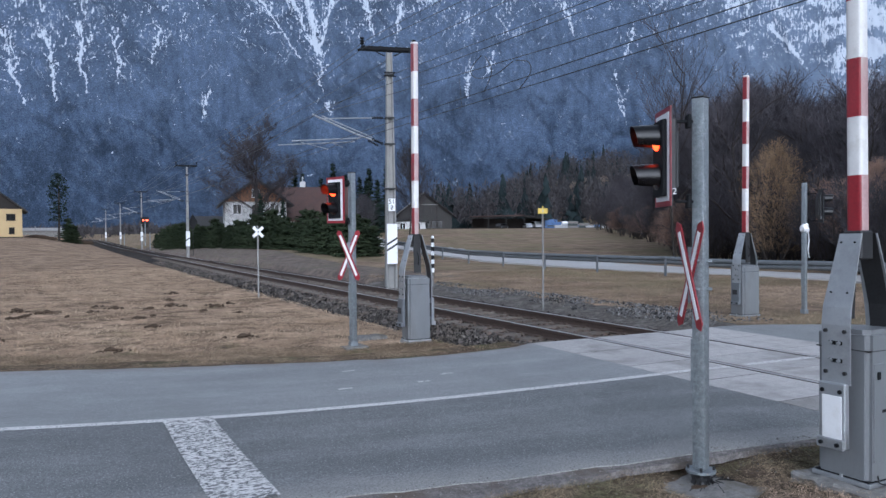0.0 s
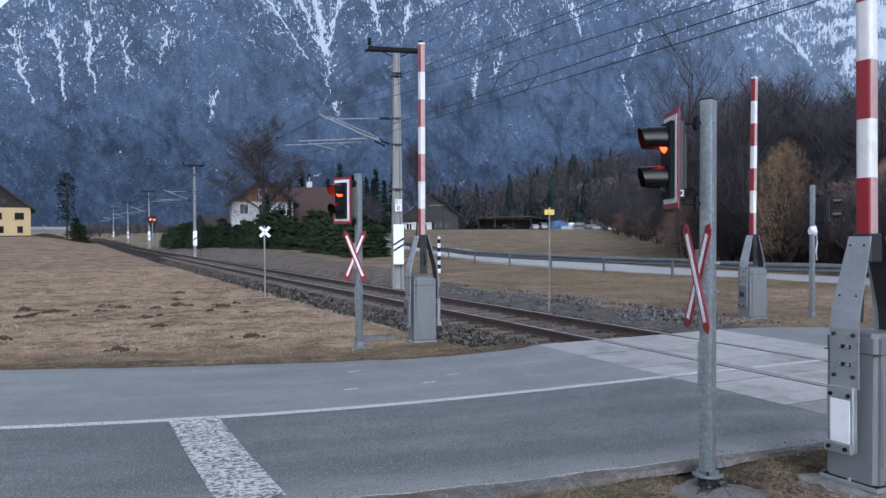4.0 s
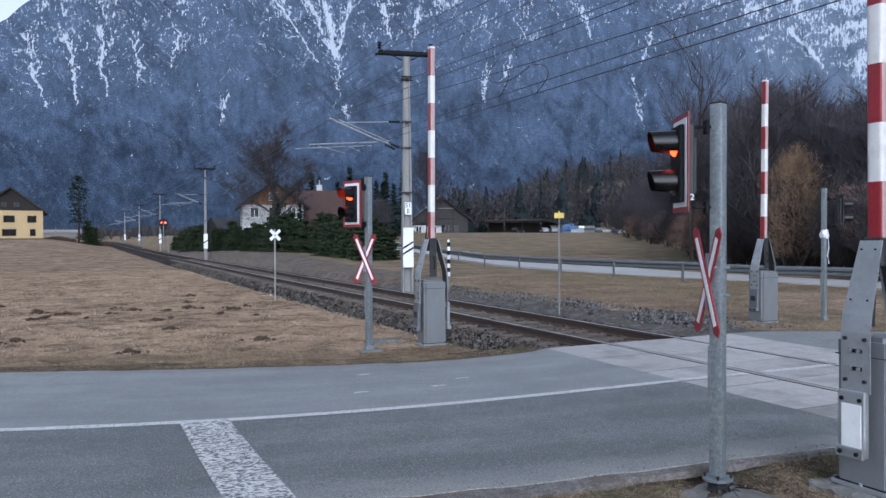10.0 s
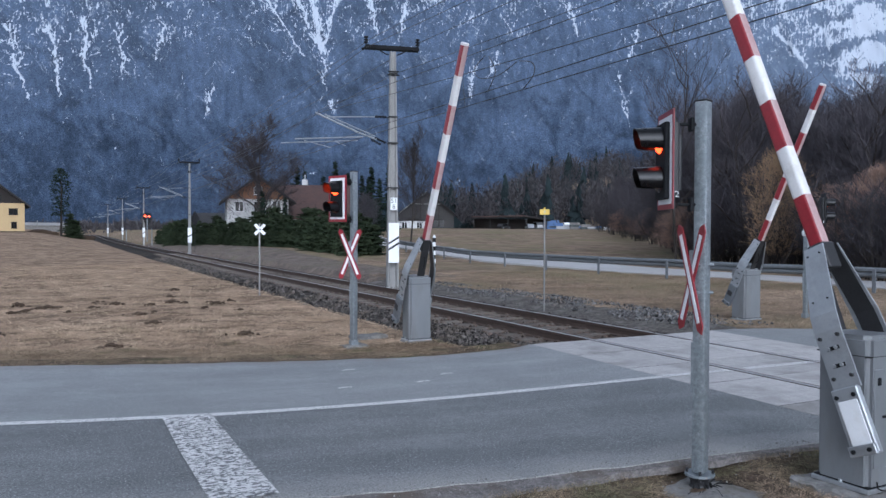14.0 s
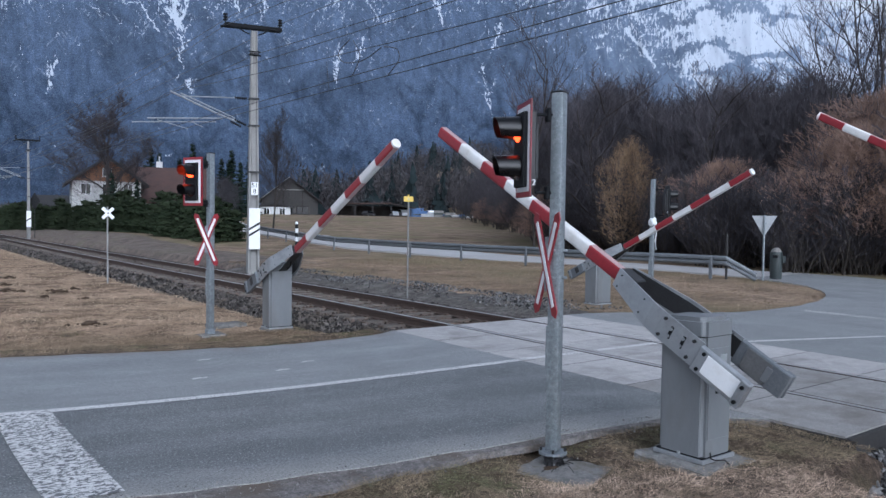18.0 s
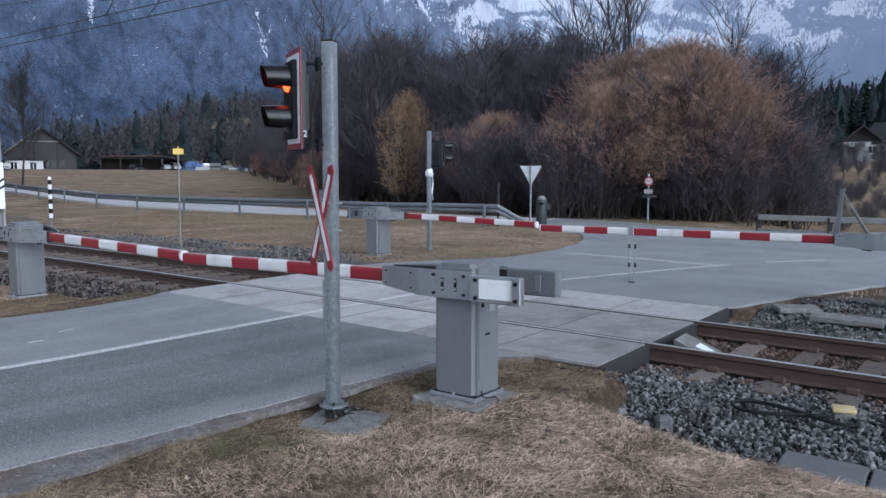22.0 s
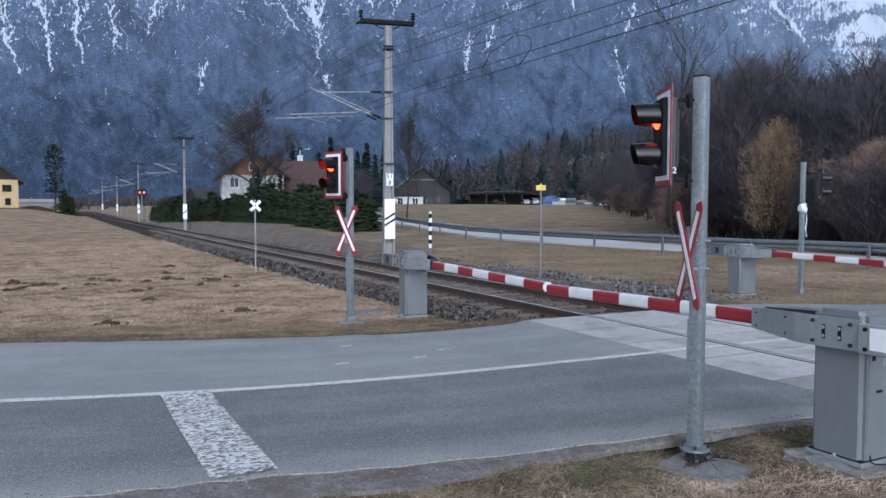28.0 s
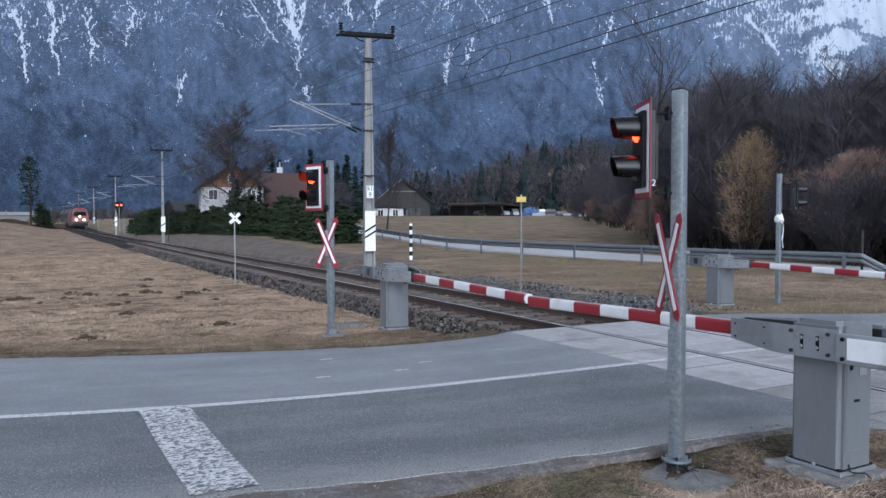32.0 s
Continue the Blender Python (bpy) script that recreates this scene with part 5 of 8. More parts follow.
bar_a, arm_a = barrier("barrier", pose(-3.685, 3.463, 0.0, 0, 0, 90), 3.61, 7, "grey boom barrier with red and white boom on concrete base", cx=0.39, cy=0.36, disc=False)
bar_b, arm_b = barrier("barrier", pose(-3.40, 11.22, 0.0, 0, 0, -91.6), 3.84, 7, "grey boom barrier with red and white boom at the meadow edge", foot=0.0, cy=0.38)
bar_c, arm_c = barrier("barrier", pose(4.07, 11.195, -0.025, 0, 0, -91.2), 3.98, 7, "grey boom barrier with red and white boom on the grass island", foot=0.0, cx=0.37, cy=0.46)
bar_d, arm_d = barrier("barrier", pose(2.85, 1.17, -0.03, 0, 0, 87.3), 5.43, 11, "grey boom barrier with long striped boom and hanging leg", leg=3.75)


# ---- things: crossing signals ----
def cross_board(parent, s):
    """One board of the St Andrew's cross in the y-z plane, facing +x."""
    L2, W2, tip = 0.42, 0.042, 0.04
    def outline(l, w, t):
        return [(-w, -l + t), (0, -l), (w, -l + t), (w, l - t), (0, l), (-w, l - t)]
    rot = pose(0, 0, 0, s * 24, 0, 0)
    x = 0.006 * s
    b = part("cross_board", bprism(outline(L2, W2, tip), x, x + 0.008, "x"), M_RED, parent, "red-edged white crossing board")
    b.matrix_basis = rot
    w = part("white_band", bprism([(-0.0185, -L2 + 0.085), (0.0185, -L2 + 0.085), (0.0185, L2 - 0.085), (-0.0185, L2 - 0.085)], x + 0.008, x + 0.0115, "x"), M_WHITE, b, "white inner band")
    return b


def visor(parent, z, name="visor"):
    bm = bmesh.new()
    n, rings = 20, []
    for k in range(n + 1):
        a = radians(-38 + (256 * k / n))
        l = 0.165 + 0.022 * math.sin(a)
        y, zz = math.cos(a) * 0.098, math.sin(a) * 0.098
        rings.append([bm.verts.new((0.0, y, zz)), bm.verts.new((l * 0.6, y * 0.97, zz * 0.94)), bm.verts.new((l, y * 0.93, zz * 0.88 + 0.002))])
    for a, b in zip(rings, rings[1:]):
        for i in range(2):
            bm.faces.new((a[i], a[i + 1], b[i + 1], b[i]))
    bmesh.ops.recalc_face_normals(bm, faces=bm.faces[:])
    bmesh.ops.solidify(bm, geom=bm.faces[:], thickness=0.004)
    ob = part(name, bm, M_VISOR, parent, "black lamp hood", smooth=True)
    ob.matrix_basis = pose(0.05, 0, z)
    return ob


def lens(parent, z, material, label):
    bm = bmesh.new()
    bmesh.ops.create_uvsphere(bm, u_segments=20, v_segments=10, radius=0.092)
    for v in bm.verts:
        v.co = Vector((max(0, v.co.z) * 0.35 + 0.052, v.co.x, v.co.y + z))
    return part("lens", bm, material, parent, label, smooth=True)


def round_off(pts, n=6):
    p = [Vector(q) for q in pts]
    p = [p[0]] + p + [p[-1]]
    out = []
    for i in range(1, len(p) - 2):
        for k in range(n):
            t = k / n
            out.append(0.5 * (2 * p[i] + (p[i + 1] - p[i - 1]) * t + (2 * p[i - 1] - 5 * p[i] + 4 * p[i + 1] - p[i + 2]) * t * t + (3 * p[i] - p[i - 1] - 3 * p[i + 1] + p[i + 2]) * t ** 3))
    return out + [p[-1]]


def bm_clod(rad, r):
    """Flat ragged clump."""
    bm = bmesh.new()
    bmesh.ops.create_icosphere(bm, subdivisions=2, radius=rad)
    for v in bm.verts:
        v.co = Vector((v.co.x * 1.7, v.co.y, v.co.z * 0.28)) * r.uniform(0.7, 1.25)
    return bm


def crossing_signal(m, face, label, cross=True, turn=8, high=2.66, square=20, number=True, gap=0.27, rim=None, flange=True, low=0.0, wide=0.09):
    """Post with a two-lamp board; face is the way the lamps look, in degrees."""
    th = tagged(empty("crossing_signal", m), label, "signal", "level crossing signals")
    bm = bmesh.new()
    box(bm, (0, 0, (high - low) / 2 + 0.03), (wide, wide, high + low - 0.06), 0.014, seg=2)
    post = part("post", bm, M_GALV, th, "galvanised steel post", smooth=True)
    post.matrix_basis = pose(0, 0, 0, 0, 0, square)
    part("post_cap", bbox((0, 0, high + 0.004), (wide + 0.006, wide + 0.006, 0.012), 0.004, pose(0, 0, 0, 0, 0, square)), M_GREYDARK, th)
    if not flange:
        part("collar", bbox((0, 0, 0.03), (0.12, 0.12, 0.10), 0.01), M_GALV, th)
    else:
        part("flange", btube([(0, 0, 0.040 - low), (0, 0, 0.058 - low)], 0.105, 16), M_GALV, th, "round bolted steel flange")
        part("flange_low", btube([(0, 0, -0.10 - low), (0, 0, -0.045 - low), (0, 0, -0.02 - low), (0, 0, 0.01 - low), (0, 0, 0.04 - low)], [0.085, 0.075, 0.064, 0.068, 0.098], 16), M_GREYDARK, th, "dark steel foot under the flange")
        for k in range(4):
            a = radians(45 + 90 * k)
            part("flange_bolt", btube([(0.088 * math.cos(a), 0.088 * math.sin(a), 0.02 - low), (0.088 * math.cos(a), 0.088 * math.sin(a), 0.085 - low)], 0.010, 6), M_GREYDARK, th)
        r = random.Random(17)
        for k in range(11):
            ang, far = radians(-165 + 19 * k + r.uniform(-9, 9)), r.uniform(0.11, 0.25)
            c, d = math.cos(ang), math.sin(ang)
            u = r.uniform(-0.5, 0.5)
            part("earth_cable", btube(round_off([(0.07 * c, 0.07 * d, -0.01 - low), (0.095 * c, 0.095 * d, -0.052 - low), (0.5 * far * c + 0.04, 0.5 * far * d, -0.043 - low + 0.004 * (k % 3)), (far * c - u * 0.08 * d, far * d + u * 0.08 * c, -0.040 - low)]), r.uniform(0.004, 0.008), 5), M_RUBBER, th, "short black earth cable")
        part("dead_leaves", bm_clod(0.05, r), M_SOIL, th, "dark litter caught round the foot").matrix_basis = pose(-0.09, -0.07, -0.045 - low)
    part("conduit", btube([(-0.045, 0.03, 0.58), (-0.045, 0.03, 0.94)], 0.016, 8), M_GALV, th)
    head = part("lamp_housing", bbox((0.015, 0, 0), (0.05, 0.29, 0.54), 0.012), M_GREYDARK, th, "dark grey lamp housing")
    f = radians(face)
    head.matrix_basis = pose(math.cos(f) * gap, math.sin(f) * gap, 2.235, 0, 0, face)
    part("housing_back", bbox((-0.02, 0, -0.02), (0.03, 0.22, 0.40), 0.010), M_GREYDARK, head)
    part("board", bprism([(-0.205, -0.345), (0.205, -0.345), (0.205, 0.345), (-0.205, 0.345)], 0.046, 0.052, "x"), rim or M_RED, head, "red-bordered signal board")
    part("board_back", bprism([(-0.208, -0.348), (0.208, -0.348), (0.208, 0.348), (-0.208, 0.348)], 0.0395, 0.0455, "x"), M_GREYDARK, head, "dark grey back of the board")
    part("board_white", bprism([(-0.168, -0.308), (0.168, -0.308), (0.168, 0.308), (-0.168, 0.308)], 0.052, 0.056, "x"), M_WHITE, head, "white inner border")
    part("board_black", bbox((0.073, 0, -0.005), (0.034, 0.256, 0.54), 0.006), M_DARK, head, "black lamp panel")
    for z, mat_, lab in ((0.143, M_LAMP, "lit orange-red lens"), (-0.135, M_LENS, "dark unlit lens")):
        v = visor(head, z)
        v.location.x = 0.09
        l = lens(head, z, mat_, lab)
        l.location.x = 0.04
    for z in (-0.31, 0.26):
        part("bracket", bbox((-gap / 2 - 0.01, 0, z), (gap - 0.06, 0.03, 0.022), 0.006), M_DARK, head, "black bracket arm")
        part("bracket_clamp", bbox((-gap + 0.085, 0, z), (0.03, 0.07, 0.10), 0.008), M_DARK, head)
    if number:
        part("number_plate", bbox((0.012, -0.153, -0.245), (0.05, 0.006, 0.075)), M_DARK, head)
        words("number", "2", 0.062, M_WHITE, head, pose(0.020, -0.1575, -0.245, 90, 0, 0), "white figure")
        words("number", "2", 0.062, M_WHITE, head, pose(0.012, 0.1575, -0.245, 90, 0, 180), "white figure")
    if cross:
        cr = part("cross_mount", bbox((0, 0, 0.0), (0.012, 0.05, 0.40), 0.003), M_GALV, th)
        cr.matrix_basis = pose(math.cos(f) * 0.075, math.sin(f) * 0.075, 1.40, 0, 0, face + turn)
        cross_board(cr, 1)
        cross_board(cr, -1)
        for z in (-0.10, 0.10):
            part("clamp", bbox((-0.08, 0, z), (0.13, 0.11, 0.022), 0.005), M_GALV, cr)
    return th


crossing_signal(pose(-4.522, 4.10, 0.0), 151.5, "galvanised level crossing signal with lit red lamp and cross", low=0.055, wide=0.094, turn=11, gap=0.215)
crossing_signal(pose(-4.5, 11.15, -0.01), 200, "level crossing signal at the meadow edge with lit lamp", flange=False, turn=24)
sig_c = crossing_signal(pose(5.40, 10.82, -0.02), -40, "crossing signal on the grass island with pale wrapped bag", cross=False, high=2.72, square=10, rim=M_DARK, flange=False)
bm = bmesh.new()
bmesh.ops.create_icosphere(bm, subdivisions=3, radius=0.1)
for v in bm.verts:
    v.co = Vector((v.co.x * 0.9, v.co.y * 0.9, v.co.z * 1.0 + 1.78)) + 0.03 * noise.noise_vector(v.co * 14)
part("wrapped_cloth", bm, M_WHITE, sig_c, "pale cloth bag tied round the post", smooth=True)
part("hanging_strap", btube([(0.08, -0.03, 1.75), (0.11, -0.03, 1.5), (0.07, -0.03, 1.35), (0.10, -0.04, 1.16)], 0.012, 5), M_WHITE, sig_c, "pale hanging strap")


def plinth(name, c, s, rot, label, material=None, warp=0.03):
    bm = bbox((0, 0, 0), s, min(0.03, 0.18 * s[2]))
    bmesh.ops.subdivide_edges(bm, edges=bm.edges[:], cuts=3, use_grid_fill=True)
    for v in bm.verts:
        v.co += warp * noise.noise_vector(v.co * 4 + Vector(c))
    ob = part(name, bm, material or M_CONC)
    ob.matrix_basis = pose(*c, 0, 0, rot)
    return tagged(ob, label, "concrete slab")


plinth("concrete_pad", (-4.55, 3.97, -0.138), (0.56, 0.62, 0.09), 20, "cracked concrete pad around the signal foot in the grass", None, 0.014)
plinth("concrete_pad", (-4.5, 11.12, -0.04), (0.36, 0.36, 0.08), 0, "small concrete pad under the signal post")
plinth("concrete_pad", (-3.95, 11.95, -0.02), (0.55, 0.35, 0.09), 10, "flat pale concrete cover beside the barrier")


# ---- things: overhead line ----
def insulator(parent, a, b, n=5, r=0.05):
    a, b = Vector(a), Vector(b)
    pts, rads = [], []
    for i in range(n):
        for u, rr in ((0.1, 0.4), (0.3, 1.0), (0.7, 1.0), (0.9, 0.4)):
            pts.append(a + (b - a) * ((i + u) / n))
            rads.append(r * rr)
    return part("insulator", btube(pts, rads, 8), M_DARK, parent, "dark ribbed insulator")


def line_mast(m, label, top=8.25, arm=True, plates=True, reach=-3.3, slim=1.0):
    th = tagged(empty("catenary_mast", m), label, "mast", "overhead line masts")
    # I-shaped concrete shaft, tapering
    bm = bmesh.new()
    def ring(z, w, d):
        t = w * 0.28
        return [bm.verts.new(p) for p in ((-w, -d, z), (w, -d, z), (w, -d + t, z), (t, -d + 2 * t, z), (t, d - 2 * t, z), (w, d - t, z), (w, d, z), (-w, d, z), (-w, d - t, z), (-t, d - 2 * t, z), (-t, -d + 2 * t, z), (-w, -d + t, z))]
    rr = [ring(z, slim * (0.185 - 0.0115 * z), slim * (0.195 - 0.0125 * z)) for z in (-0.5, 2, 4, 6, 7.95)]
    for a, b in zip(rr, rr[1:]):
        for k in range(12):
            bm.faces.new((a[k], a[(k + 1) % 12], b[(k + 1) % 12], b[k]))
    bm.faces.new(rr[-1])
    shaft = part("shaft", bm, M_MAST, th, "tapered grey concrete shaft")
    shaft.matrix_basis = pose(0, 0, 0, 0, 0, 90)
    for z in (7.2, 5.72, 4.83, 3.3):
        w = 0.19 - 0.012 * z
        part("collar", bbox((0, 0, z), (2.2 * w + 0.06, 2.2 * w + 0.03, 0.05), 0.006), M_GREYDARK, th)
    if not arm:
        return th
    cross = part("top_crossarm", bbox((-0.03, -0.10, 8.06), (1.86, 0.05, 0.13), 0.008), M_DARK, th, "dark steel cross-arm of two channels")
    part("arm_channel", bbox((-0.03, 0.10, 8.06), (1.86, 0.05, 0.13), 0.008), M_DARK, cross)
    for x in (-0.86, -0.30, 0.24, 0.80):
        part("arm_tie", bbox((x, 0, 8.12), (0.07, 0.28, 0.03), 0.004), M_DARK, cross)
    part("arm_bracket", btube([(-0.55, -0.11, 8.0), (-0.30, -0.11, 7.86), (-0.16, -0.11, 7.82)], 0.022, 5), M_DARK, cross)
    part("arm_bracket", btube([(0.48, -0.11, 8.0), (0.28, -0.11, 7.88), (0.14, -0.11, 7.82)], 0.022, 5), M_DARK, cross)
    for x in (-0.92, 0.86):
        part("insulator_pin", btube([(x, 0, 8.06), (x, 0, 8.22)], 0.02, 6), M_DARK, cross)
        insulator(cross, (x, 0, 8.18), (x, 0, 8.44), 3, 0.075)
    insulator(cross, (-0.93, -0.12, 8.0), (-1.10, -0.40, 7.90), 4, 0.045)
    insulator(cross, (0.50, -0.14, 8.0), (0.62, -0.45, 7.93), 3, 0.045)
    for dz, w in ((7.26, 0.30), (7.14, 0.34)):
        part("clamp_bolt", btube([(-w / 2 - 0.04, -0.10, dz), (w / 2 + 0.04, -0.10, dz)], 0.022, 6), M_DARK, th)
    # hinged cantilever towards the rails
    can = part("cantilever", btube([(-0.55, 0, 4.95), (-1.1, 0, 5.13), (-2.62, 0, 5.78)], 0.03, 8), M_ALU, th, "pale tubular cantilever")
    part("stay_tube", btube([(-0.45, 0, 5.72), (-2.4, 0, 5.64)], 0.018, 6), M_ALU, can)
    part("second_tube", btube([(-0.6, 0.02, 5.05), (-2.3, 0.02, 5.74)], 0.022, 6), M_ALU, can)
    part("registration_tube", btube([(-1.0, 0, 5.02), (reach, 0, 4.88)], 0.022, 6), M_ALU, can)
    part("registration_tube", btube([(-1.2, 0.06, 4.90), (reach - 0.45, 0.06, 4.74)], 0.018, 6), M_ALU, can)
    part("steady_arm", btube([(reach + 0.3, 0, 4.84), (-2.1, 0, 4.62)], 0.012, 6), M_ALU, can)
    part("steady_arm", btube([(-2.0, 0.05, 4.86), (-1.6, 0.05, 4.7)], 0.012, 6), M_ALU, can)
    insulator(can, (-0.22, 0, 5.72), (-0.62, 0, 5.72), 7, 0.048)
    insulator(can, (-0.24, 0, 4.84), (-0.62, 0, 5.0), 7, 0.048)
    insulator(can, (-0.4, 0.03, 4.78), (-0.75, 0.03, 4.95), 7, 0.045)
    if plates:
        part("number_plate", bbox((0, -0.262, 2.75), (0.23, 0.012, 0.42), 0.004), M_WHITE, th, "white kilometre plate")
        words("kilometre", "51", 0.21, M_BLACK, th, pose(0, -0.270, 2.85, 90), "black figures")
        words("kilometre", "8", 0.21, M_BLACK, th, pose(0, -0.270, 2.65, 90), "black figures")
        wp = part("warning_board", bbox((0.0, -0.275, 1.42), (0.36, 0.014, 1.36), 0.004), M_WHITE, th, "white board with two black diagonal bars")
        for z in (1.30, 1.50):
            bm = bmesh.new()
            bm.faces.new([bm.verts.new(p) for p in ((-0.178, -0.2835, z - 0.14), (0.178, -0.2835, z + 0.08), (0.178, -0.2835, z + 0.155), (-0.178, -0.2835, z - 0.065))])
            part("black_bar", bm, M_BLACK, wp, "black diagonal bar")
    return th


line_mast(pose(1.88, 24.3, -0.05, 0, 0, -14), "grey concrete overhead line mast with cross-arm, cantilever and kilometre plate")
for i, (x, y, z) in enumerate(((2.95, 73, 0.0), (4.2, 122, 0.2), (5.2, 170, 0.4), (5.4, 215, 0.6))):
    mm = line_mast(pose(x, y, z, 0, 0, -6), "distant concrete overhead line mast with cantilever and white warning board", plates=False, slim=0.7)
    b = part("warning_board", bbox((0.0, -0.275, 1.42), (0.36, 0.014, 1.36), 0.004), M_WHITE, mm, "white warning board with a black bar")
    bm = bmesh.new()
    bm.faces.new([bm.verts.new(p) for p in ((-0.178, -0.2835, 1.20), (0.178, -0.2835, 1.44), (0.178, -0.2835, 1.56), (-0.178, -0.2835, 1.32))])
    part("black_bar", bm, M_BLACK, b)


def wire(name, pts, r, label, sag=0.0):
    """A hung wire through its supports, sagging in each bay."""
    out = []
    for a, b in zip(pts, pts[1:]):
        a, b = Vector(a), Vector(b)
        for k in range(12):
            u = k / 12
            p = a.lerp(b, u)
            p.z -= sag * 4 * u * (1 - u)
            out.append(p)
    out.append(Vector(pts[-1]))
    return tagged(part(name, btube(out, r, 5), M_WIRE), label, "wire", "overhead wires")


def along(dx, z, ys):
    return [(float(track_x(y)) + dx, y, z + float(track_z(y))) for y in ys]


YS = (-26, 24.3, 73, 122, 170, 215)
FAR = YS[2:]
wire("contact_wire", [(0.05, -26, 4.66), (-0.02, 24.3, 4.65)] + along(-0.2, 4.62, FAR), 0.009, "dark overhead contact wire above the rails")
wire("contact_wire", [(-0.2, -26, 4.82), (-0.12, 24.3, 4.80)] + along(0.1, 4.62, FAR), 0.009, "second dark overhead contact wire above the rails")
wire("catenary_wire", [(2.0, -26, 5.63), (-0.75, 24.3, 5.63)] + along(-0.2, 5.72, FAR), 0.008, "dark sagging catenary wire above the contact wire", 0.55)
wire("catenary_wire", [(0.9, -26, 5.9), (-0.4, 24.3, 5.9)] + along(0.1, 5.72, FAR), 0.008, "second dark sagging catenary wire", 0.3)
for x0, x1, z, sg, dx in ((4.4, 1.94, 7.15, 0.25, 2.0), (3.2, 2.95, 8.36, 0.3, 2.6), (1.9, 1.14, 8.30, 0.3, 0.9), (1.6, 0.92, 7.95, 0.5, 0.8)):
    wire("feeder_wire", [(x0, -26, z), (x1, 24.3, z)] + along(dx, z - 0.1, FAR), 0.009, "dark feeder wire along the mast tops", sg)
for x, y, z in ((0.25, 9.3, 5.17), (0.0, 15.9, 5.33), (0.5, 2.0, 5.08)):
    tagged(part("dropper", btube([(x, y, z), (0.01, y - 0.1, 4.66)], 0.006, 4), M_WIRE), "thin vertical dropper between overhead wires", "wire", "droppers")


for pts in ([(0.05, 14.95, 5.68), (0.0, 15.35, 5.45), (0.0, 15.1, 5.2), (0.05, 14.4, 5.14), (0.08, 13.7, 5.3)], [(0.02, 14.75, 5.62), (-0.05, 14.35, 5.2), (-0.1, 14.6, 4.8)], [(0.08, 13.6, 5.3), (0.03, 13.05, 5.15), (0.0, 12.95, 4.9), (-0.02, 13.3, 4.66)]):
    tagged(part("cable_loop", btube(round_off(pts), 0.009, 5), M_WIRE), "curled jumper cable hung between overhead wires", "wire", "jumper cables")


# ---- things: small lineside posts and signs ----
def whistle_post():
    th = tagged(empty("whistle_post", pose(-3.45, 21.25, gz1(-3.45, 21.25))), "thin white post with a white diagonal cross sign", "sign")
    part("post", btube([(0, 0, -0.2), (0, 0, 2.0)], 0.022, 10), M_MAST, th)
    for s in (-1, 1):
        b = part("cross_arm", bbox((0, -0.045 - 0.006 * s, 0), (0.38, 0.01, 0.085), 0.002), M_WHITE, th, "white cross board with dark tips")
        b.matrix_basis = pose(0, 0, 1.83, 0, s * 45, 0)
    part("centre_dot", btube([(0, -0.055, 1.83), (0, -0.063, 1.83)], 0.02, 8), M_BLACK, th)


def yellow_marker():
    th = tagged(empty("marker_post", pose(1.99, 15.4, -0.2, 0, 0, -32)), "slim pale post with a small yellow and black marker", "sign")
    part("post", btube([(0, 0, 0), (0, 0, 2.36)], 0.021, 10), M_TIMBER_P, th, "pale weathered post")
    part("post_tip", btube([(0, 0, 2.36), (0, 0, 2.54)], 0.019, 8), M_YELLOW, th, "yellow tip of the post")
    part("yellow_plate", bbox((0, -0.035, 2.43), (0.23, 0.012, 0.125), 0.003), M_YELLOW, th, "yellow plate")
    part("plate_mark", bbox((0, -0.043, 2.43), (0.05, 0.004, 0.07)), M_FADED, th, "faded mark on the plate")
    for s in (-1, 1):
        part("black_end", bbox((s * 0.16, -0.033, 2.425), (0.09, 0.012, 0.12), 0.003), M_BLACK, th, "black bar end")


def banded_post():
    th = tagged(empty("banded_post", pose(2.68, 22.7, -0.12)), "short post banded black and white", "post")
    for i in range(8):
        part("band", btube([(0, 0, 0.55 + 0.14 * i), (0, 0, 0.55 + 0.14 * (i + 1))], 0.052, 12), M_WHITE if i % 2 == 0 else M_BLACK, th)
    part("tip", btube([(0, 0, 1.67), (0, 0, 1.72), (0, 0, 1.76)], [0.052, 0.045, 0.015], 12), M_WHITE, th)
    part("stem", btube([(0, 0, -0.1), (0, 0, 0.55)], 0.03, 8), M_CONC, th)


def give_way():
    th = tagged(empty("give_way_sign", pose(14.05, 13.15, -0.03)), "triangular road sign on a post seen from behind", "sign")
    part("post", btube([(0, 0, -0.1), (0, 0, 2.06)], 0.035, 10), M_GALV, th)
    tri = [(-0.37, 0.35), (0.37, 0.35), (0, -0.32)]
    p = part("plate", bprism(tri, 0.045, 0.055, "y"), M_ALU, th, "grey aluminium back of a triangular sign")
    p.matrix_basis = pose(0, 0, 1.70, 0, 0, -58)
    f = part("front", bprism([(0.9 * a, 0.9 * b) for a, b in tri], 0.056, 0.058, "y"), M_SIGN_F, p)
    part("clamp", bbox((0, 0.02, 0.12), (0.12, 0.05, 0.03)), M_GALV, p)


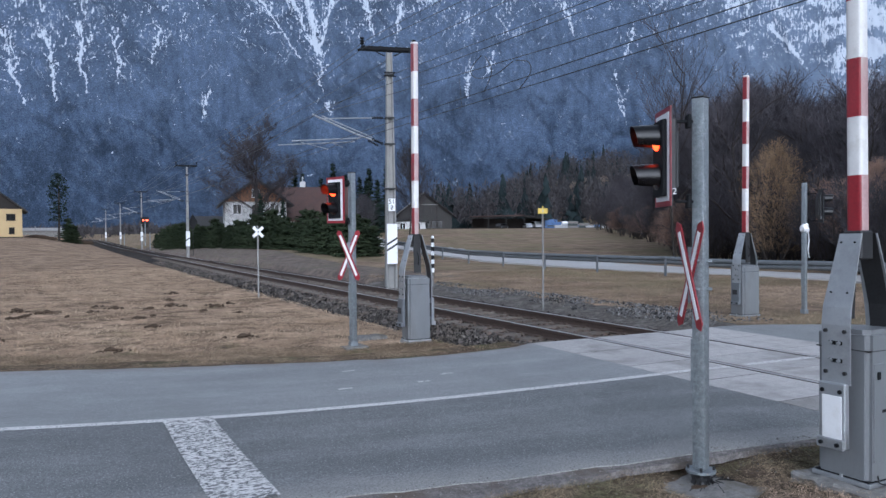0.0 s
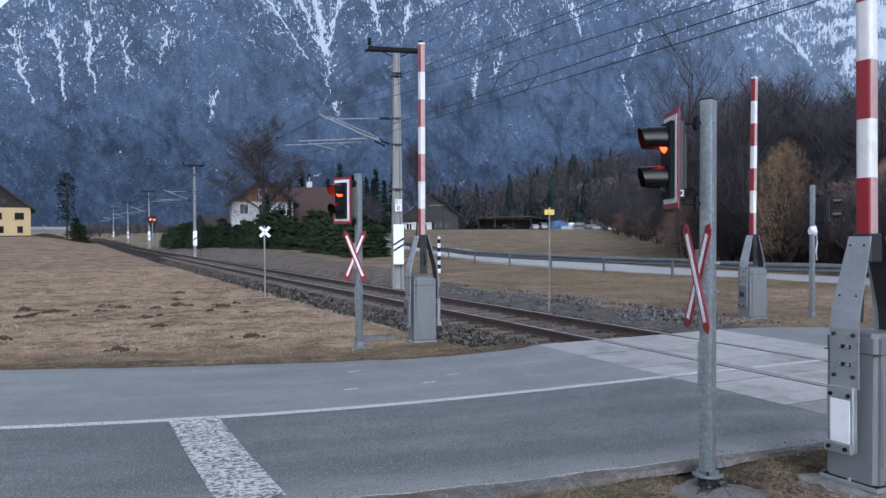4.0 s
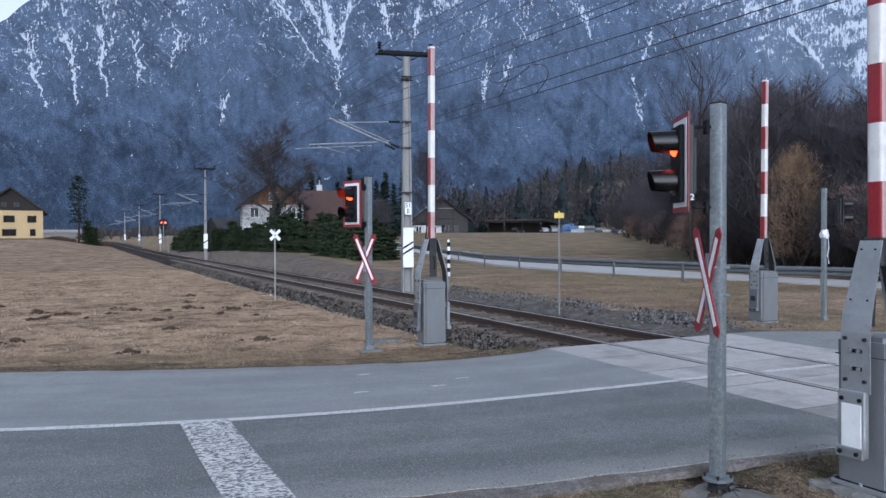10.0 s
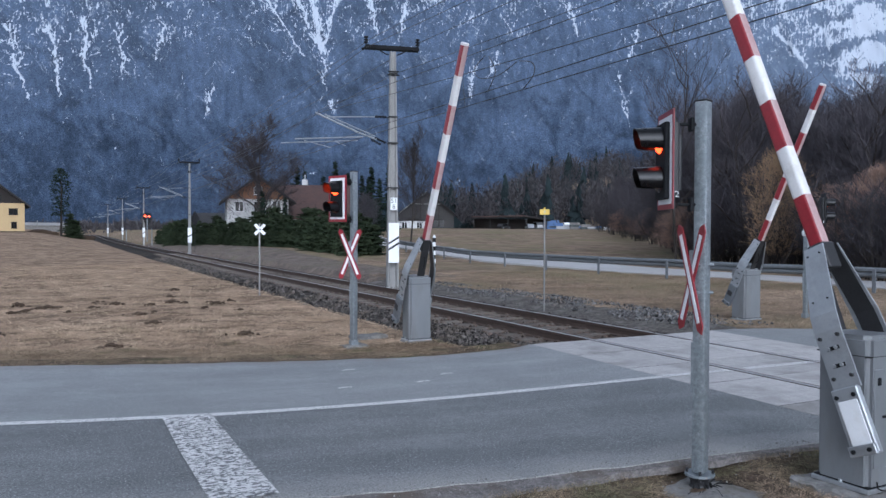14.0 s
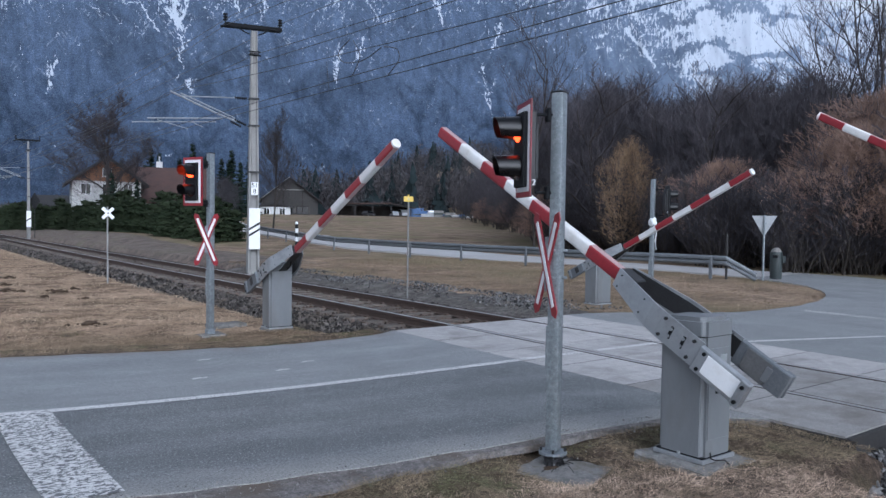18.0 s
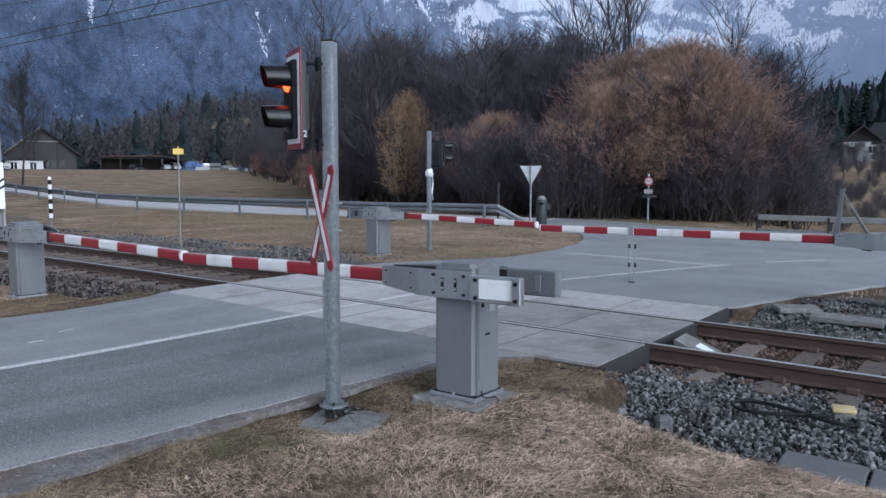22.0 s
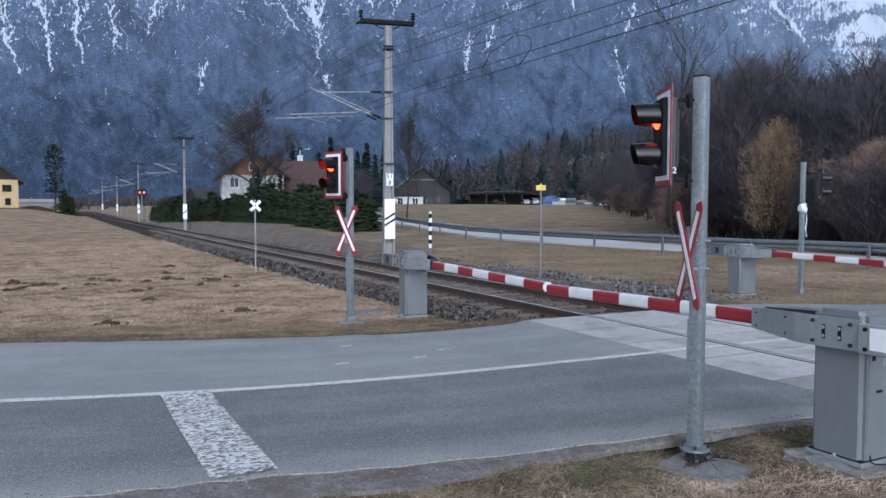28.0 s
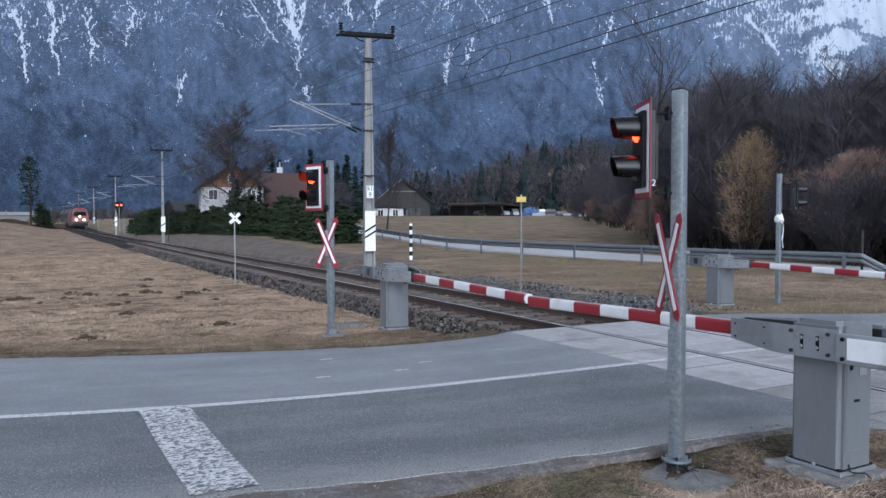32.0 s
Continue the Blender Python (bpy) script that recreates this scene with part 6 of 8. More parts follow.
def round_sign():
    th = tagged(empty("prohibition_sign", pose(19.0, 10.98, -0.03, 0, 0, 108)), "round red-bordered road sign with small plates on a post", "sign")
    part("post", btube([(0, 0, -0.1), (0, 0, 1.35)], 0.035, 10), M_GALV, th)
    part("disc", btube([(0, 0.04, 1.52), (0, 0.05, 1.52)], 0.17, 24), M_SIGN_R, th, "faded red sign border")
    part("disc_white", btube([(0, 0.052, 1.52), (0, 0.056, 1.52)], 0.118, 24), M_SIGN_F, th, "faded sign centre")
    part("lettering", bbox((0, 0.058, 1.52), (0.15, 0.003, 0.022)), M_TROUGH, th, "plain grey bar of lettering")
    part("small_plate", bbox((0, 0.045, 1.14), (0.30, 0.012, 0.15), 0.003), M_SIGN_F, th, "pale additional plate")
    for z in (1.17, 1.11):
        part("lettering", bbox((0, 0.053, z), (0.24, 0.003, 0.022)), M_TROUGH, th, "plain grey bar of lettering")
    part("lower_plate", bbox((-0.05, 0.045, 0.96), (0.52, 0.012, 0.10), 0.003), M_GREYDARK, th, "dark lower plate")
    part("top_lamp", btube([(0, 0.03, 1.70), (0, 0.03, 1.80)], [0.05, 0.02], 8), M_ALU, th)


def litter_bin():
    th = tagged(empty("litter_bin", pose(14.9, 13.2, -0.03)), "dark grey litter bin with a pale domed lid", "bin")
    part("body", btube([(0, 0, 0.02), (0, 0, 0.06), (0, 0, 0.84), (0, 0, 0.9)], [0.16, 0.18, 0.19, 0.18], 18), M_GREEN, th, smooth=True)
    part("lid", btube([(0, 0, 0.9), (0, 0, 0.98), (0, 0, 1.03)], [0.165, 0.13, 0.06], 18), M_CONC, th, "pale domed lid", smooth=True)
    part("opening", bbox((-0.18, -0.08, 0.76), (0.06, 0.18, 0.10), 0.01), M_BLACK, th)
    part("ash_box", bbox((0.10, -0.19, 0.66), (0.16, 0.10, 0.22), 0.02), M_GREEN, th)


def leaning_post():
    th = tagged(empty("delineator_post", pose(13.52, 14.1, -0.05)), "weathered brown stake beside the crash barrier end", "post")
    part("stake", bbox((0, 0, 0.72), (0.07, 0.05, 1.5), 0.006), M_TIMBER_G, th)


whistle_post()
yellow_marker()
banded_post()
give_way()
round_sign()
litter_bin()
leaning_post()


def far_signal():
    th = tagged(empty("railway_signal", pose(4.45, 120, 0.25)), "distant railway signal with two red lights", "signal")
    part("post", btube([(0, 0, 0), (0, 0, 3.9)], 0.07, 8), M_GALV, th)
    part("board", bbox((0, 0, 3.7), (1.15, 0.12, 1.0), 0.1), M_BLACK, th, "black signal board")
    for x in (-0.28, 0.28):
        part("light", btube([(x, -0.06, 3.75), (x, -0.09, 3.75)], 0.12, 12), M_FARLAMP, th, "glowing red light")
    tagged(part("lineside_sign", bprism([(0, 2.2), (0.5, 3.0), (0, 3.8), (-0.5, 3.0)], 0, 0.05, "y"), M_BLACK, th), "")


far_signal()
sg = tagged(empty("diamond_board", pose(3.5, 73.5, 0.2)), "dark diamond-shaped board beside a mast", "sign")
part("board", bprism([(0, 2.0), (0.42, 2.75), (0, 3.5), (-0.42, 2.75)], 0, 0.05, "y"), M_BLACK, sg)
part("post", btube([(0, 0.03, -0.4), (0, 0.03, 3.0)], 0.025, 8), M_GREYDARK, sg)
for x, y in ((3.6, 150), (4.4, 160), (2.2, 100)):
    ob = tagged(empty("lineside_post", pose(x + 0.6, y, 0.3)), "small distant lineside post with a plate", "post", "lineside posts")
    part("post", btube([(0, 0, -0.3), (0, 0, 1.9)], 0.05, 6), M_GALV, ob)
    part("plate", bbox((0, -0.06, 1.9), (0.40, 0.03, 0.22), 0.01), M_GREYDARK, ob)


# ---- crash barrier of the main road ----
def crash_barrier():
    th = tagged(empty("crash_barrier"), "galvanised crash barrier with posts along the main road", "guardrail", kind="structure")
    prof = [(0.0, 0.44), (-0.045, 0.49), (-0.045, 0.54), (0.02, 0.585), (-0.045, 0.63), (-0.045, 0.69), (0.0, 0.74)]
    ys = list(np.arange(16.2, 100, 2.0))
    v, f, n = [], [], len(prof)
    line = [(13.85, 13.2, -0.52), (13.40, 14.0, gz1(13.4, 14.0) + 0.02)] + [(float(guard_x(y)), y, gz1(guard_x(y), y) + 0.02) for y in ys]
    for x, y, z in line:
        v += [(x + a - 0.05, y, z + b) for a, b in prof]
    for i in range(len(line) - 1):
        for k in range(n - 1):
            a = i * n + k
            f.append((a, a + n, a + n + 1, a + 1))
    beam = raw("beam", v, f, M_GUARD, th, "galvanised W-shaped beam")
    sol = beam.modifiers.new("thickness", "SOLIDIFY")
    sol.thickness = 0.006
    me = bbox((0, 0, 0.3), (0.055, 0.10, 0.85), 0.004)
    p0 = None
    for y in np.arange(14.4, 98, 4.0):
        x = float(guard_x(y)) - 0.16
        if p0 is None:
            p0 = part("guard_post", me, M_GUARD, th)
        else:
            q = p0.copy()
            scene.collection.objects.link(q)
        (p0 if y < 14.5 else q).matrix_basis = pose(x, float(y), gz1(x, y) + 0.0)


crash_barrier()

# ---- trackside odds and ends, south side ----
for i in range(4):
    plinth("trough_cover", (-2.98 - 0.02 * i, 1.02 - 0.56 * i, -0.285), (0.42, 0.54, 0.06), 2, "grey concrete cable trough cover along the ballast", M_TROUGH, 0.012)
for i in range(3):
    plinth("trough_cover", (1.86 - 0.03 * i, 1.62 - 0.85 * i, -0.055), (0.34, 0.82, 0.08), -3, "pale concrete cover slab beside the ballast", None, 0.015)
plinth("cover_slab", (2.12, 2.26, -0.02), (0.34, 0.52, 0.07), 30, "pale chipped concrete slab at the road corner", None, 0.015)
plinth("stone_block", (-2.72, 2.22, -0.27), (0.14, 0.13, 0.15), 30, "small concrete block at the ballast edge", M_TROUGH, 0.015)
plinth("foundation_slab", (3.2, 20.6, -0.12), (1.3, 0.9, 0.10), 8, "pale concrete slab in the grass by the banded post")
plinth("foundation_slab", (3.4, 13.2, -0.10), (1.0, 1.3, 0.10), 12, "weathered flat concrete slab beside the ballast")


def deflector():
    th = tagged(empty("deflector_plate", pose(float(track_x(2.75)), 2.70, -0.02, 0, 0, 2)), "pale sloping steel deflector plate between the rails", "deflector")
    bm = bprism([(0.16, 0.02), (0.16, 0.008), (-0.24, -0.16), (-0.24, -0.145)], -0.42, 0.0, "x")
    part("plate", bm, M_CONC, th, "grey dusty sloping plate")
    for x in (-0.418, -0.008):
        part("plate_cheek", bprism([(0.16, 0.024), (0.16, -0.16), (-0.24, -0.20), (-0.24, -0.140)], x - 0.006, x + 0.006, "x"), M_TROUGH, th, "side cheek of the plate")
    part("notice", bprism([(-0.02, -0.050), (-0.02, -0.054), (-0.17, -0.116), (-0.17, -0.112)], -0.27, -0.10, "x"), M_WHITE, th, "faded pale notice")


def axle_counter():
    th = tagged(empty("junction_box", pose(-2.02, 1.05, -0.185, 0, 0, 15)), "small yellow-lidded box with black cable on the ballast", "junction box")
    part("body", bbox((0, 0, 0.035), (0.12, 0.15, 0.07), 0.012), M_CONC, th, "pale grey body")
    bm = bbox((0, 0, 0.085), (0.13, 0.17, 0.04), 0.014, seg=2)
    part("lid", bm, M_FADED, th, "faded yellow lid", smooth=True)
    pts = [(-0.05, 0.08, 0.03), (-0.16, 0.2, 0.06), (-0.22, 0.42, 0.06), (-0.25, 0.62, 0.06), (-0.18, 0.78, 0.06), (-0.05, 0.80, 0.07), (0.02, 0.66, 0.07), (-0.08, 0.42, 0.07), (-0.28, 0.14, 0.06), (-0.30, -0.02, 0.05), (-0.2, -0.08, 0.04), (-0.06, -0.05, 0.03)]
    fine = []
    p = [Vector(q) for q in pts]
    p = [p[0]] + p + [p[-1]]
    for i in range(1, len(p) - 2):
        for k in range(6):
            t = k / 6
            fine.append(0.5 * (2 * p[i] + (p[i + 1] - p[i - 1]) * t + (2 * p[i - 1] - 5 * p[i] + 4 * p[i + 1] - p[i + 2]) * t * t + (3 * p[i] - p[i - 1] - 3 * p[i + 1] + p[i + 2]) * t ** 3))
    part("cable", btube(fine, 0.016, 8), M_RUBBER, th, "looped black cable", smooth=True)


deflector()
axle_counter()

# upright stay and tension rod on the long boom
stay = part("stay_post", bprism([(0.77, 0.05), (0.84, 0.05), (0.765, 0.66), (0.725, 0.66)], -0.022, 0.022, "y"), M_GUARD, arm_d, "grey upright stay of the long boom")
part("stay_cap", bbox((0.744, 0, 0.67), (0.065, 0.05, 0.03), 0.005), M_GUARD, stay)
part("tension_rod", btube([(0.72, 0, 0.62), (0.62, 0, 0.42)], 0.010, 6), M_GUARD, stay, "thin tension rod")
part("tension_sleeve", btube([(0.62, 0, 0.42), (0.40, 0, 0.06)], 0.022, 8), M_TROUGH, stay, "thicker rod sleeve")
# timber railing beyond the road
th = tagged(empty("timber_fence"), "weathered grey timber railing beyond the road", "fence", kind="structure")
for i in range(7):
    a = Vector((17.3 - 0.10 * i, 6.6 - 2.1 * i, -0.40))
    part("fence_post", bbox(a + Vector((0, 0, 0.36)), (0.13, 0.13, 0.95), 0.01), M_TIMBER_G, th)
    part("fence_rail", bbox(a + Vector((-0.02, -1.05, 0.78)), (0.22, 2.08, 0.17), 0.01), M_TIMBER_P, th, "thick weathered top rail")
    part("fence_rail", bbox(a + Vector((-0.05, -1.05, 0.36)), (0.06, 2.1, 0.12), 0.01), M_TIMBER_P, th)


# ---- trees ----
def tubes(segs, n):
    """Open tapered tubes for (start, end, radius, radius) rows, all in one mesh."""
    a, b = np.array([s[0] for s in segs]), np.array([s[1] for s in segs])
    r0, r1 = np.array([s[2] for s in segs]), np.array([s[3] for s in segs])
    d = b - a
    d /= np.linalg.norm(d, axis=1, keepdims=True) + 1e-9
    ref = np.where(np.abs(d[:, 2:3]) > 0.9, np.array([[1.0, 0, 0]]), np.array([[0, 0, 1.0]]))
    u = np.cross(d, ref)
    u /= np.linalg.norm(u, axis=1, keepdims=True) + 1e-9
    w = np.cross(d, u)
    rings = []
    for c, r in ((a, r0), (b, r1)):
        for k in range(n):
            t = 2 * math.pi * k / n
            rings.append(c + (u * math.cos(t) + w * math.sin(t)) * r[:, None])
    v = np.stack(rings, 1)
    m = len(segs)
    f = np.array([(k, (k + 1) % n, n + (k + 1) % n, n + k) for k in range(n)])
    f = (f[None] + (2 * n) * np.arange(m)[:, None, None]).reshape(-1, 4)
    return v.reshape(-1, 3), f


def grow_tree(seed, height, spread, levels, stems=1, up=0.55, trunk_r=0.16, kids=(5, 8), start=0.25, bend=0.18, twig_r=0.012):
    r = random.Random(seed)
    thick, thin = [], []

    def branch(p, d, length, rad, level):
        n = 4 if level < 2 else 3
        pts, dirs = [p], []
        for i in range(n):
            d = (d + Vector((r.gauss(0, bend), r.gauss(0, bend), r.gauss(0, bend * 0.7) + (0.10 * up if level else 0.02)))).normalized()
            q = pts[-1] + d * (length / n)
            ra, rb = rad * (1 - 0.72 * i / n), rad * (1 - 0.72 * (i + 1) / n)
            (thick if level <= 1 else thin).append((tuple(pts[-1]), tuple(q), max(ra, twig_r * 0.6), max(rb, twig_r * 0.5)))
            pts.append(q)
            dirs.append(d.copy())
        if level >= levels:
            return
        k = r.randint(*kids)
        if level == 0:
            k = int(k * 1.6)
        for j in range(k):
            u = start + (1 - start) * (j + r.random()) / k if level == 0 else 0.15 + 0.85 * (j + r.random()) / k
            i = min(n - 1, int(u * n))
            base = pts[i].lerp(pts[i + 1], u * n - i)
            a = r.uniform(0, 2 * math.pi)
            side = Vector((math.cos(a), math.sin(a), r.uniform(-0.1, 0.6) * up + 0.15))
            nd = (dirs[i] * 0.55 + side * spread).normalized()
            l = length * (0.62 - 0.28 * u if level == 0 else 0.58 - 0.18 * u) * r.uniform(0.75, 1.2)
            branch(base, nd, l, max(rad * (0.5 - 0.2 * u), twig_r), level + 1)
    for s in range(stems):
        a = 2 * math.pi * s / stems + r.uniform(-0.3, 0.3)
        lean = 0 if stems == 1 else r.uniform(0.15, 0.55)
        p = Vector((0, 0, -0.2)) if stems == 1 else Vector((math.cos(a) * 0.3, math.sin(a) * 0.3, -0.2))
        branch(p, Vector((math.cos(a) * lean, math.sin(a) * lean, 1)).normalized(), height * (1 if stems == 1 else r.uniform(0.62, 0.95)), trunk_r, 0)
    return thick, thin


def shell_twigs(seed, n, rx, z0, z1, length, r, inner=0.55, up=0.8):
    """Fine twigs that fill the outer part of an egg-shaped crown and point out and up."""
    g = random.Random(seed)
    out = []
    for i in range(n):
        a, h = g.uniform(0, 2 * math.pi), g.random() ** 0.75
        z = z0 + (z1 - z0) * h
        lump = noise.noise(Vector((2.3 * math.cos(a), 2.3 * math.sin(a), 3.4 * h + seed))) + 0.6 * noise.noise(Vector((6 * math.cos(a), 6 * math.sin(a), 8 * h + seed)))
        prof = math.sin(math.pi * min(1, 0.16 + 0.84 * h)) ** 0.55 * (0.92 + 0.62 * lump)
        z += (z1 - z0) * 0.16 * lump * h
        w = rx * prof * (inner + (1 - inner) * math.sqrt(g.random()))
        p = Vector((w * math.cos(a), w * math.sin(a), z))
        d = Vector((math.cos(a) * (0.35 + 0.5 * (1 - h)) + g.gauss(0, 0.35), math.sin(a) * (0.35 + 0.5 * (1 - h)) + g.gauss(0, 0.35), up + g.gauss(0, 0.3))).normalized()
        q = p + d * length * g.uniform(0.4, 1.2)
        k = p.lerp(q, 0.5)
        out.append((tuple(p), tuple(q), r, r * 0.4))
        s = (d + Vector((g.gauss(0, 0.5), g.gauss(0, 0.5), g.gauss(0, 0.4)))).normalized()
        out.append((tuple(k), tuple(k + s * length * 0.5), r * 0.8, r * 0.3))
    return out


def bare_tree(name, seed, twig, label, category="tree", group="", shell=None, inside=None, **k):
    thick, thin = grow_tree(seed, **k)
    if inside:
        v, f = tubes(thin, 3)
        thick_thin, thin = thin, []
    if shell:
        thin = thin + shell_twigs(seed, *shell)
    th = tagged(empty(name), label, category, group)
    v, f = tubes(thick, 5)
    raw("trunk", v, f, M_BARK, th, "grey-brown trunk and limbs")
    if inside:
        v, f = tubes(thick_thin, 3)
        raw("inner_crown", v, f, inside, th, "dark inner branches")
    v, f = tubes(thin, 3)
    raw("crown", v, f, twig, th, "fine twigs")
    return th


def conifer(name, seed, height, width, label, rows=17, needles=13, group="", base=0.06, category="tree", taper=0.8):
    r = random.Random(seed)
    th = tagged(empty(name), label, category, group)
    v, f = tubes([((0, 0, -0.3), (0, 0, height * 0.5), 0.02 * height, 0.012 * height), ((0, 0, height * 0.5), (0, 0, height), 0.012 * height, 0.01)], 6)
    raw("trunk", v, f, M_BARK, th, "dark trunk")
    V, F = [], []
    for i in range(rows):
        u = base + (1 - base) * i / rows
        L = width * (1 - u) ** taper * r.uniform(0.75, 1.15) + 0.12
        k = max(5, int(11 * (1 - 0.5 * u)))
        for j in range(k):
            a = 2 * math.pi * (j + r.random()) / k
            ca, sa = math.cos(a), math.sin(a)
            ll = L * r.uniform(0.7, 1.15)
            z0 = u * height + r.uniform(-0.5, 0.5) * height / rows
            for q in range(needles):
                t = (q + 0.6) / needles
                droop = -0.35 * ll * t + 0.22 * ll * t * t
                c = Vector((ca * ll * t, sa * ll * t, z0 + droop))
                s = (0.13 + 0.30 * (1 - t)) * min(1.2, 0.35 * width + 0.3) * r.uniform(0.7, 1.3)
                side = Vector((-sa, ca, r.uniform(-0.5, 0.5))) * s * r.choice((-1, 1))
                fw = Vector((ca, sa, -0.35)) * s * 0.9
                n = len(V)
                V += [c - fw * 0.4, c + side + fw * 0.3 + Vector((0, 0, -0.5 * s)), c + fw, c - side * 0.8 + fw * 0.2 + Vector((0, 0, -0.5 * s))]
                F += [(n, n + 1, n + 2), (n, n + 2, n + 3)]
    raw("crown", V, F, M_HEDGE if category == "hedge" else M_NEEDLE, th, "dark green needles")
    return th


def place(proto, x, y, s=1.0, rz=None, r=random.Random(5), sink=0.05, label=""):
    o = copy_thing(proto, pose(x, y, gz1(x, y) - sink, 0, 0, r.uniform(0, 360) if rz is None else rz))
    o.scale = (s, s, s * r.uniform(0.92, 1.08))
    if label:
        o["label"] = label
    return o


def polar(az, d):
    return -8.7 + d * math.sin(radians(az)), d * math.cos(radians(az))


def first(proto, x, y, s=1.0, rz=0):
    proto.matrix_basis = pose(x, y, gz1(x, y) - 0.05, 0, 0, rz)
    proto.scale = (s, s, s)
    return proto


R = random.Random(21)
T_DARK = bare_tree("bare_tree", 3, M_TWIG, "bare dark deciduous tree at the wood's edge", group="wood edge trees", height=9, spread=0.66, levels=3, kids=(8, 10), trunk_r=0.15, start=0.12, twig_r=0.014, shell=(2400, 2.5, 2.0, 8.8, 1.0, 0.010, 0.2, 1.0))
first(T_DARK, *polar(49, 46))
T_TALL = bare_tree("bare_tree", 8, M_TWIG, "tall slender bare tree above the bushes", group="wood edge trees", height=14, spread=0.42, levels=3, kids=(6, 8), trunk_r=0.12, start=0.3, up=0.9, twig_r=0.010)
first(T_TALL, *polar(66, 44))
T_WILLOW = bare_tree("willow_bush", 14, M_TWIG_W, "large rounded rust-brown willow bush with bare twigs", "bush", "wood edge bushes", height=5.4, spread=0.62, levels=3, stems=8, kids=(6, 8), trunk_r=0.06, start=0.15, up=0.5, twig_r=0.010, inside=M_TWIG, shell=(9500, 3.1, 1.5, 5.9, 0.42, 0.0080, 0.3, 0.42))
first(T_WILLOW, *polar(69, 33))
T_SCRUB = bare_tree("scrub_bush", 19, M_TWIG, "dense dark leafless scrub beside the road", "bush", "wood edge bushes", height=3.6, spread=0.8, levels=2, stems=8, kids=(7, 9), trunk_r=0.035, start=0.1, up=0.8, twig_r=0.009)
first(T_SCRUB, *polar(62, 31))
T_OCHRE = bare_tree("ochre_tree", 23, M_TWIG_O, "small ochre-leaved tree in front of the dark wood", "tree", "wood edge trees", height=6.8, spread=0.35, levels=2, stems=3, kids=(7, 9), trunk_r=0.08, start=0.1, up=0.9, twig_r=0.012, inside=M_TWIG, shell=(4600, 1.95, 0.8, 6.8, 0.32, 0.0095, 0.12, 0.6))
first(T_OCHRE, *polar(50.8, 41), 0.85)
# the wood's edge, from the far meadow round to the road
for az, d, s in ((44.5, 58, 0.9), (45.8, 52, 1.05), (47.2, 60, 1.1), (48.3, 50, 0.9), (50.3, 52, 1.1), (52.5, 55, 1.02), (53.6, 44, 0.88), (54.6, 50, 0.88), (55.8, 43, 0.88), (57, 48, 0.88), (58, 40, 0.88), (59, 45, 0.88), (60.2, 39, 0.88), (61.2, 44, 0.88), (62.5, 40, 0.88), (64, 46, 0.88), (73, 48, 0.88), (76, 46, 0.88), (45.2, 66, 1), (46.6, 70, 1.1), (48.8, 64, 1.15), (49.6, 70, 1.2), (51.4, 62, 1.2), (52.2, 68, 1.02), (53.2, 60, 1.02), (54.2, 64, 1.02), (55.2, 58, 1.02), (56.2, 62, 1.02), (57.6, 56, 1.02), (58.6, 58, 1.02), (59.8, 52, 1.02), (61.8, 54, 1.02), (63, 50, 0.88), (56.6, 46, 0.88), (54.9, 47, 0.88)):
    place(T_DARK, *polar(az, d), s, r=R)
for az, d, s in ((44.2, 47, 0.78), (64.8, 41, 0.82), (67.3, 42, 0.85), (74.2, 40, 0.62)):
    place(T_TALL, *polar(az, d), s, r=R)
for az, d, s in ((66.2, 32.5, 0.95), (71.6, 32, 1.0), (73.8, 33, 0.85), (67.6, 35.5, 1.15), (70.4, 36, 1.15), (64.6, 36, 0.8), (57.2, 37.5, 0.75), (44.9, 49, 0.6)):
    place(T_WILLOW, *polar(az, d), s, r=R)
for i in range(64):
    az = 45.5 + 33 * (i + R.random()) / 64
    d = float(np.interp(az, [45, 52, 57, 60, 66, 70, 75, 79], [47, 41, 33.5, 31.5, 30.6, 30.2, 31, 33])) + R.uniform(0, 5)
    place(T_SCRUB, *polar(az, d), R.uniform(0.75, 1.2), r=R)
for i in range(56):
    az = 74.5 + 14 * (i + R.random()) / 56
    place(T_SCRUB, *polar(az, R.uniform(33, 75)), R.uniform(0.4, 0.8) * (0.6 if az > 79.5 else 1.0), r=R)
for i in range(34):
    d = R.uniform(62, 125)
    place(T_SCRUB, *polar(78.0 + 9 * (i + R.random()) / 34, d), R.uniform(0.30, 0.60) * d / 80, r=R)
# bushes along the far meadow's end
for i in range(26):
    u = (i + R.random()) / 26
    d = 150 - 92 * u ** 0.8 + R.uniform(-3, 6)
    az = 38.6 + 6.0 * u + R.uniform(-0.2, 1.2)
    place((T_SCRUB, T_WILLOW if i % 8 in (1, 5) else T_DARK, T_DARK, T_SCRUB)[i % 4], *polar(az, d), (R.uniform(1.2, 1.9), R.uniform(0.6, 0.8), R.uniform(0.65, 0.95), R.uniform(1.0, 1.6))[i % 4], r=R)
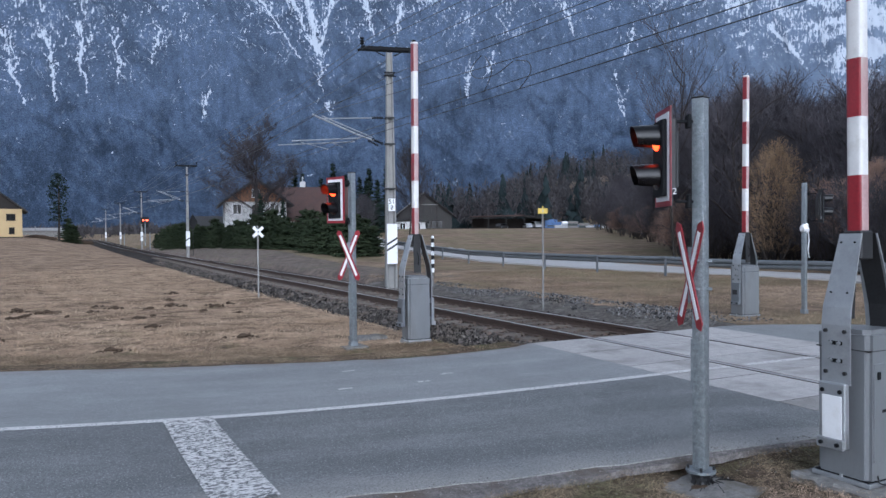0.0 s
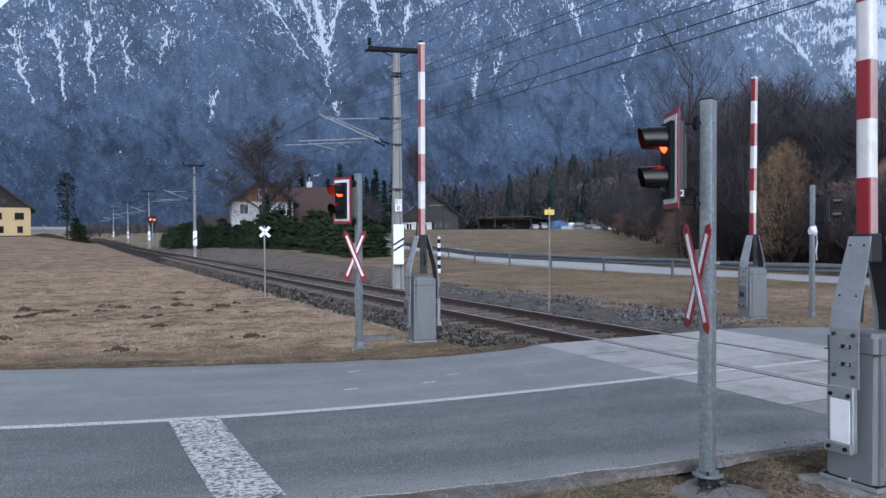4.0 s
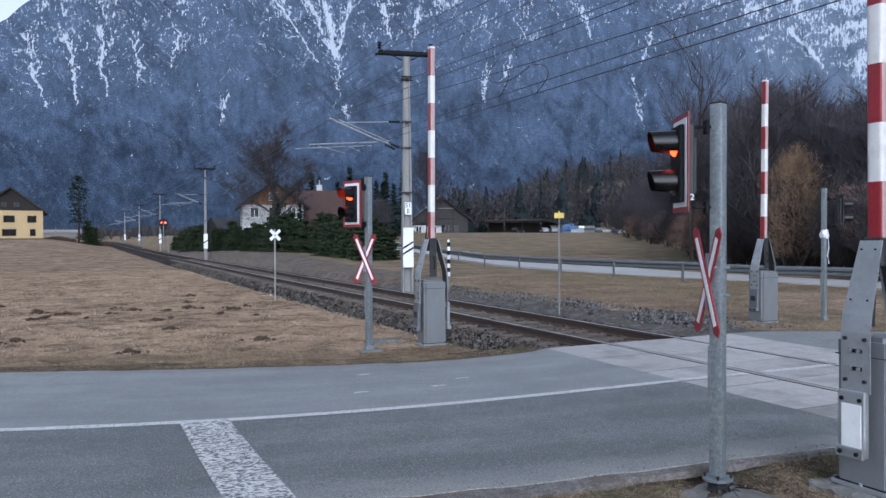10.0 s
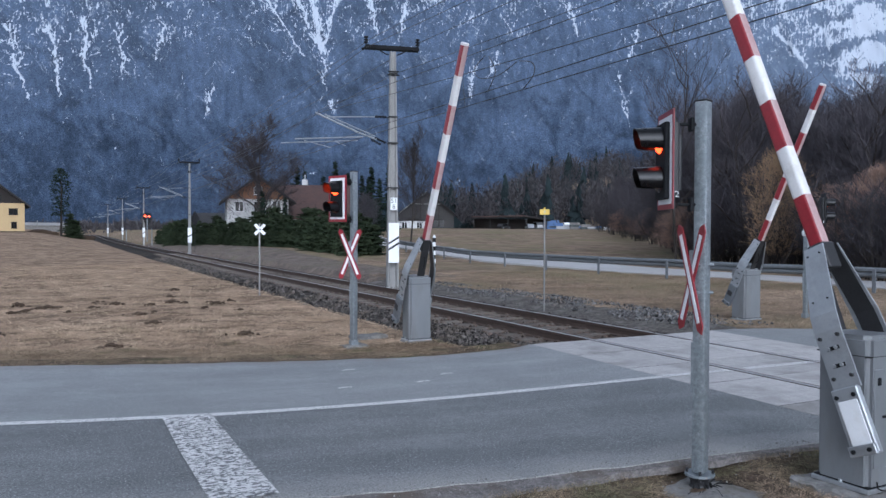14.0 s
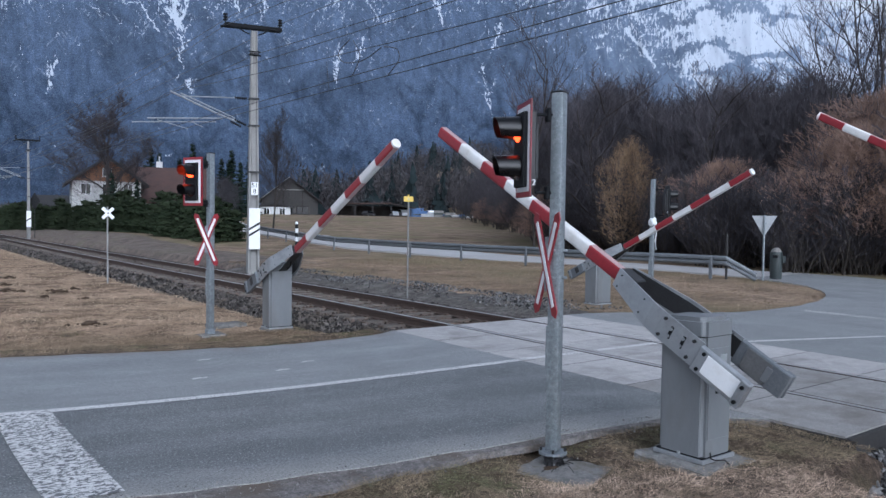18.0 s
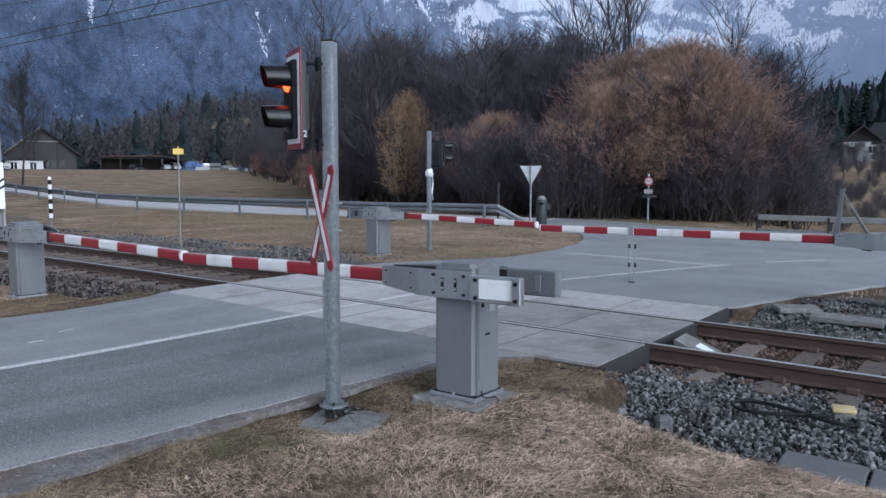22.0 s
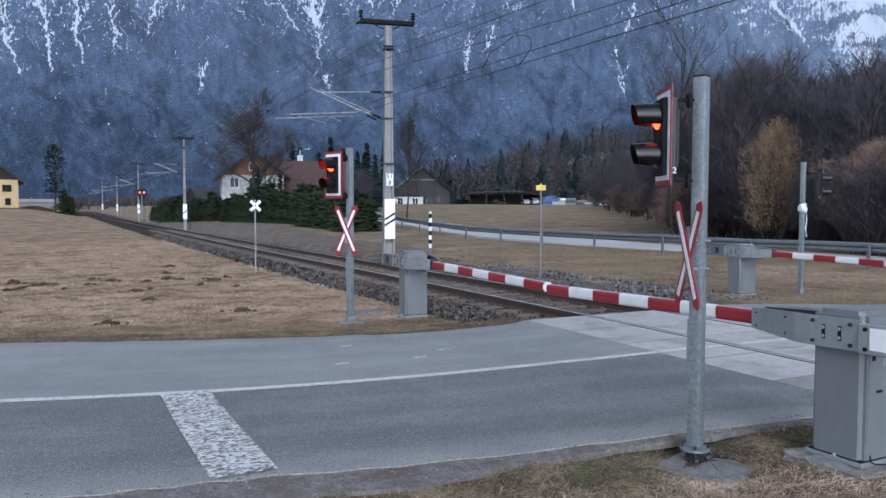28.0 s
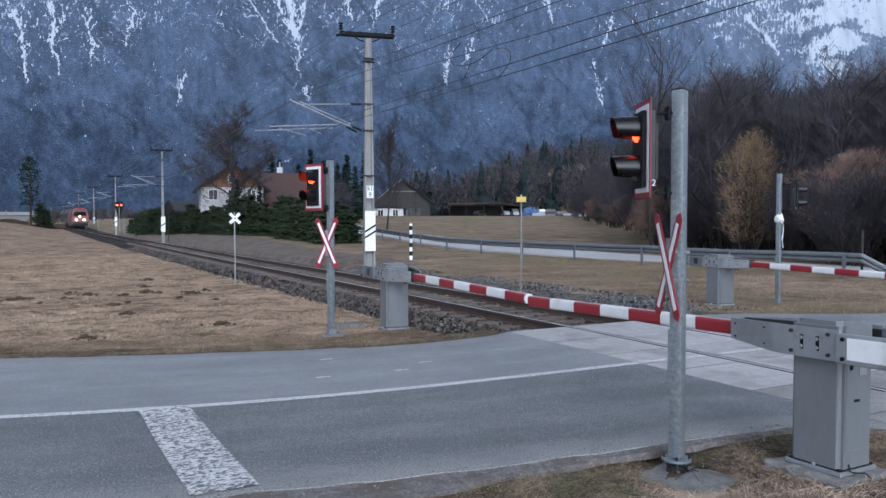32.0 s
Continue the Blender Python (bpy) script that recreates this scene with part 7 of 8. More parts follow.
# garden trees by the white house and the farm
T_GARDEN = bare_tree("garden_tree", 31, M_TWIG_D, "broad bare garden tree in front of the white house", height=9.5, spread=0.8, levels=4, kids=(6, 8), trunk_r=0.24, start=0.2, twig_r=0.017, up=0.6, shell=(3000, 4.0, 1.9, 10.0, 0.8, 0.009, 0.25, 0.6))
first(T_GARDEN, 11.7, 84, 1.12)
slender = place(T_GARDEN, *polar(24.9, 86), 1.0, r=R, label="slender bare tree on the meadow beside the main road")
slender.scale = (0.5, 0.5, 1.02)
place(T_DARK, 27, 90, 0.55, r=R, label="small bare tree beside the main road")
# conifers
T_SPRUCE = conifer("spruce", 41, 13, 3.2, "dark green spruce tree", group="spruces")
first(T_SPRUCE, *polar(16.2, 128), 0.68)
T_HEDGE = conifer("hedge_spruce", 43, 2.9, 1.25, "dark green bushy conifer in the garden hedge", taper=0.42, rows=12, needles=10, group="hedge conifers", base=0.02, category="hedge")
first(T_HEDGE, 8.9, 47)
for i in range(74):
    u = (i + R.random() * 0.7) / 74
    y = 47 + 66 * u
    x = float(np.interp(y, [47, 70, 105, 115], [8.9, 7.1, 5.0, 4.6])) + R.uniform(-0.3, 1.8)
    place(T_HEDGE, x, y, R.uniform(0.6, 1.12), r=R)
for x, y, s in ((10.6, 62, 1.35), (12.6, 66, 1.2), (10.4, 55, 1.0), (9.0, 66, 1.25), (10.2, 72, 1.4), (12.0, 52, 1.0), (13, 58, 1.1), (11.6, 57, 1.15), (14.2, 62, 1.0)):
    place(T_HEDGE, x, y, s, r=R, label="bushy dark green conifer in the garden")
for az, d, s in ((79.6, 172, 1.0), (80.4, 168, 1.15), (81.2, 176, 1.05), (82.0, 170, 1.2), (83.2, 174, 1.1), (84.2, 168, 1.2)):
    place(T_SPRUCE, *polar(az, d), s, r=R)
place(T_HEDGE, -4.9, 152, 1.55, r=R, label="round dark conifer beside the pine")
place(T_HEDGE, -3.9, 153, 1.25, r=R, label="round dark conifer beside the pine")
for az, d, s in ((14.1, 76, 0.42), (15.7, 73, 0.38), (17.1, 132, 0.80), (18.0, 126, 0.66), (21.3, 120, 0.72), (22.0, 124, 0.84), (22.6, 118, 0.70), (23.3, 126, 0.80)):
    place(T_SPRUCE, *polar(az, d), s, r=R, label="dark spruce behind the garden")
for az, d, s in ((79.8, 95, 0.45), (80.9, 105, 0.42), (81.8, 112, 0.46), (82.9, 108, 0.42), (83.8, 100, 0.40), (78.8, 80, 0.5), (85.0, 96, 0.42)):
    place(T_DARK, *polar(az, d), s, r=R, label="small bare tree in front of the hillside houses")
for x, y, s in ((30, 130, 0.85), (34, 128, 0.8), (38, 133, 0.9), (24, 125, 0.8), (43, 140, 0.9), (48, 142, 0.85)):
    place(T_SPRUCE, x, y, s, r=R)
T_PINE = tagged(empty("pine", pose(-6.4, 150, gz1(-6.4, 150))), "tall sparse pine beside the yellow house", "tree")
v, f = tubes([((0, 0, -0.3), (0.1, 0, 7), 0.22, 0.16), ((0.1, 0, 7), (0, 0, 11.5), 0.16, 0.04)], 6)
raw("trunk", v, f, M_BARK, T_PINE)
V, F = [], []
rr = random.Random(4)
for i in range(1000):
    u = rr.random()
    z = 3.5 + 8.3 * u
    w = float(np.interp(u, [0, 0.3, 0.6, 0.85, 1], [1.7, 1.4, 1.9, 1.5, 0.4])) * math.sqrt(rr.random())
    a = rr.uniform(0, 2 * math.pi)
    if u < 0.5 and rr.random() < 0.35:
        continue
    c = Vector((w * math.cos(a), w * math.sin(a), z))
    for k in range(2):
        n = len(V)
        d1, d2 = Vector((rr.gauss(0, 1), rr.gauss(0, 1), rr.gauss(0, 0.6))) * 0.22, Vector((rr.gauss(0, 1), rr.gauss(0, 1), rr.gauss(0, 0.6))) * 0.22
        V += [c, c + d1, c + d2]
        F.append((n, n + 1, n + 2))
raw("crown", V, F, M_NEEDLE, T_PINE, "sparse needle clumps")


# wooded hills: one joined mass of far trees
def woodland():
    g = np.random.default_rng(77)
    r = random.Random(77)
    V, F, V2, F2 = [], [], [], []
    for i in range(4200):
        az = g.uniform(26.5, 92)
        d = g.uniform(215, 470) if i > 900 else g.uniform(150, 240)
        if d < 180 and az < 44:
            continue
        x, y = polar(az, d)
        z = gz1(x, y) - 0.5
        h = g.uniform(8, 15) * (1.25 if g.random() < 0.1 else 1) * g.uniform(0.7, 1.1)
        if g.random() < float(np.interp(az, [26, 34, 40, 50, 78, 84], [0.26, 0.18, 0.12, 0.08, 0.3, 0.9])):
            k = 7
            for ring in range(8):
                u = ring / 8
                w = (1 - u) * h * 0.17 + 0.2
                n = len(V)
                top = (x, y, z + h * min(1, u + 0.30))
                V.append(top)
                for q in range(k):
                    a = 2 * math.pi * q / k + ring
                    ww = w * r.uniform(0.45, 1.45)
                    V.append((x + ww * math.cos(a), y + ww * math.sin(a), z + h * (u + 0.03 + r.uniform(-0.09, 0.04))))
                F += [(n, n + 1 + q, n + 1 + (q + 1) % k) for q in range(k)]
        else:
            for q in range(64):
                a = r.uniform(0, 2 * math.pi)
                u = r.random() ** 0.8
                w = h * 0.30 * math.sin(math.pi * (0.12 + 0.80 * u)) ** 0.7 * math.sqrt(r.random())
                b = Vector((x + w * math.cos(a), y + w * math.sin(a), z + h * (0.18 + 0.72 * u)))
                tip = b + Vector((math.cos(a) * 0.5 + r.gauss(0, 0.4), math.sin(a) * 0.5 + r.gauss(0, 0.4), 0.7 + r.gauss(0, 0.35))) * h * r.uniform(0.06, 0.15)
                k = Vector((-math.sin(a), math.cos(a), r.gauss(0, 0.3))) * r.uniform(0.08, 0.26)
                n = len(V2)
                V2 += [b - k, b + k, tip]
                F2.append((n, n + 1, n + 2))
    for i in range(1500):
        x, y = polar(g.uniform(-14, 27), g.uniform(330, 620))
        if abs(x - float(track_x(min(y, 1090)))) < 14:
            continue
        z, h = gz1(x, y) - 0.5, g.uniform(3, 8)
        for q in range(16):
            a, w = r.uniform(0, 2 * math.pi), h * 0.4 * math.sqrt(r.random())
            b = Vector((x + w * math.cos(a), y + w * math.sin(a), z + h * r.uniform(0, 0.5)))
            tip = b + Vector((r.gauss(0, 0.15) * h, r.gauss(0, 0.15) * h, h * r.uniform(0.2, 0.5)))
            side = Vector((r.gauss(0, 1), r.gauss(0, 1), 0)).normalized() * h * r.uniform(0.03, 0.09)
            n = len(V2)
            V2 += [b - side, b + side, tip]
            F2.append((n, n + 1, n + 2))
    tagged(raw("far_conifers", V, F, M_NEEDLE_F), "dark conifer wood on the hillside", "wood", kind="stuff")
    tagged(raw("far_bare_wood", V2, F2, M_TWIG_F), "brown leafless wood on the hillside", "wood", kind="stuff")


woodland()


# ---- houses ----
def house(name, m, w, d, eave, ridge, wall, upper, roof, label, over=0.7, windows=(), chimney=None, base=None):
    """Gable house: gable ends face -y and +y."""
    th = tagged(empty(name, m), label, "house")
    part("wall", bprism([(-w / 2, -1), (w / 2, -1), (w / 2, eave), (-w / 2, eave)], -d / 2, d / 2, "y"), wall, th)
    part("gable", bprism([(-w / 2, eave + 0.003), (w / 2, eave + 0.003), (0, ridge)], -d / 2 - 0.02, d / 2 + 0.02, "y"), upper, th, "timber-clad gable")
    sl = (ridge - eave) / (w / 2)
    for s in (-1, 1):
        x1 = s * (w / 2 + over)
        o = [(0, ridge), (x1, eave - sl * over), (x1, eave - sl * over + 0.28), (0, ridge + 0.30)]
        part("roof", bprism(o, -d / 2 - over, d / 2 + over, "y"), roof, th, "pitched tiled roof side")
    for x, z, ww, hh in windows:
        wd = part("window", bbox((x, -d / 2 - 0.03, z), (ww, 0.10, hh), 0.01), M_GLASS, th, "dark window")
        for a, b, c, e in ((x, z + hh / 2, ww + 0.16, 0.09), (x, z - hh / 2, ww + 0.16, 0.09), (x - ww / 2, z, 0.08, hh), (x + ww / 2, z, 0.08, hh), (x, z, 0.05, hh)):
            part("frame", bbox((a, -d / 2 - 0.06, b), (c, 0.10, e)), M_TIMBER if wall is not M_PLASTER_W else M_WHITE, wd)
    if chimney:
        part("chimney", bbox((chimney[0], chimney[1], ridge + 0.2), (0.7, 0.7, 1.7), 0.03), M_PLASTER_W, th, "white chimney")
        part("chimney_pipe", btube([(chimney[0], chimney[1], ridge + 1.0), (chimney[0], chimney[1], ridge + 1.7)], 0.1, 8), M_ALU, th)
    if base:
        part("plinth", bprism([(-w / 2 - 0.02, -1), (w / 2 + 0.02, -1), (w / 2 + 0.02, base), (-w / 2 - 0.02, base)], -d / 2 - 0.03, d / 2 + 0.03, "y"), M_TIMBER, th, "dark plinth")
    return th


house("yellow_house", pose(-16.7, 145, 1.5, 0, 0, 4), 9.2, 10, 4.7, 8.3, M_PLASTER_Y, M_TIMBER, M_ROOF_D, "yellow plastered house with dark timber gable and dark roof", 0.8,
      [(-3.4, 3.35, 1.0, 1.0), (-0.2, 3.35, 1.5, 1.0), (3.0, 3.35, 1.2, 1.0), (-0.2, 1.2, 1.9, 1.0), (3.1, 1.2, 0.7, 1.0), (-3.4, 1.2, 1.0, 1.0), (-0.9, 5.6, 0.9, 0.9), (0.9, 5.6, 0.9, 0.9)], base=0.25)
house("white_house", pose(14.8, 97, 0.8, 0, 0, -10), 7.2, 9, 4.9, 7.5, M_PLASTER_W, M_TIMBER_O, M_ROOF_D, "white plastered house with larch-clad gable behind bare trees", 0.8,
      [(-2.2, 1.6, 1.0, 1.2), (0, 1.6, 1.0, 1.2), (2.2, 1.6, 1.0, 1.2), (-2.2, 4.0, 1.0, 1.2), (0, 4.0, 1.0, 1.2), (2.2, 4.0, 1.0, 1.2), (0, 5.9, 0.9, 0.9)])
house("red_roofed_house", pose(22.3, 99, 0.8, 0, 0, 68), 9, 10, 3.2, 6.9, M_PLASTER_W, M_TIMBER, M_ROOF_R, "house with a steep rusty-red roof and a white chimney", 0.8, chimney=(0.4, 0.5))
house("low_outbuilding", pose(11.9, 110, 0.6, 0, 0, 80), 4, 3.6, 2.4, 3.5, M_PLASTER_W, M_TIMBER, M_ROOF_D, "low white outbuilding with dark roof")
house("farm_barn", pose(66, 152, 2.2, 0, 0, -28), 11.5, 14, 3.6, 7.9, M_TIMBER_G, M_TIMBER_G, M_ROOF_D, "weathered timber farm barn with dark roof", 0.9, [(-3.5, 1.3, 1.4, 1.6), (1.5, 1.2, 4.6, 2.0)])
barn = bpy.data.objects["farm_barn"]
for k in range(9):
    x = -5.2 + 1.3 * k
    top = 3.6 + 4.3 * (1 - abs(x) / 5.75) - 0.25
    part("plank", bbox((x, -7.10, 0.5 * (top - 0.4)), (0.30 if k % 2 else 0.18, 0.10, top + 0.4), 0.01), M_TIMBER_G if k % 3 else M_TIMBER, barn)
for z, half in ((0.6, 5.7), (3.55, 5.7), (5.6, 2.9)):
    part("beam", bbox((0, -7.16, z), (2 * half, 0.12, 0.22), 0.01), M_TIMBER_P if z > 5 else M_TIMBER_G, barn, "weathered grey beam")
for sx in (-1, 1):
    part("verge_board", btube([(sx * 6.6, -7.95, 2.95), (0, -7.95, 8.2)], 0.11, 5), M_TIMBER_P if sx < 0 else M_TIMBER, barn, "board along the roof edge")
house("farm_annex", pose(57.8, 142.5, 2.0, 0, 0, -26), 6.2, 4, 2.1, 2.7, M_PLASTER_W, M_TIMBER, M_ROOF_D, "low pale annex beside the barn", 0.5, [(-1.5, 1.2, 1.1, 1.3), (1.5, 1.2, 1.1, 1.3)])
house("low_outbuilding", pose(46, 149, 2.0, 0, 0, -28), 7, 5, 2.0, 2.6, M_TIMBER_O, M_TIMBER, M_ROOF_D, "low reddish shed beside the farm", 0.5)
house("hillside_house", pose(*polar(82.0, 150), 4.6, 0, 0, -84), 5.8, 8, 2.7, 5.2, M_PLASTER_W, M_TIMBER, M_ROOF_D, "white house with a dark timber gable among the trees", 0.9, [(-1.6, 1.4, 1.1, 1.2), (1.4, 1.4, 1.2, 1.2)])
house("hillside_house", pose(*polar(84.2, 148), 4.2, 0, 0, -30), 7, 9, 3.4, 6.2, M_PLASTER_W, M_TIMBER, M_ROOF_D, "white house with a long grey roof behind the bushes", 0.9, [(-2, 1.6, 1.1, 1.3), (1.5, 1.6, 1.4, 1.3)])


def open_shed():
    th = tagged(empty("open_shed", pose(85, 150, 2.1, 0, 0, -30)), "long open-fronted timber shed with flat dark roof", "shed")
    part("roof", bprism([(-7.8, 3.05), (4.5, 3.3), (10, 2.4), (10, 2.65), (4.5, 3.6), (-7.8, 3.35)], -3.5, 3.5, "y"), M_TIMBER, th, "flat dark roof edged with brown")
    part("fascia", bprism([(-7.8, 3.20), (4.5, 3.46), (4.5, 3.66), (-7.8, 3.40)], -3.60, -3.51, "y"), M_ROOF_R, th, "rusty red board along the roof edge")
    part("back_wall", bbox((0.8, 3.2, 1.3), (16.2, 0.15, 3.2)), M_TIMBER, th)
    for x in (-7.3, -3.6, 0.4, 4.5, 9):
        part("post", bbox((x, -3, 1.2), (0.22, 0.22, 3.4)), M_TIMBER_G, th)
    part("side_wall", bbox((-7.3, 0, 1.2), (0.12, 6.4, 3.2)), M_TIMBER, th)


open_shed()


def parked(name, x, y, body, label, L=4.3, H=1.5, W=1.75, rz=60):
    th = tagged(empty(name, pose(x, y, gz1(x, y), 0, 0, rz)), label, "vehicle")
    th.scale = (0.78, 0.78, 0.78)
    o = [(-L / 2, 0.35), (L / 2, 0.35), (L / 2, 0.5 * H), (L * 0.28, 0.58 * H), (L * 0.14, H), (-L * 0.32, H), (-L * 0.47, 0.6 * H), (-L / 2, 0.55 * H)]
    bm = bprism(o, -W / 2, W / 2, "y")
    bmesh.ops.bevel(bm, geom=bm.edges[:], offset=0.06, segments=2, affect="EDGES")
    part("body", bm, body, th, smooth=True)
    part("side_window", bprism([(-L * 0.4, 0.62 * H), (L * 0.24, 0.62 * H), (L * 0.12, 0.94 * H), (-L * 0.3, 0.94 * H)], -W / 2 - 0.01, W / 2 + 0.01, "y"), M_GLASS, th)
    for sx in (-0.31, 0.31):
        for sy in (-1, 1):
            w = part("wheel", btube([(sx * L, sy * (W / 2 - 0.1), 0.32), (sx * L, sy * (W / 2 + 0.02), 0.32)], 0.32, 16), M_RUBBER, th)
            part("rim", btube([(sx * L, sy * (W / 2 + 0.02), 0.32), (sx * L, sy * (W / 2 + 0.03), 0.32)], 0.19, 12), M_ALU, w)


R2 = random.Random(17)
for i in range(9):
    az = 35.6 + 0.46 * i + R2.uniform(-0.1, 0.1)
    x, y = polar(az, 164 + R2.uniform(0, 5))
    w, h = R2.uniform(1.4, 2.8), R2.uniform(0.7, 1.5)
    th = tagged(empty("crate_stack", pose(x, y, gz1(x, y), 0, 0, -35 + R2.uniform(-8, 8))), "stack of pale crates and sacks in the farm yard", "stack", "crate stacks")
    n = R2.randint(2, 3)
    for k in range(n):
        part("crate", bbox((R2.uniform(-0.1, 0.1), 0, h * (k + 0.5) / n), (w * R2.uniform(0.85, 1), 1.2, h / n * 0.96), 0.03), R2.choice((M_ALU, M_WHITE, M_CONC, M_BLUE, M_GREEN)), th)
parked("parked_car", 82, 146, M_GREYDARK, "small dark car parked under the open shed", rz=20)
parked("parked_car", 87.5, 144, M_ALU, "silver car parked by the shed", rz=70)
parked("parked_van", 91, 146, M_ALU, "silver van parked by the shed", 5.2, 2.1, 1.9, 75)
parked("parked_van", 99, 146, M_WHITE, "white delivery van beside stacked tarpaulins", 5.2, 2.0, 1.9, 65)
parked("parked_car", 103, 143, M_ALU, "grey car at the end of the yard", rz=30)
tagged(part("tarpaulin_stack", bbox((0, 0, 1.1), (3.6, 2.2, 2.2), 0.15, None, 2), M_BLUE), "stack covered by a blue tarpaulin", "stack").matrix_basis = pose(95.5, 147, gz1(95.5, 147) - 0.1, 0, 0, -30)
th = tagged(empty("field_fence"), "low dark timber fence at the meadow's end", "fence", kind="structure")
for i in range(12):
    x, y = 112 + 1.8 * i, 138 - 3.2 * i
    part("fence_post", bbox((x, y, gz1(x, y) + 0.5), (0.16, 0.16, 1.3)), M_TIMBER_G, th)
    if i < 11:
        z0, z1 = gz1(x, y), gz1(x + 1.8, y - 3.2)
        for h in (0.5, 0.95):
            part("fence_rail", btube([(x, y, z0 + h), (x + 1.8, y - 3.2, z1 + h)], 0.06, 5), M_TIMBER_G, th)
# rubble and low walls at the far end of the meadow
for x, y, s in ((-9.8, 150, 1.2), (-3.2, 158, 1.6), (-8.0, 152, 0.8)):
    bm = bmesh.new()
    bmesh.ops.create_icosphere(bm, subdivisions=3, radius=s)
    for v in bm.verts:
        v.co = Vector((v.co.x * 1.8, v.co.y, max(v.co.z, -0.2) * 0.45)) + 0.2 * noise.noise_vector(v.co * 1.5)
    tagged(part("earth_mound", bm, M_SOIL, smooth=True), "low mound of earth and gravel at the meadow's end", "mound", "mounds").location = (x, y, gz1(x, y))


shed = tagged(empty("low_building", pose(-9.4, 232, 2.0, 0, 0, 3)), "long low pale building beyond the meadow", "building")
part("wall", bbox((0, 0, 0.5), (10.6, 4, 1.6), 0.04), M_CONC, shed)
part("roof", bprism([(-2.4, 1.3), (2.4, 1.3), (0, 2.1)], -5.6, 5.6, "x"), M_MAST, shed, "pale flat-pitched roof")
for x in (-5.0, -1.5, 4.6):
    part("post", bbox((x, -2.6, 1.0), (0.18, 0.18, 3.2)), M_TIMBER_P, shed)


# ---- train ----
def locomotive():
    th = tagged(empty("locomotive"), "red electric locomotive with bright headlights", "locomotive")
    o = [(-1.48, 0.95), (1.48, 0.95), (1.48, 2.7), (1.25, 3.55), (0.7, 3.9), (-0.7, 3.9), (-1.25, 3.55), (-1.48, 2.7)]
    bm = bprism(o, 0.5, 18.5, "y")
    for v in bm.verts:
        if v.co.y < 1 and v.co.z > 2:
            v.co.y += (v.co.z - 2) * 0.45
    body = part("body", bm, M_TRAIN, th, "red locomotive body")
    part("windscreen", bprism([(-1.15, 2.45), (1.15, 2.45), (0.95, 3.2), (-0.95, 3.2)], 0.72, 1.0, "y"), M_GLASS, body, "dark windscreen")
    part("skirt", bbox((0, 9.5, 0.68), (2.7, 17.6, 0.5), 0.05), M_GREYDARK, th, "dark grey underframe")
    part("buffer_beam", bbox((0, 0.45, 1.02), (2.7, 0.25, 0.4), 0.03), M_GREYDARK, th)
    for x in (-0.88, 0.88):
        part("buffer", btube([(x, 0.4, 1.05), (x, 0.0, 1.05), (x, -0.05, 1.05)], [0.12, 0.12, 0.24], 14), M_GREYDARK, th)
        part("headlight", btube([(x * 0.78, 0.50, 1.62), (x * 0.78, 0.42, 1.62)], 0.17, 16), M_HEAD, th, "bright warm headlight")
    part("top_light", btube([(0, 0.78, 2.28), (0, 0.44, 2.28)], 0.11, 14), M_HEAD, th, "bright upper headlight")
    part("roof_gear", bbox((0, 9, 4.05), (1.6, 13, 0.3), 0.05), M_GREYDARK, th)
    for y in (4, 15):
        part("pantograph", btube([(0, y - 1, 4.1), (0, y + 0.6, 4.7), (0, y - 0.3, 5.3)], 0.04, 5), M_GREYDARK, th)
    for y in (2.2, 5.2, 13.5, 16.5):
        for x in (-0.75, 0.75):
            part("wheel", btube([(x - 0.07, y, 0.56), (x + 0.07, y, 0.56)], 0.56, 18), M_GREYDARK, th)
    return th


def coach():
    th = tagged(empty("passenger_coach"), "dark grey passenger coach behind the locomotive", "coach", "coaches")
    o = [(-1.42, 0.9), (1.42, 0.9), (1.42, 2.9), (1.2, 3.6), (0.6, 3.95), (-0.6, 3.95), (-1.2, 3.6), (-1.42, 2.9)]
    part("body", bprism(o, 0, 25.5, "y"), M_GREYDARK, th)
    for i in range(9):
        for s in (-1, 1):
            part("window", bbox((s * 1.425, 2.2 + 2.6 * i, 2.35), (0.02, 1.5, 0.9), 0.005), M_GLASS, th)
    for y in (2.5, 5, 20.5, 23):
        for x in (-0.75, 0.75):
            part("wheel", btube([(x - 0.07, y, 0.46), (x + 0.07, y, 0.46)], 0.46, 16), M_GREYDARK, th)
    return th


loco = locomotive()
coaches = [coach(), coach()]


# ---- sleepers and fastenings ----
sl = part("sleeper", bprism([(-1.28, -0.175), (1.28, -0.175), (1.28, -0.30), (-1.28, -0.30)], -0.105, 0.105, "y"), M_SLEEPER, track)
clip = part("rail_clip", bbox((0, 0, 0), (0.08, 0.11, 0.05), 0.01), M_RUST, track)
first_s, first_c = True, True
for y in list(np.arange(-6.1, 2.9, 0.6)) + list(np.arange(10.2, 70, 0.6)):
    if first_s:
        q, first_s = sl, False
    else:
        q = sl.copy()
        scene.collection.objects.link(q)
    q.matrix_basis = pose(float(track_x(y)), float(y), float(track_z(y)) + (0.013 if y < 5 else 0.032) + 0.004 * math.sin(y * 9), 0, 0, -0.9)
    if y < 24:
        for dx in (-0.86, -0.63, 0.63, 0.86):
            if first_c:
                q, first_c = clip, False
            else:
                q = clip.copy()
                scene.collection.objects.link(q)
            q.matrix_basis = pose(float(track_x(y)) + dx, float(y), -0.135)


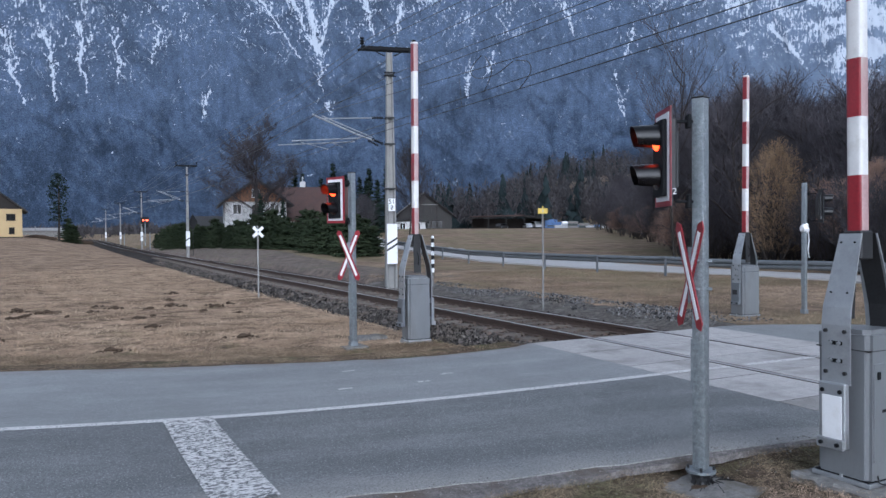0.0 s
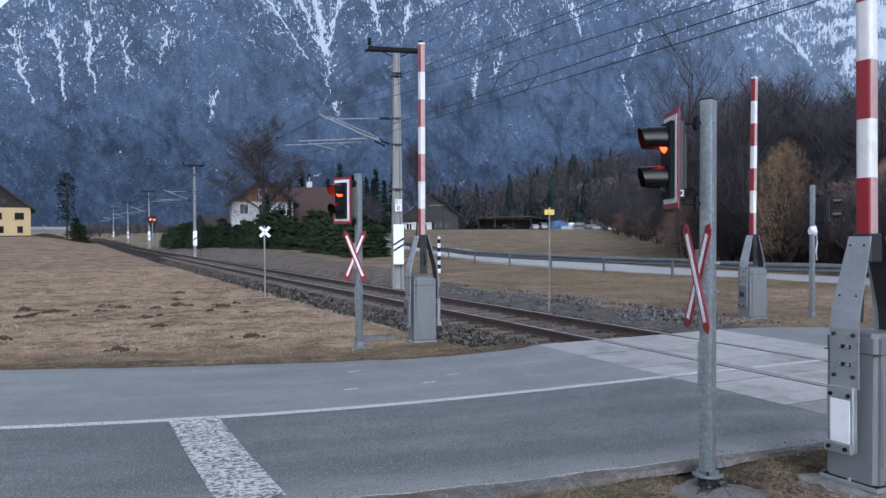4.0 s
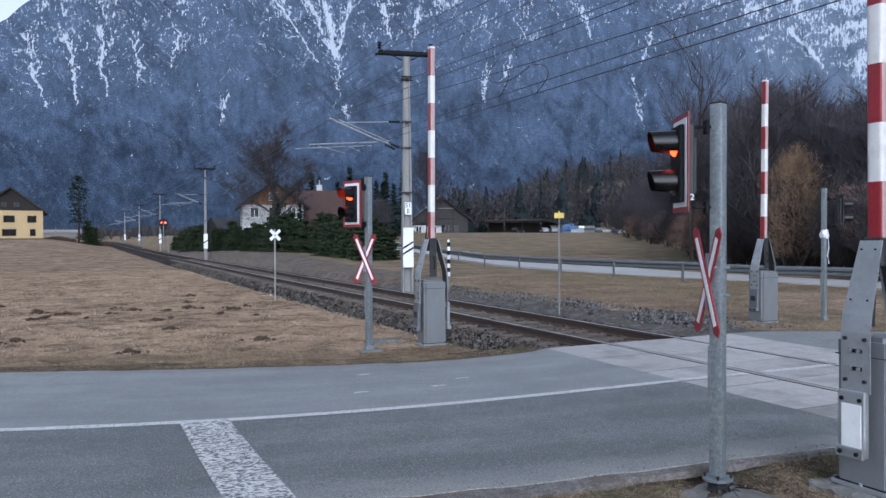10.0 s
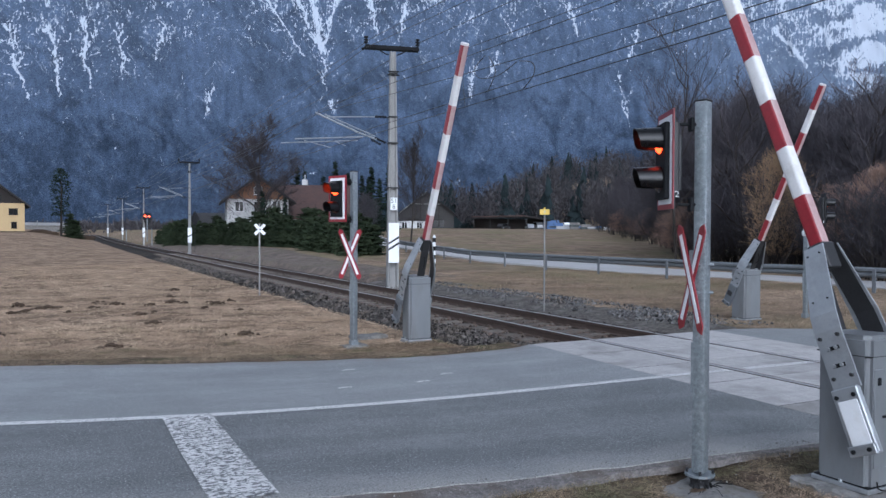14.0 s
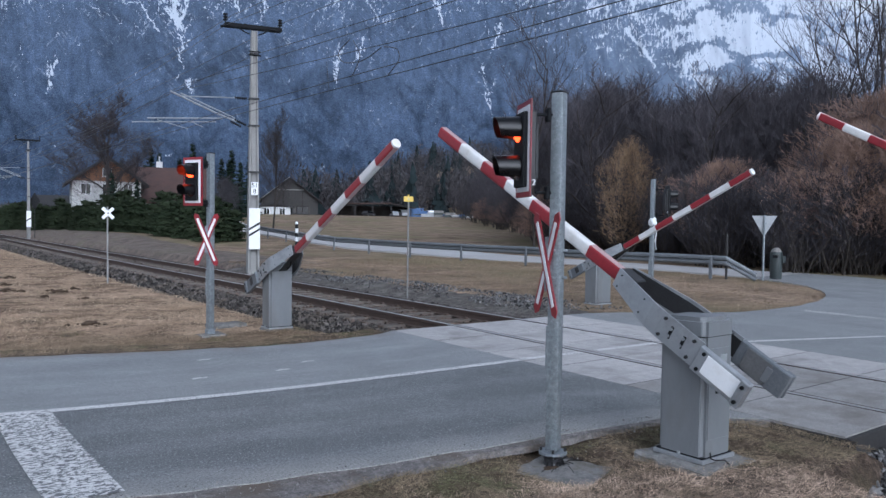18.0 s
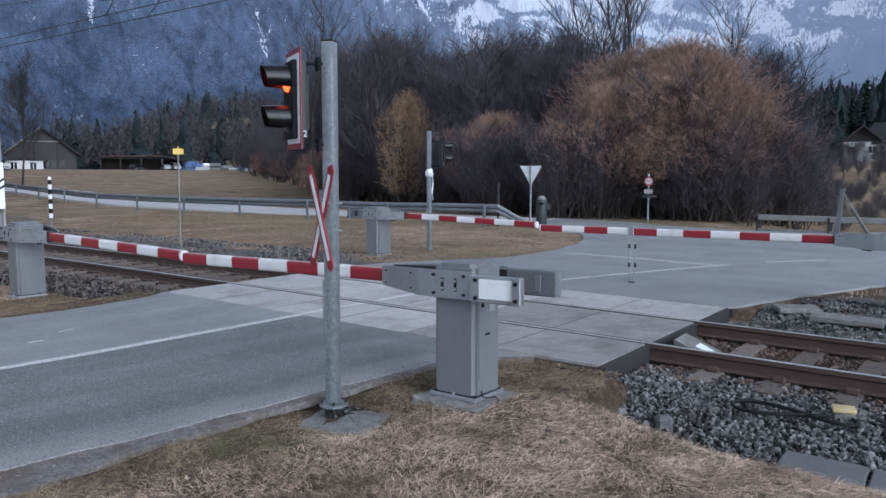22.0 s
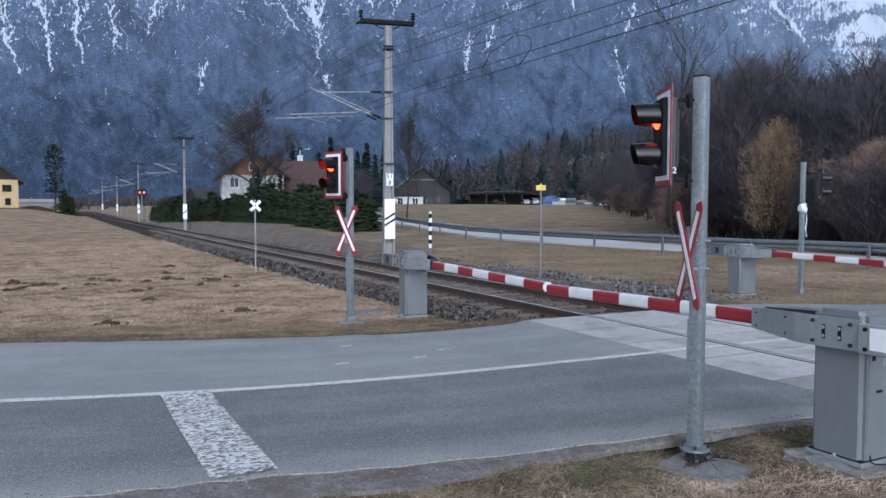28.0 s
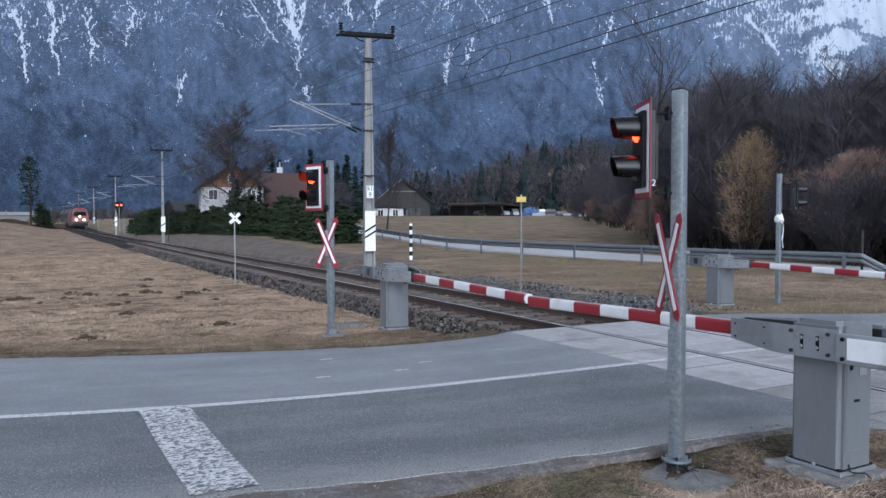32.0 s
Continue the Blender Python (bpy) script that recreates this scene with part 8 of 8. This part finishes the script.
# ---- grass ----
def in_poly(x, y, poly):
    c = np.zeros(len(x), bool)
    j = len(poly) - 1
    for i in range(len(poly)):
        (xi, yi), (xj, yj) = poly[i], poly[j]
        c ^= ((yi > y) != (yj > y)) & (x < (xj - xi) * (y - yi) / ((yj - yi) + 1e-9) + xi)
        j = i
    return c


ROADS = [upper + [(slab_near(8), 8), (slab_near(6), 6)] + lower, island + inner + outer + right]


def grass(name, count, xr, yr, length, width, seed, label, keep=None, flat=0.75, clump=1.4, z_off=0.0, material=M_STRAW):
    g = np.random.default_rng(seed)
    x, y = g.uniform(*xr, count), g.uniform(*yr, count)
    ok = ~in_poly(x, y, ROADS[0]) & ~in_poly(x, y, ROADS[1])
    d = np.abs(x - track_x(y))
    ok &= (d > 2.85) & ~((d < 2.2) & (y > 2.5) & (y < 10.4))
    ok &= fbm(x * clump, y * clump, 3, seed) > g.uniform(0.18, 0.62, count)
    ok &= ~((np.hypot(x + 3.65, y - 3.43) < 0.30) | (np.hypot(x + 4.5, y - 4.05) < 0.24) | (np.hypot(x + 8.7, y) < 0.6))
    if keep is not None:
        ok &= keep(x, y)
    x, y = x[ok], y[ok]
    n = len(x)
    z = ground_z(x, y) - 0.01 + z_off
    l = length * g.uniform(0.5, 1.4, n)
    a = g.uniform(0, 2 * np.pi, n) * 0.6 + 2.4 * fbm(x * 0.9, y * 0.9, 2, seed + 3) * np.pi
    lay = np.clip(g.normal(flat, 0.25, n), 0.05, 1.25)
    w = width * g.uniform(0.6, 1.3, n)
    px, py = -np.sin(a) * w, np.cos(a) * w
    mx, my, mz = x + np.cos(a) * l * 0.5 * np.sin(lay), y + np.sin(a) * l * 0.5 * np.sin(lay), z + l * 0.55 * np.cos(lay * 0.7)
    tx, ty, tz = x + np.cos(a) * l * np.sin(lay * 1.15), y + np.sin(a) * l * np.sin(lay * 1.15), z + l * np.maximum(0.10, np.cos(lay * 1.12))
    v = np.stack([np.stack([x - px, y - py, z], -1), np.stack([x + px, y + py, z], -1), np.stack([mx + px * 0.7, my + py * 0.7, mz], -1), np.stack([mx - px * 0.7, my - py * 0.7, mz], -1), np.stack([tx, ty, tz], -1)], 1).reshape(-1, 3)
    k = 5 * np.arange(n)
    f = [(i, i + 1, i + 2, i + 3) for i in k] + [(i + 3, i + 2, i + 4) for i in k]
    return tagged(raw(name, v, f, material), label, "grass", kind="stuff")


def matted(name, count, xr, yr, length, width, seed, label, material, beside=None, away=None):
    """Long flattened fibres lying over one another in swirls."""
    g = np.random.default_rng(seed)
    x, y = g.uniform(*xr, count), g.uniform(*yr, count)
    if beside is not None:
        y = y + np.interp(x, beside[:, 0], beside[:, 1])
    d = np.abs(x - track_x(y))
    edge = 0.10 * (fbm(x * 3, y * 3, 2, 9) - 0.3)
    ok = ~in_poly(x, y - 0.10 + edge, ROADS[0]) & (d > np.where(y > 2.75, 1.98, 2.42))
    ok &= fbm(x * 3.2, y * 3.2, 3, seed) > g.uniform(0.06, 0.50, count)
    ok &= ~((np.abs(x + 3.65) < 0.25) & (np.abs(y - 3.43) < 0.22) | (np.hypot((x + 4.55) * 1.1, y - 3.97) < 0.33 + edge))
    if away is not None:
        ok &= away(x, y) > g.random(count)
    if beside is None:
        ok &= np.clip((x - xr[0]) / 2.5, 0, 1) * np.clip((y - yr[0]) / 1.6, 0, 1) > g.random(count)
    x, y = x[ok], y[ok]
    n = len(x)
    tuft = fbm(x * 2.4, y * 2.4, 3, seed + 8)
    z = ground_z(x, y) + 0.004 + 0.085 * np.maximum(tuft - 0.36, -0.05) * g.uniform(0.1, 1.0, n) + g.uniform(0, 0.014, n)
    l = length * g.uniform(0.4, 1.5, n)
    a = g.normal(0, 1.15, n) + 5.0 * np.pi * fbm(x * 0.75, y * 0.75, 3, seed + 3)
    bend = g.normal(0, 0.9, n)
    w = width * g.uniform(0.6, 1.4, n)
    lift = l * np.clip(g.normal(0.12, 0.16, n), -0.02, 0.6)
    pts = []
    cx, cy, cz = x, y, z
    for k in range(3):
        pts.append((cx, cy, cz, w * (1, 0.8, 0.3)[k], a + bend * 0.5 * k))
        h = a + bend * 0.5 * (k + 0.5)
        cx, cy, cz = cx + np.cos(h) * l / 2, cy + np.sin(h) * l / 2, cz + (lift * 0.7 if k == 0 else -lift * 0.35)
    v = []
    for px, py, pz, pw, h in pts:
        v += [np.stack([px + np.sin(h) * pw, py - np.cos(h) * pw, pz], -1), np.stack([px - np.sin(h) * pw, py + np.cos(h) * pw, pz + 0.3 * pw], -1)]
    v = np.stack(v, 1).reshape(-1, 3)
    q = 6 * np.arange(n)[:, None]
    f = np.concatenate([q + np.array([[0, 1, 3, 2]]), q + np.array([[2, 3, 5, 4]])])
    return tagged(raw(name, v, f, material), label, "grass", kind="stuff")


UP = np.array(sorted(upper))


def off_verge(x, y):
    return y - np.interp(x, UP[:, 0], UP[:, 1]) > 0.9 * fbm(x * 1.3, y * 1.3, 3, 91) ** 2.2


LOW = np.array(sorted(lower))


def from_road(x, y):
    """0 on the strip of turf along the near lane, 1 on the straw behind it."""
    return sstep(np.interp(x, LOW[:, 0], LOW[:, 1]) - y + 0.7 * (fbm(x * 1.4, y * 1.4, 3, 93) - 0.5) - 0.9 * sstep(x, -4.3, -3.0), 0.45, 1.15)


matted("roadside_turf", 210000, (-11.0, -2.3), (2.0, 5.2), 0.062, 0.0014, 58, "short brown-green turf along the road", M_TURF, away=lambda x, y: (1.0 - from_road(x, y)) * sstep(np.interp(x, LOW[:, 0], LOW[:, 1]) - y - shoulder(x), -0.04, 0.10))
matted("verge_grass", 350000, (-11.5, -2.3), (-0.8, 5.2), 0.084, 0.00105, 51, "matted dry straw-coloured grass on the verge", M_STRAW_B, away=from_road)
matted("meadow_verge_grass", 60000, (-12, -2.6), (-0.02, 1.5), 0.09, 0.0026, 57, "matted brown grass and weeds between road and meadow", M_WEEDS, UP)
grass("meadow_edge_grass", 42000, (-12, -2.8), (9.6, 16), 0.075, 0.0026, 52, "short dry grass along the meadow edge", keep=off_verge, flat=1.25, clump=2.5)
grass("meadow_grass", 110000, (-16, -2.6), (11, 44), 0.085, 0.005, 53, "short dry yellow-brown meadow grass", flat=1.3, clump=2.4, keep=off_verge)
grass("island_grass", 60000, (2.6, 14.5), (8.4, 30), 0.13, 0.0035, 54, "dry brown grass between the rails and the main road", flat=1.2, clump=1.8, material=M_WEEDS)
grass("far_verge_grass", 6000, (2.9, 9), (-3, 2.0), 0.07, 0.004, 55, "dry grass beside the far barrier")


def molehills():
    g = np.random.default_rng(61)
    V, F, n = [], [], 0
    for i in range(34):
        x, y = g.uniform(-11.5, -4.4), g.choice((g.uniform(12.5, 24), g.uniform(17, 21)))
        rad = g.uniform(0.03, 0.12)
        z0 = gz1(x, y)
        for k in range(int(14 + 130 * rad)):
            q, a = rad * 1.25 * abs(g.normal(0, 0.62)), g.uniform(0, 2 * math.pi)
            size = g.uniform(0.010, 0.040)
            c = np.array((x + 1.5 * q * math.cos(a), y + 1.3 * q * math.sin(a), z0 + 0.012 + 0.45 * max(0.0, rad - q)))
            V.append(ICO * size * g.uniform(0.7, 1.3, (12, 1)) * np.array((1.2, 1.2, 0.8)) + c)
            F.append(ICO_F + n)
            n += 12
    tagged(raw("molehills", np.concatenate(V), np.concatenate(F), M_SOIL), "scattered dark crumbly molehills on the meadow", "molehills", kind="stuff")


molehills()


# ---- what moves ----
def motions():
    down = [(0, 89.5), (11.4, 89.5), (12, 88), (12.5, 83.5), (13, 77), (13.5, 72), (14, 67), (14.5, 61.8), (15.5, 52), (16.5, 42.3), (17, 38.2), (17.5, 34), (18, 29.2)]
    late = [(18.5, 25.4), (19, 21.3), (19.5, 16.8), (20, 12.0), (20.5, 7.4), (20.7, 5.2), (20.9, 3.3), (21.1, 1.4), (21.3, -0.4), (21.45, -0.9), (32, -0.9)]
    third = [(18.5, 22.2), (19, 16.7), (19.5, 12.5), (20, 6.9), (20.5, 1.5), (20.7, -0.3), (20.9, -1.1), (32, -1.1)]
    fourth = [(18.5, 23.4), (19, 17.8), (19.5, 12.7), (20, 7.4), (20.5, 2.3), (20.7, 0.5), (20.9, -0.6), (32, -0.6)]
    early = [(18.5, 23.4), (19, 17.8), (19.5, 13.3), (20, 8.2), (20.5, 3.3), (20.7, 1.5), (20.9, -0.2), (21.1, -1.0), (32, -1.0)]
    for arm, tail, ahead in ((arm_a, late, 0.0), (arm_b, early, 2.4), (arm_c, third, 2.5), (arm_d, fourth, 1.5)):
        walk(arm, [(t, pose(0, 0, PIVOT, 0, -a, 0)) for t, a in [(t, a - ahead * min(max((t - 12) / 1.5, 0), 1)) for t, a in down] + tail])

    def on_line(y):
        slope = (float(track_x(y + 6)) - float(track_x(y - 2))) / 8
        return pose(float(track_x(y)), y, float(track_z(y)), 0, 0, -math.degrees(math.atan(slope)))
    times = [0, 4, 8, 12, 16, 20, 24, 26, 27, 28, 29, 30, 31, 32]
    for car, gap in ((loco, 0), (coaches[0], 19.2), (coaches[1], 45.2)):
        walk(car, [(t, on_line(min(162 + 28.0 * (32 - t) + gap, 1090))) for t in times])


motions()
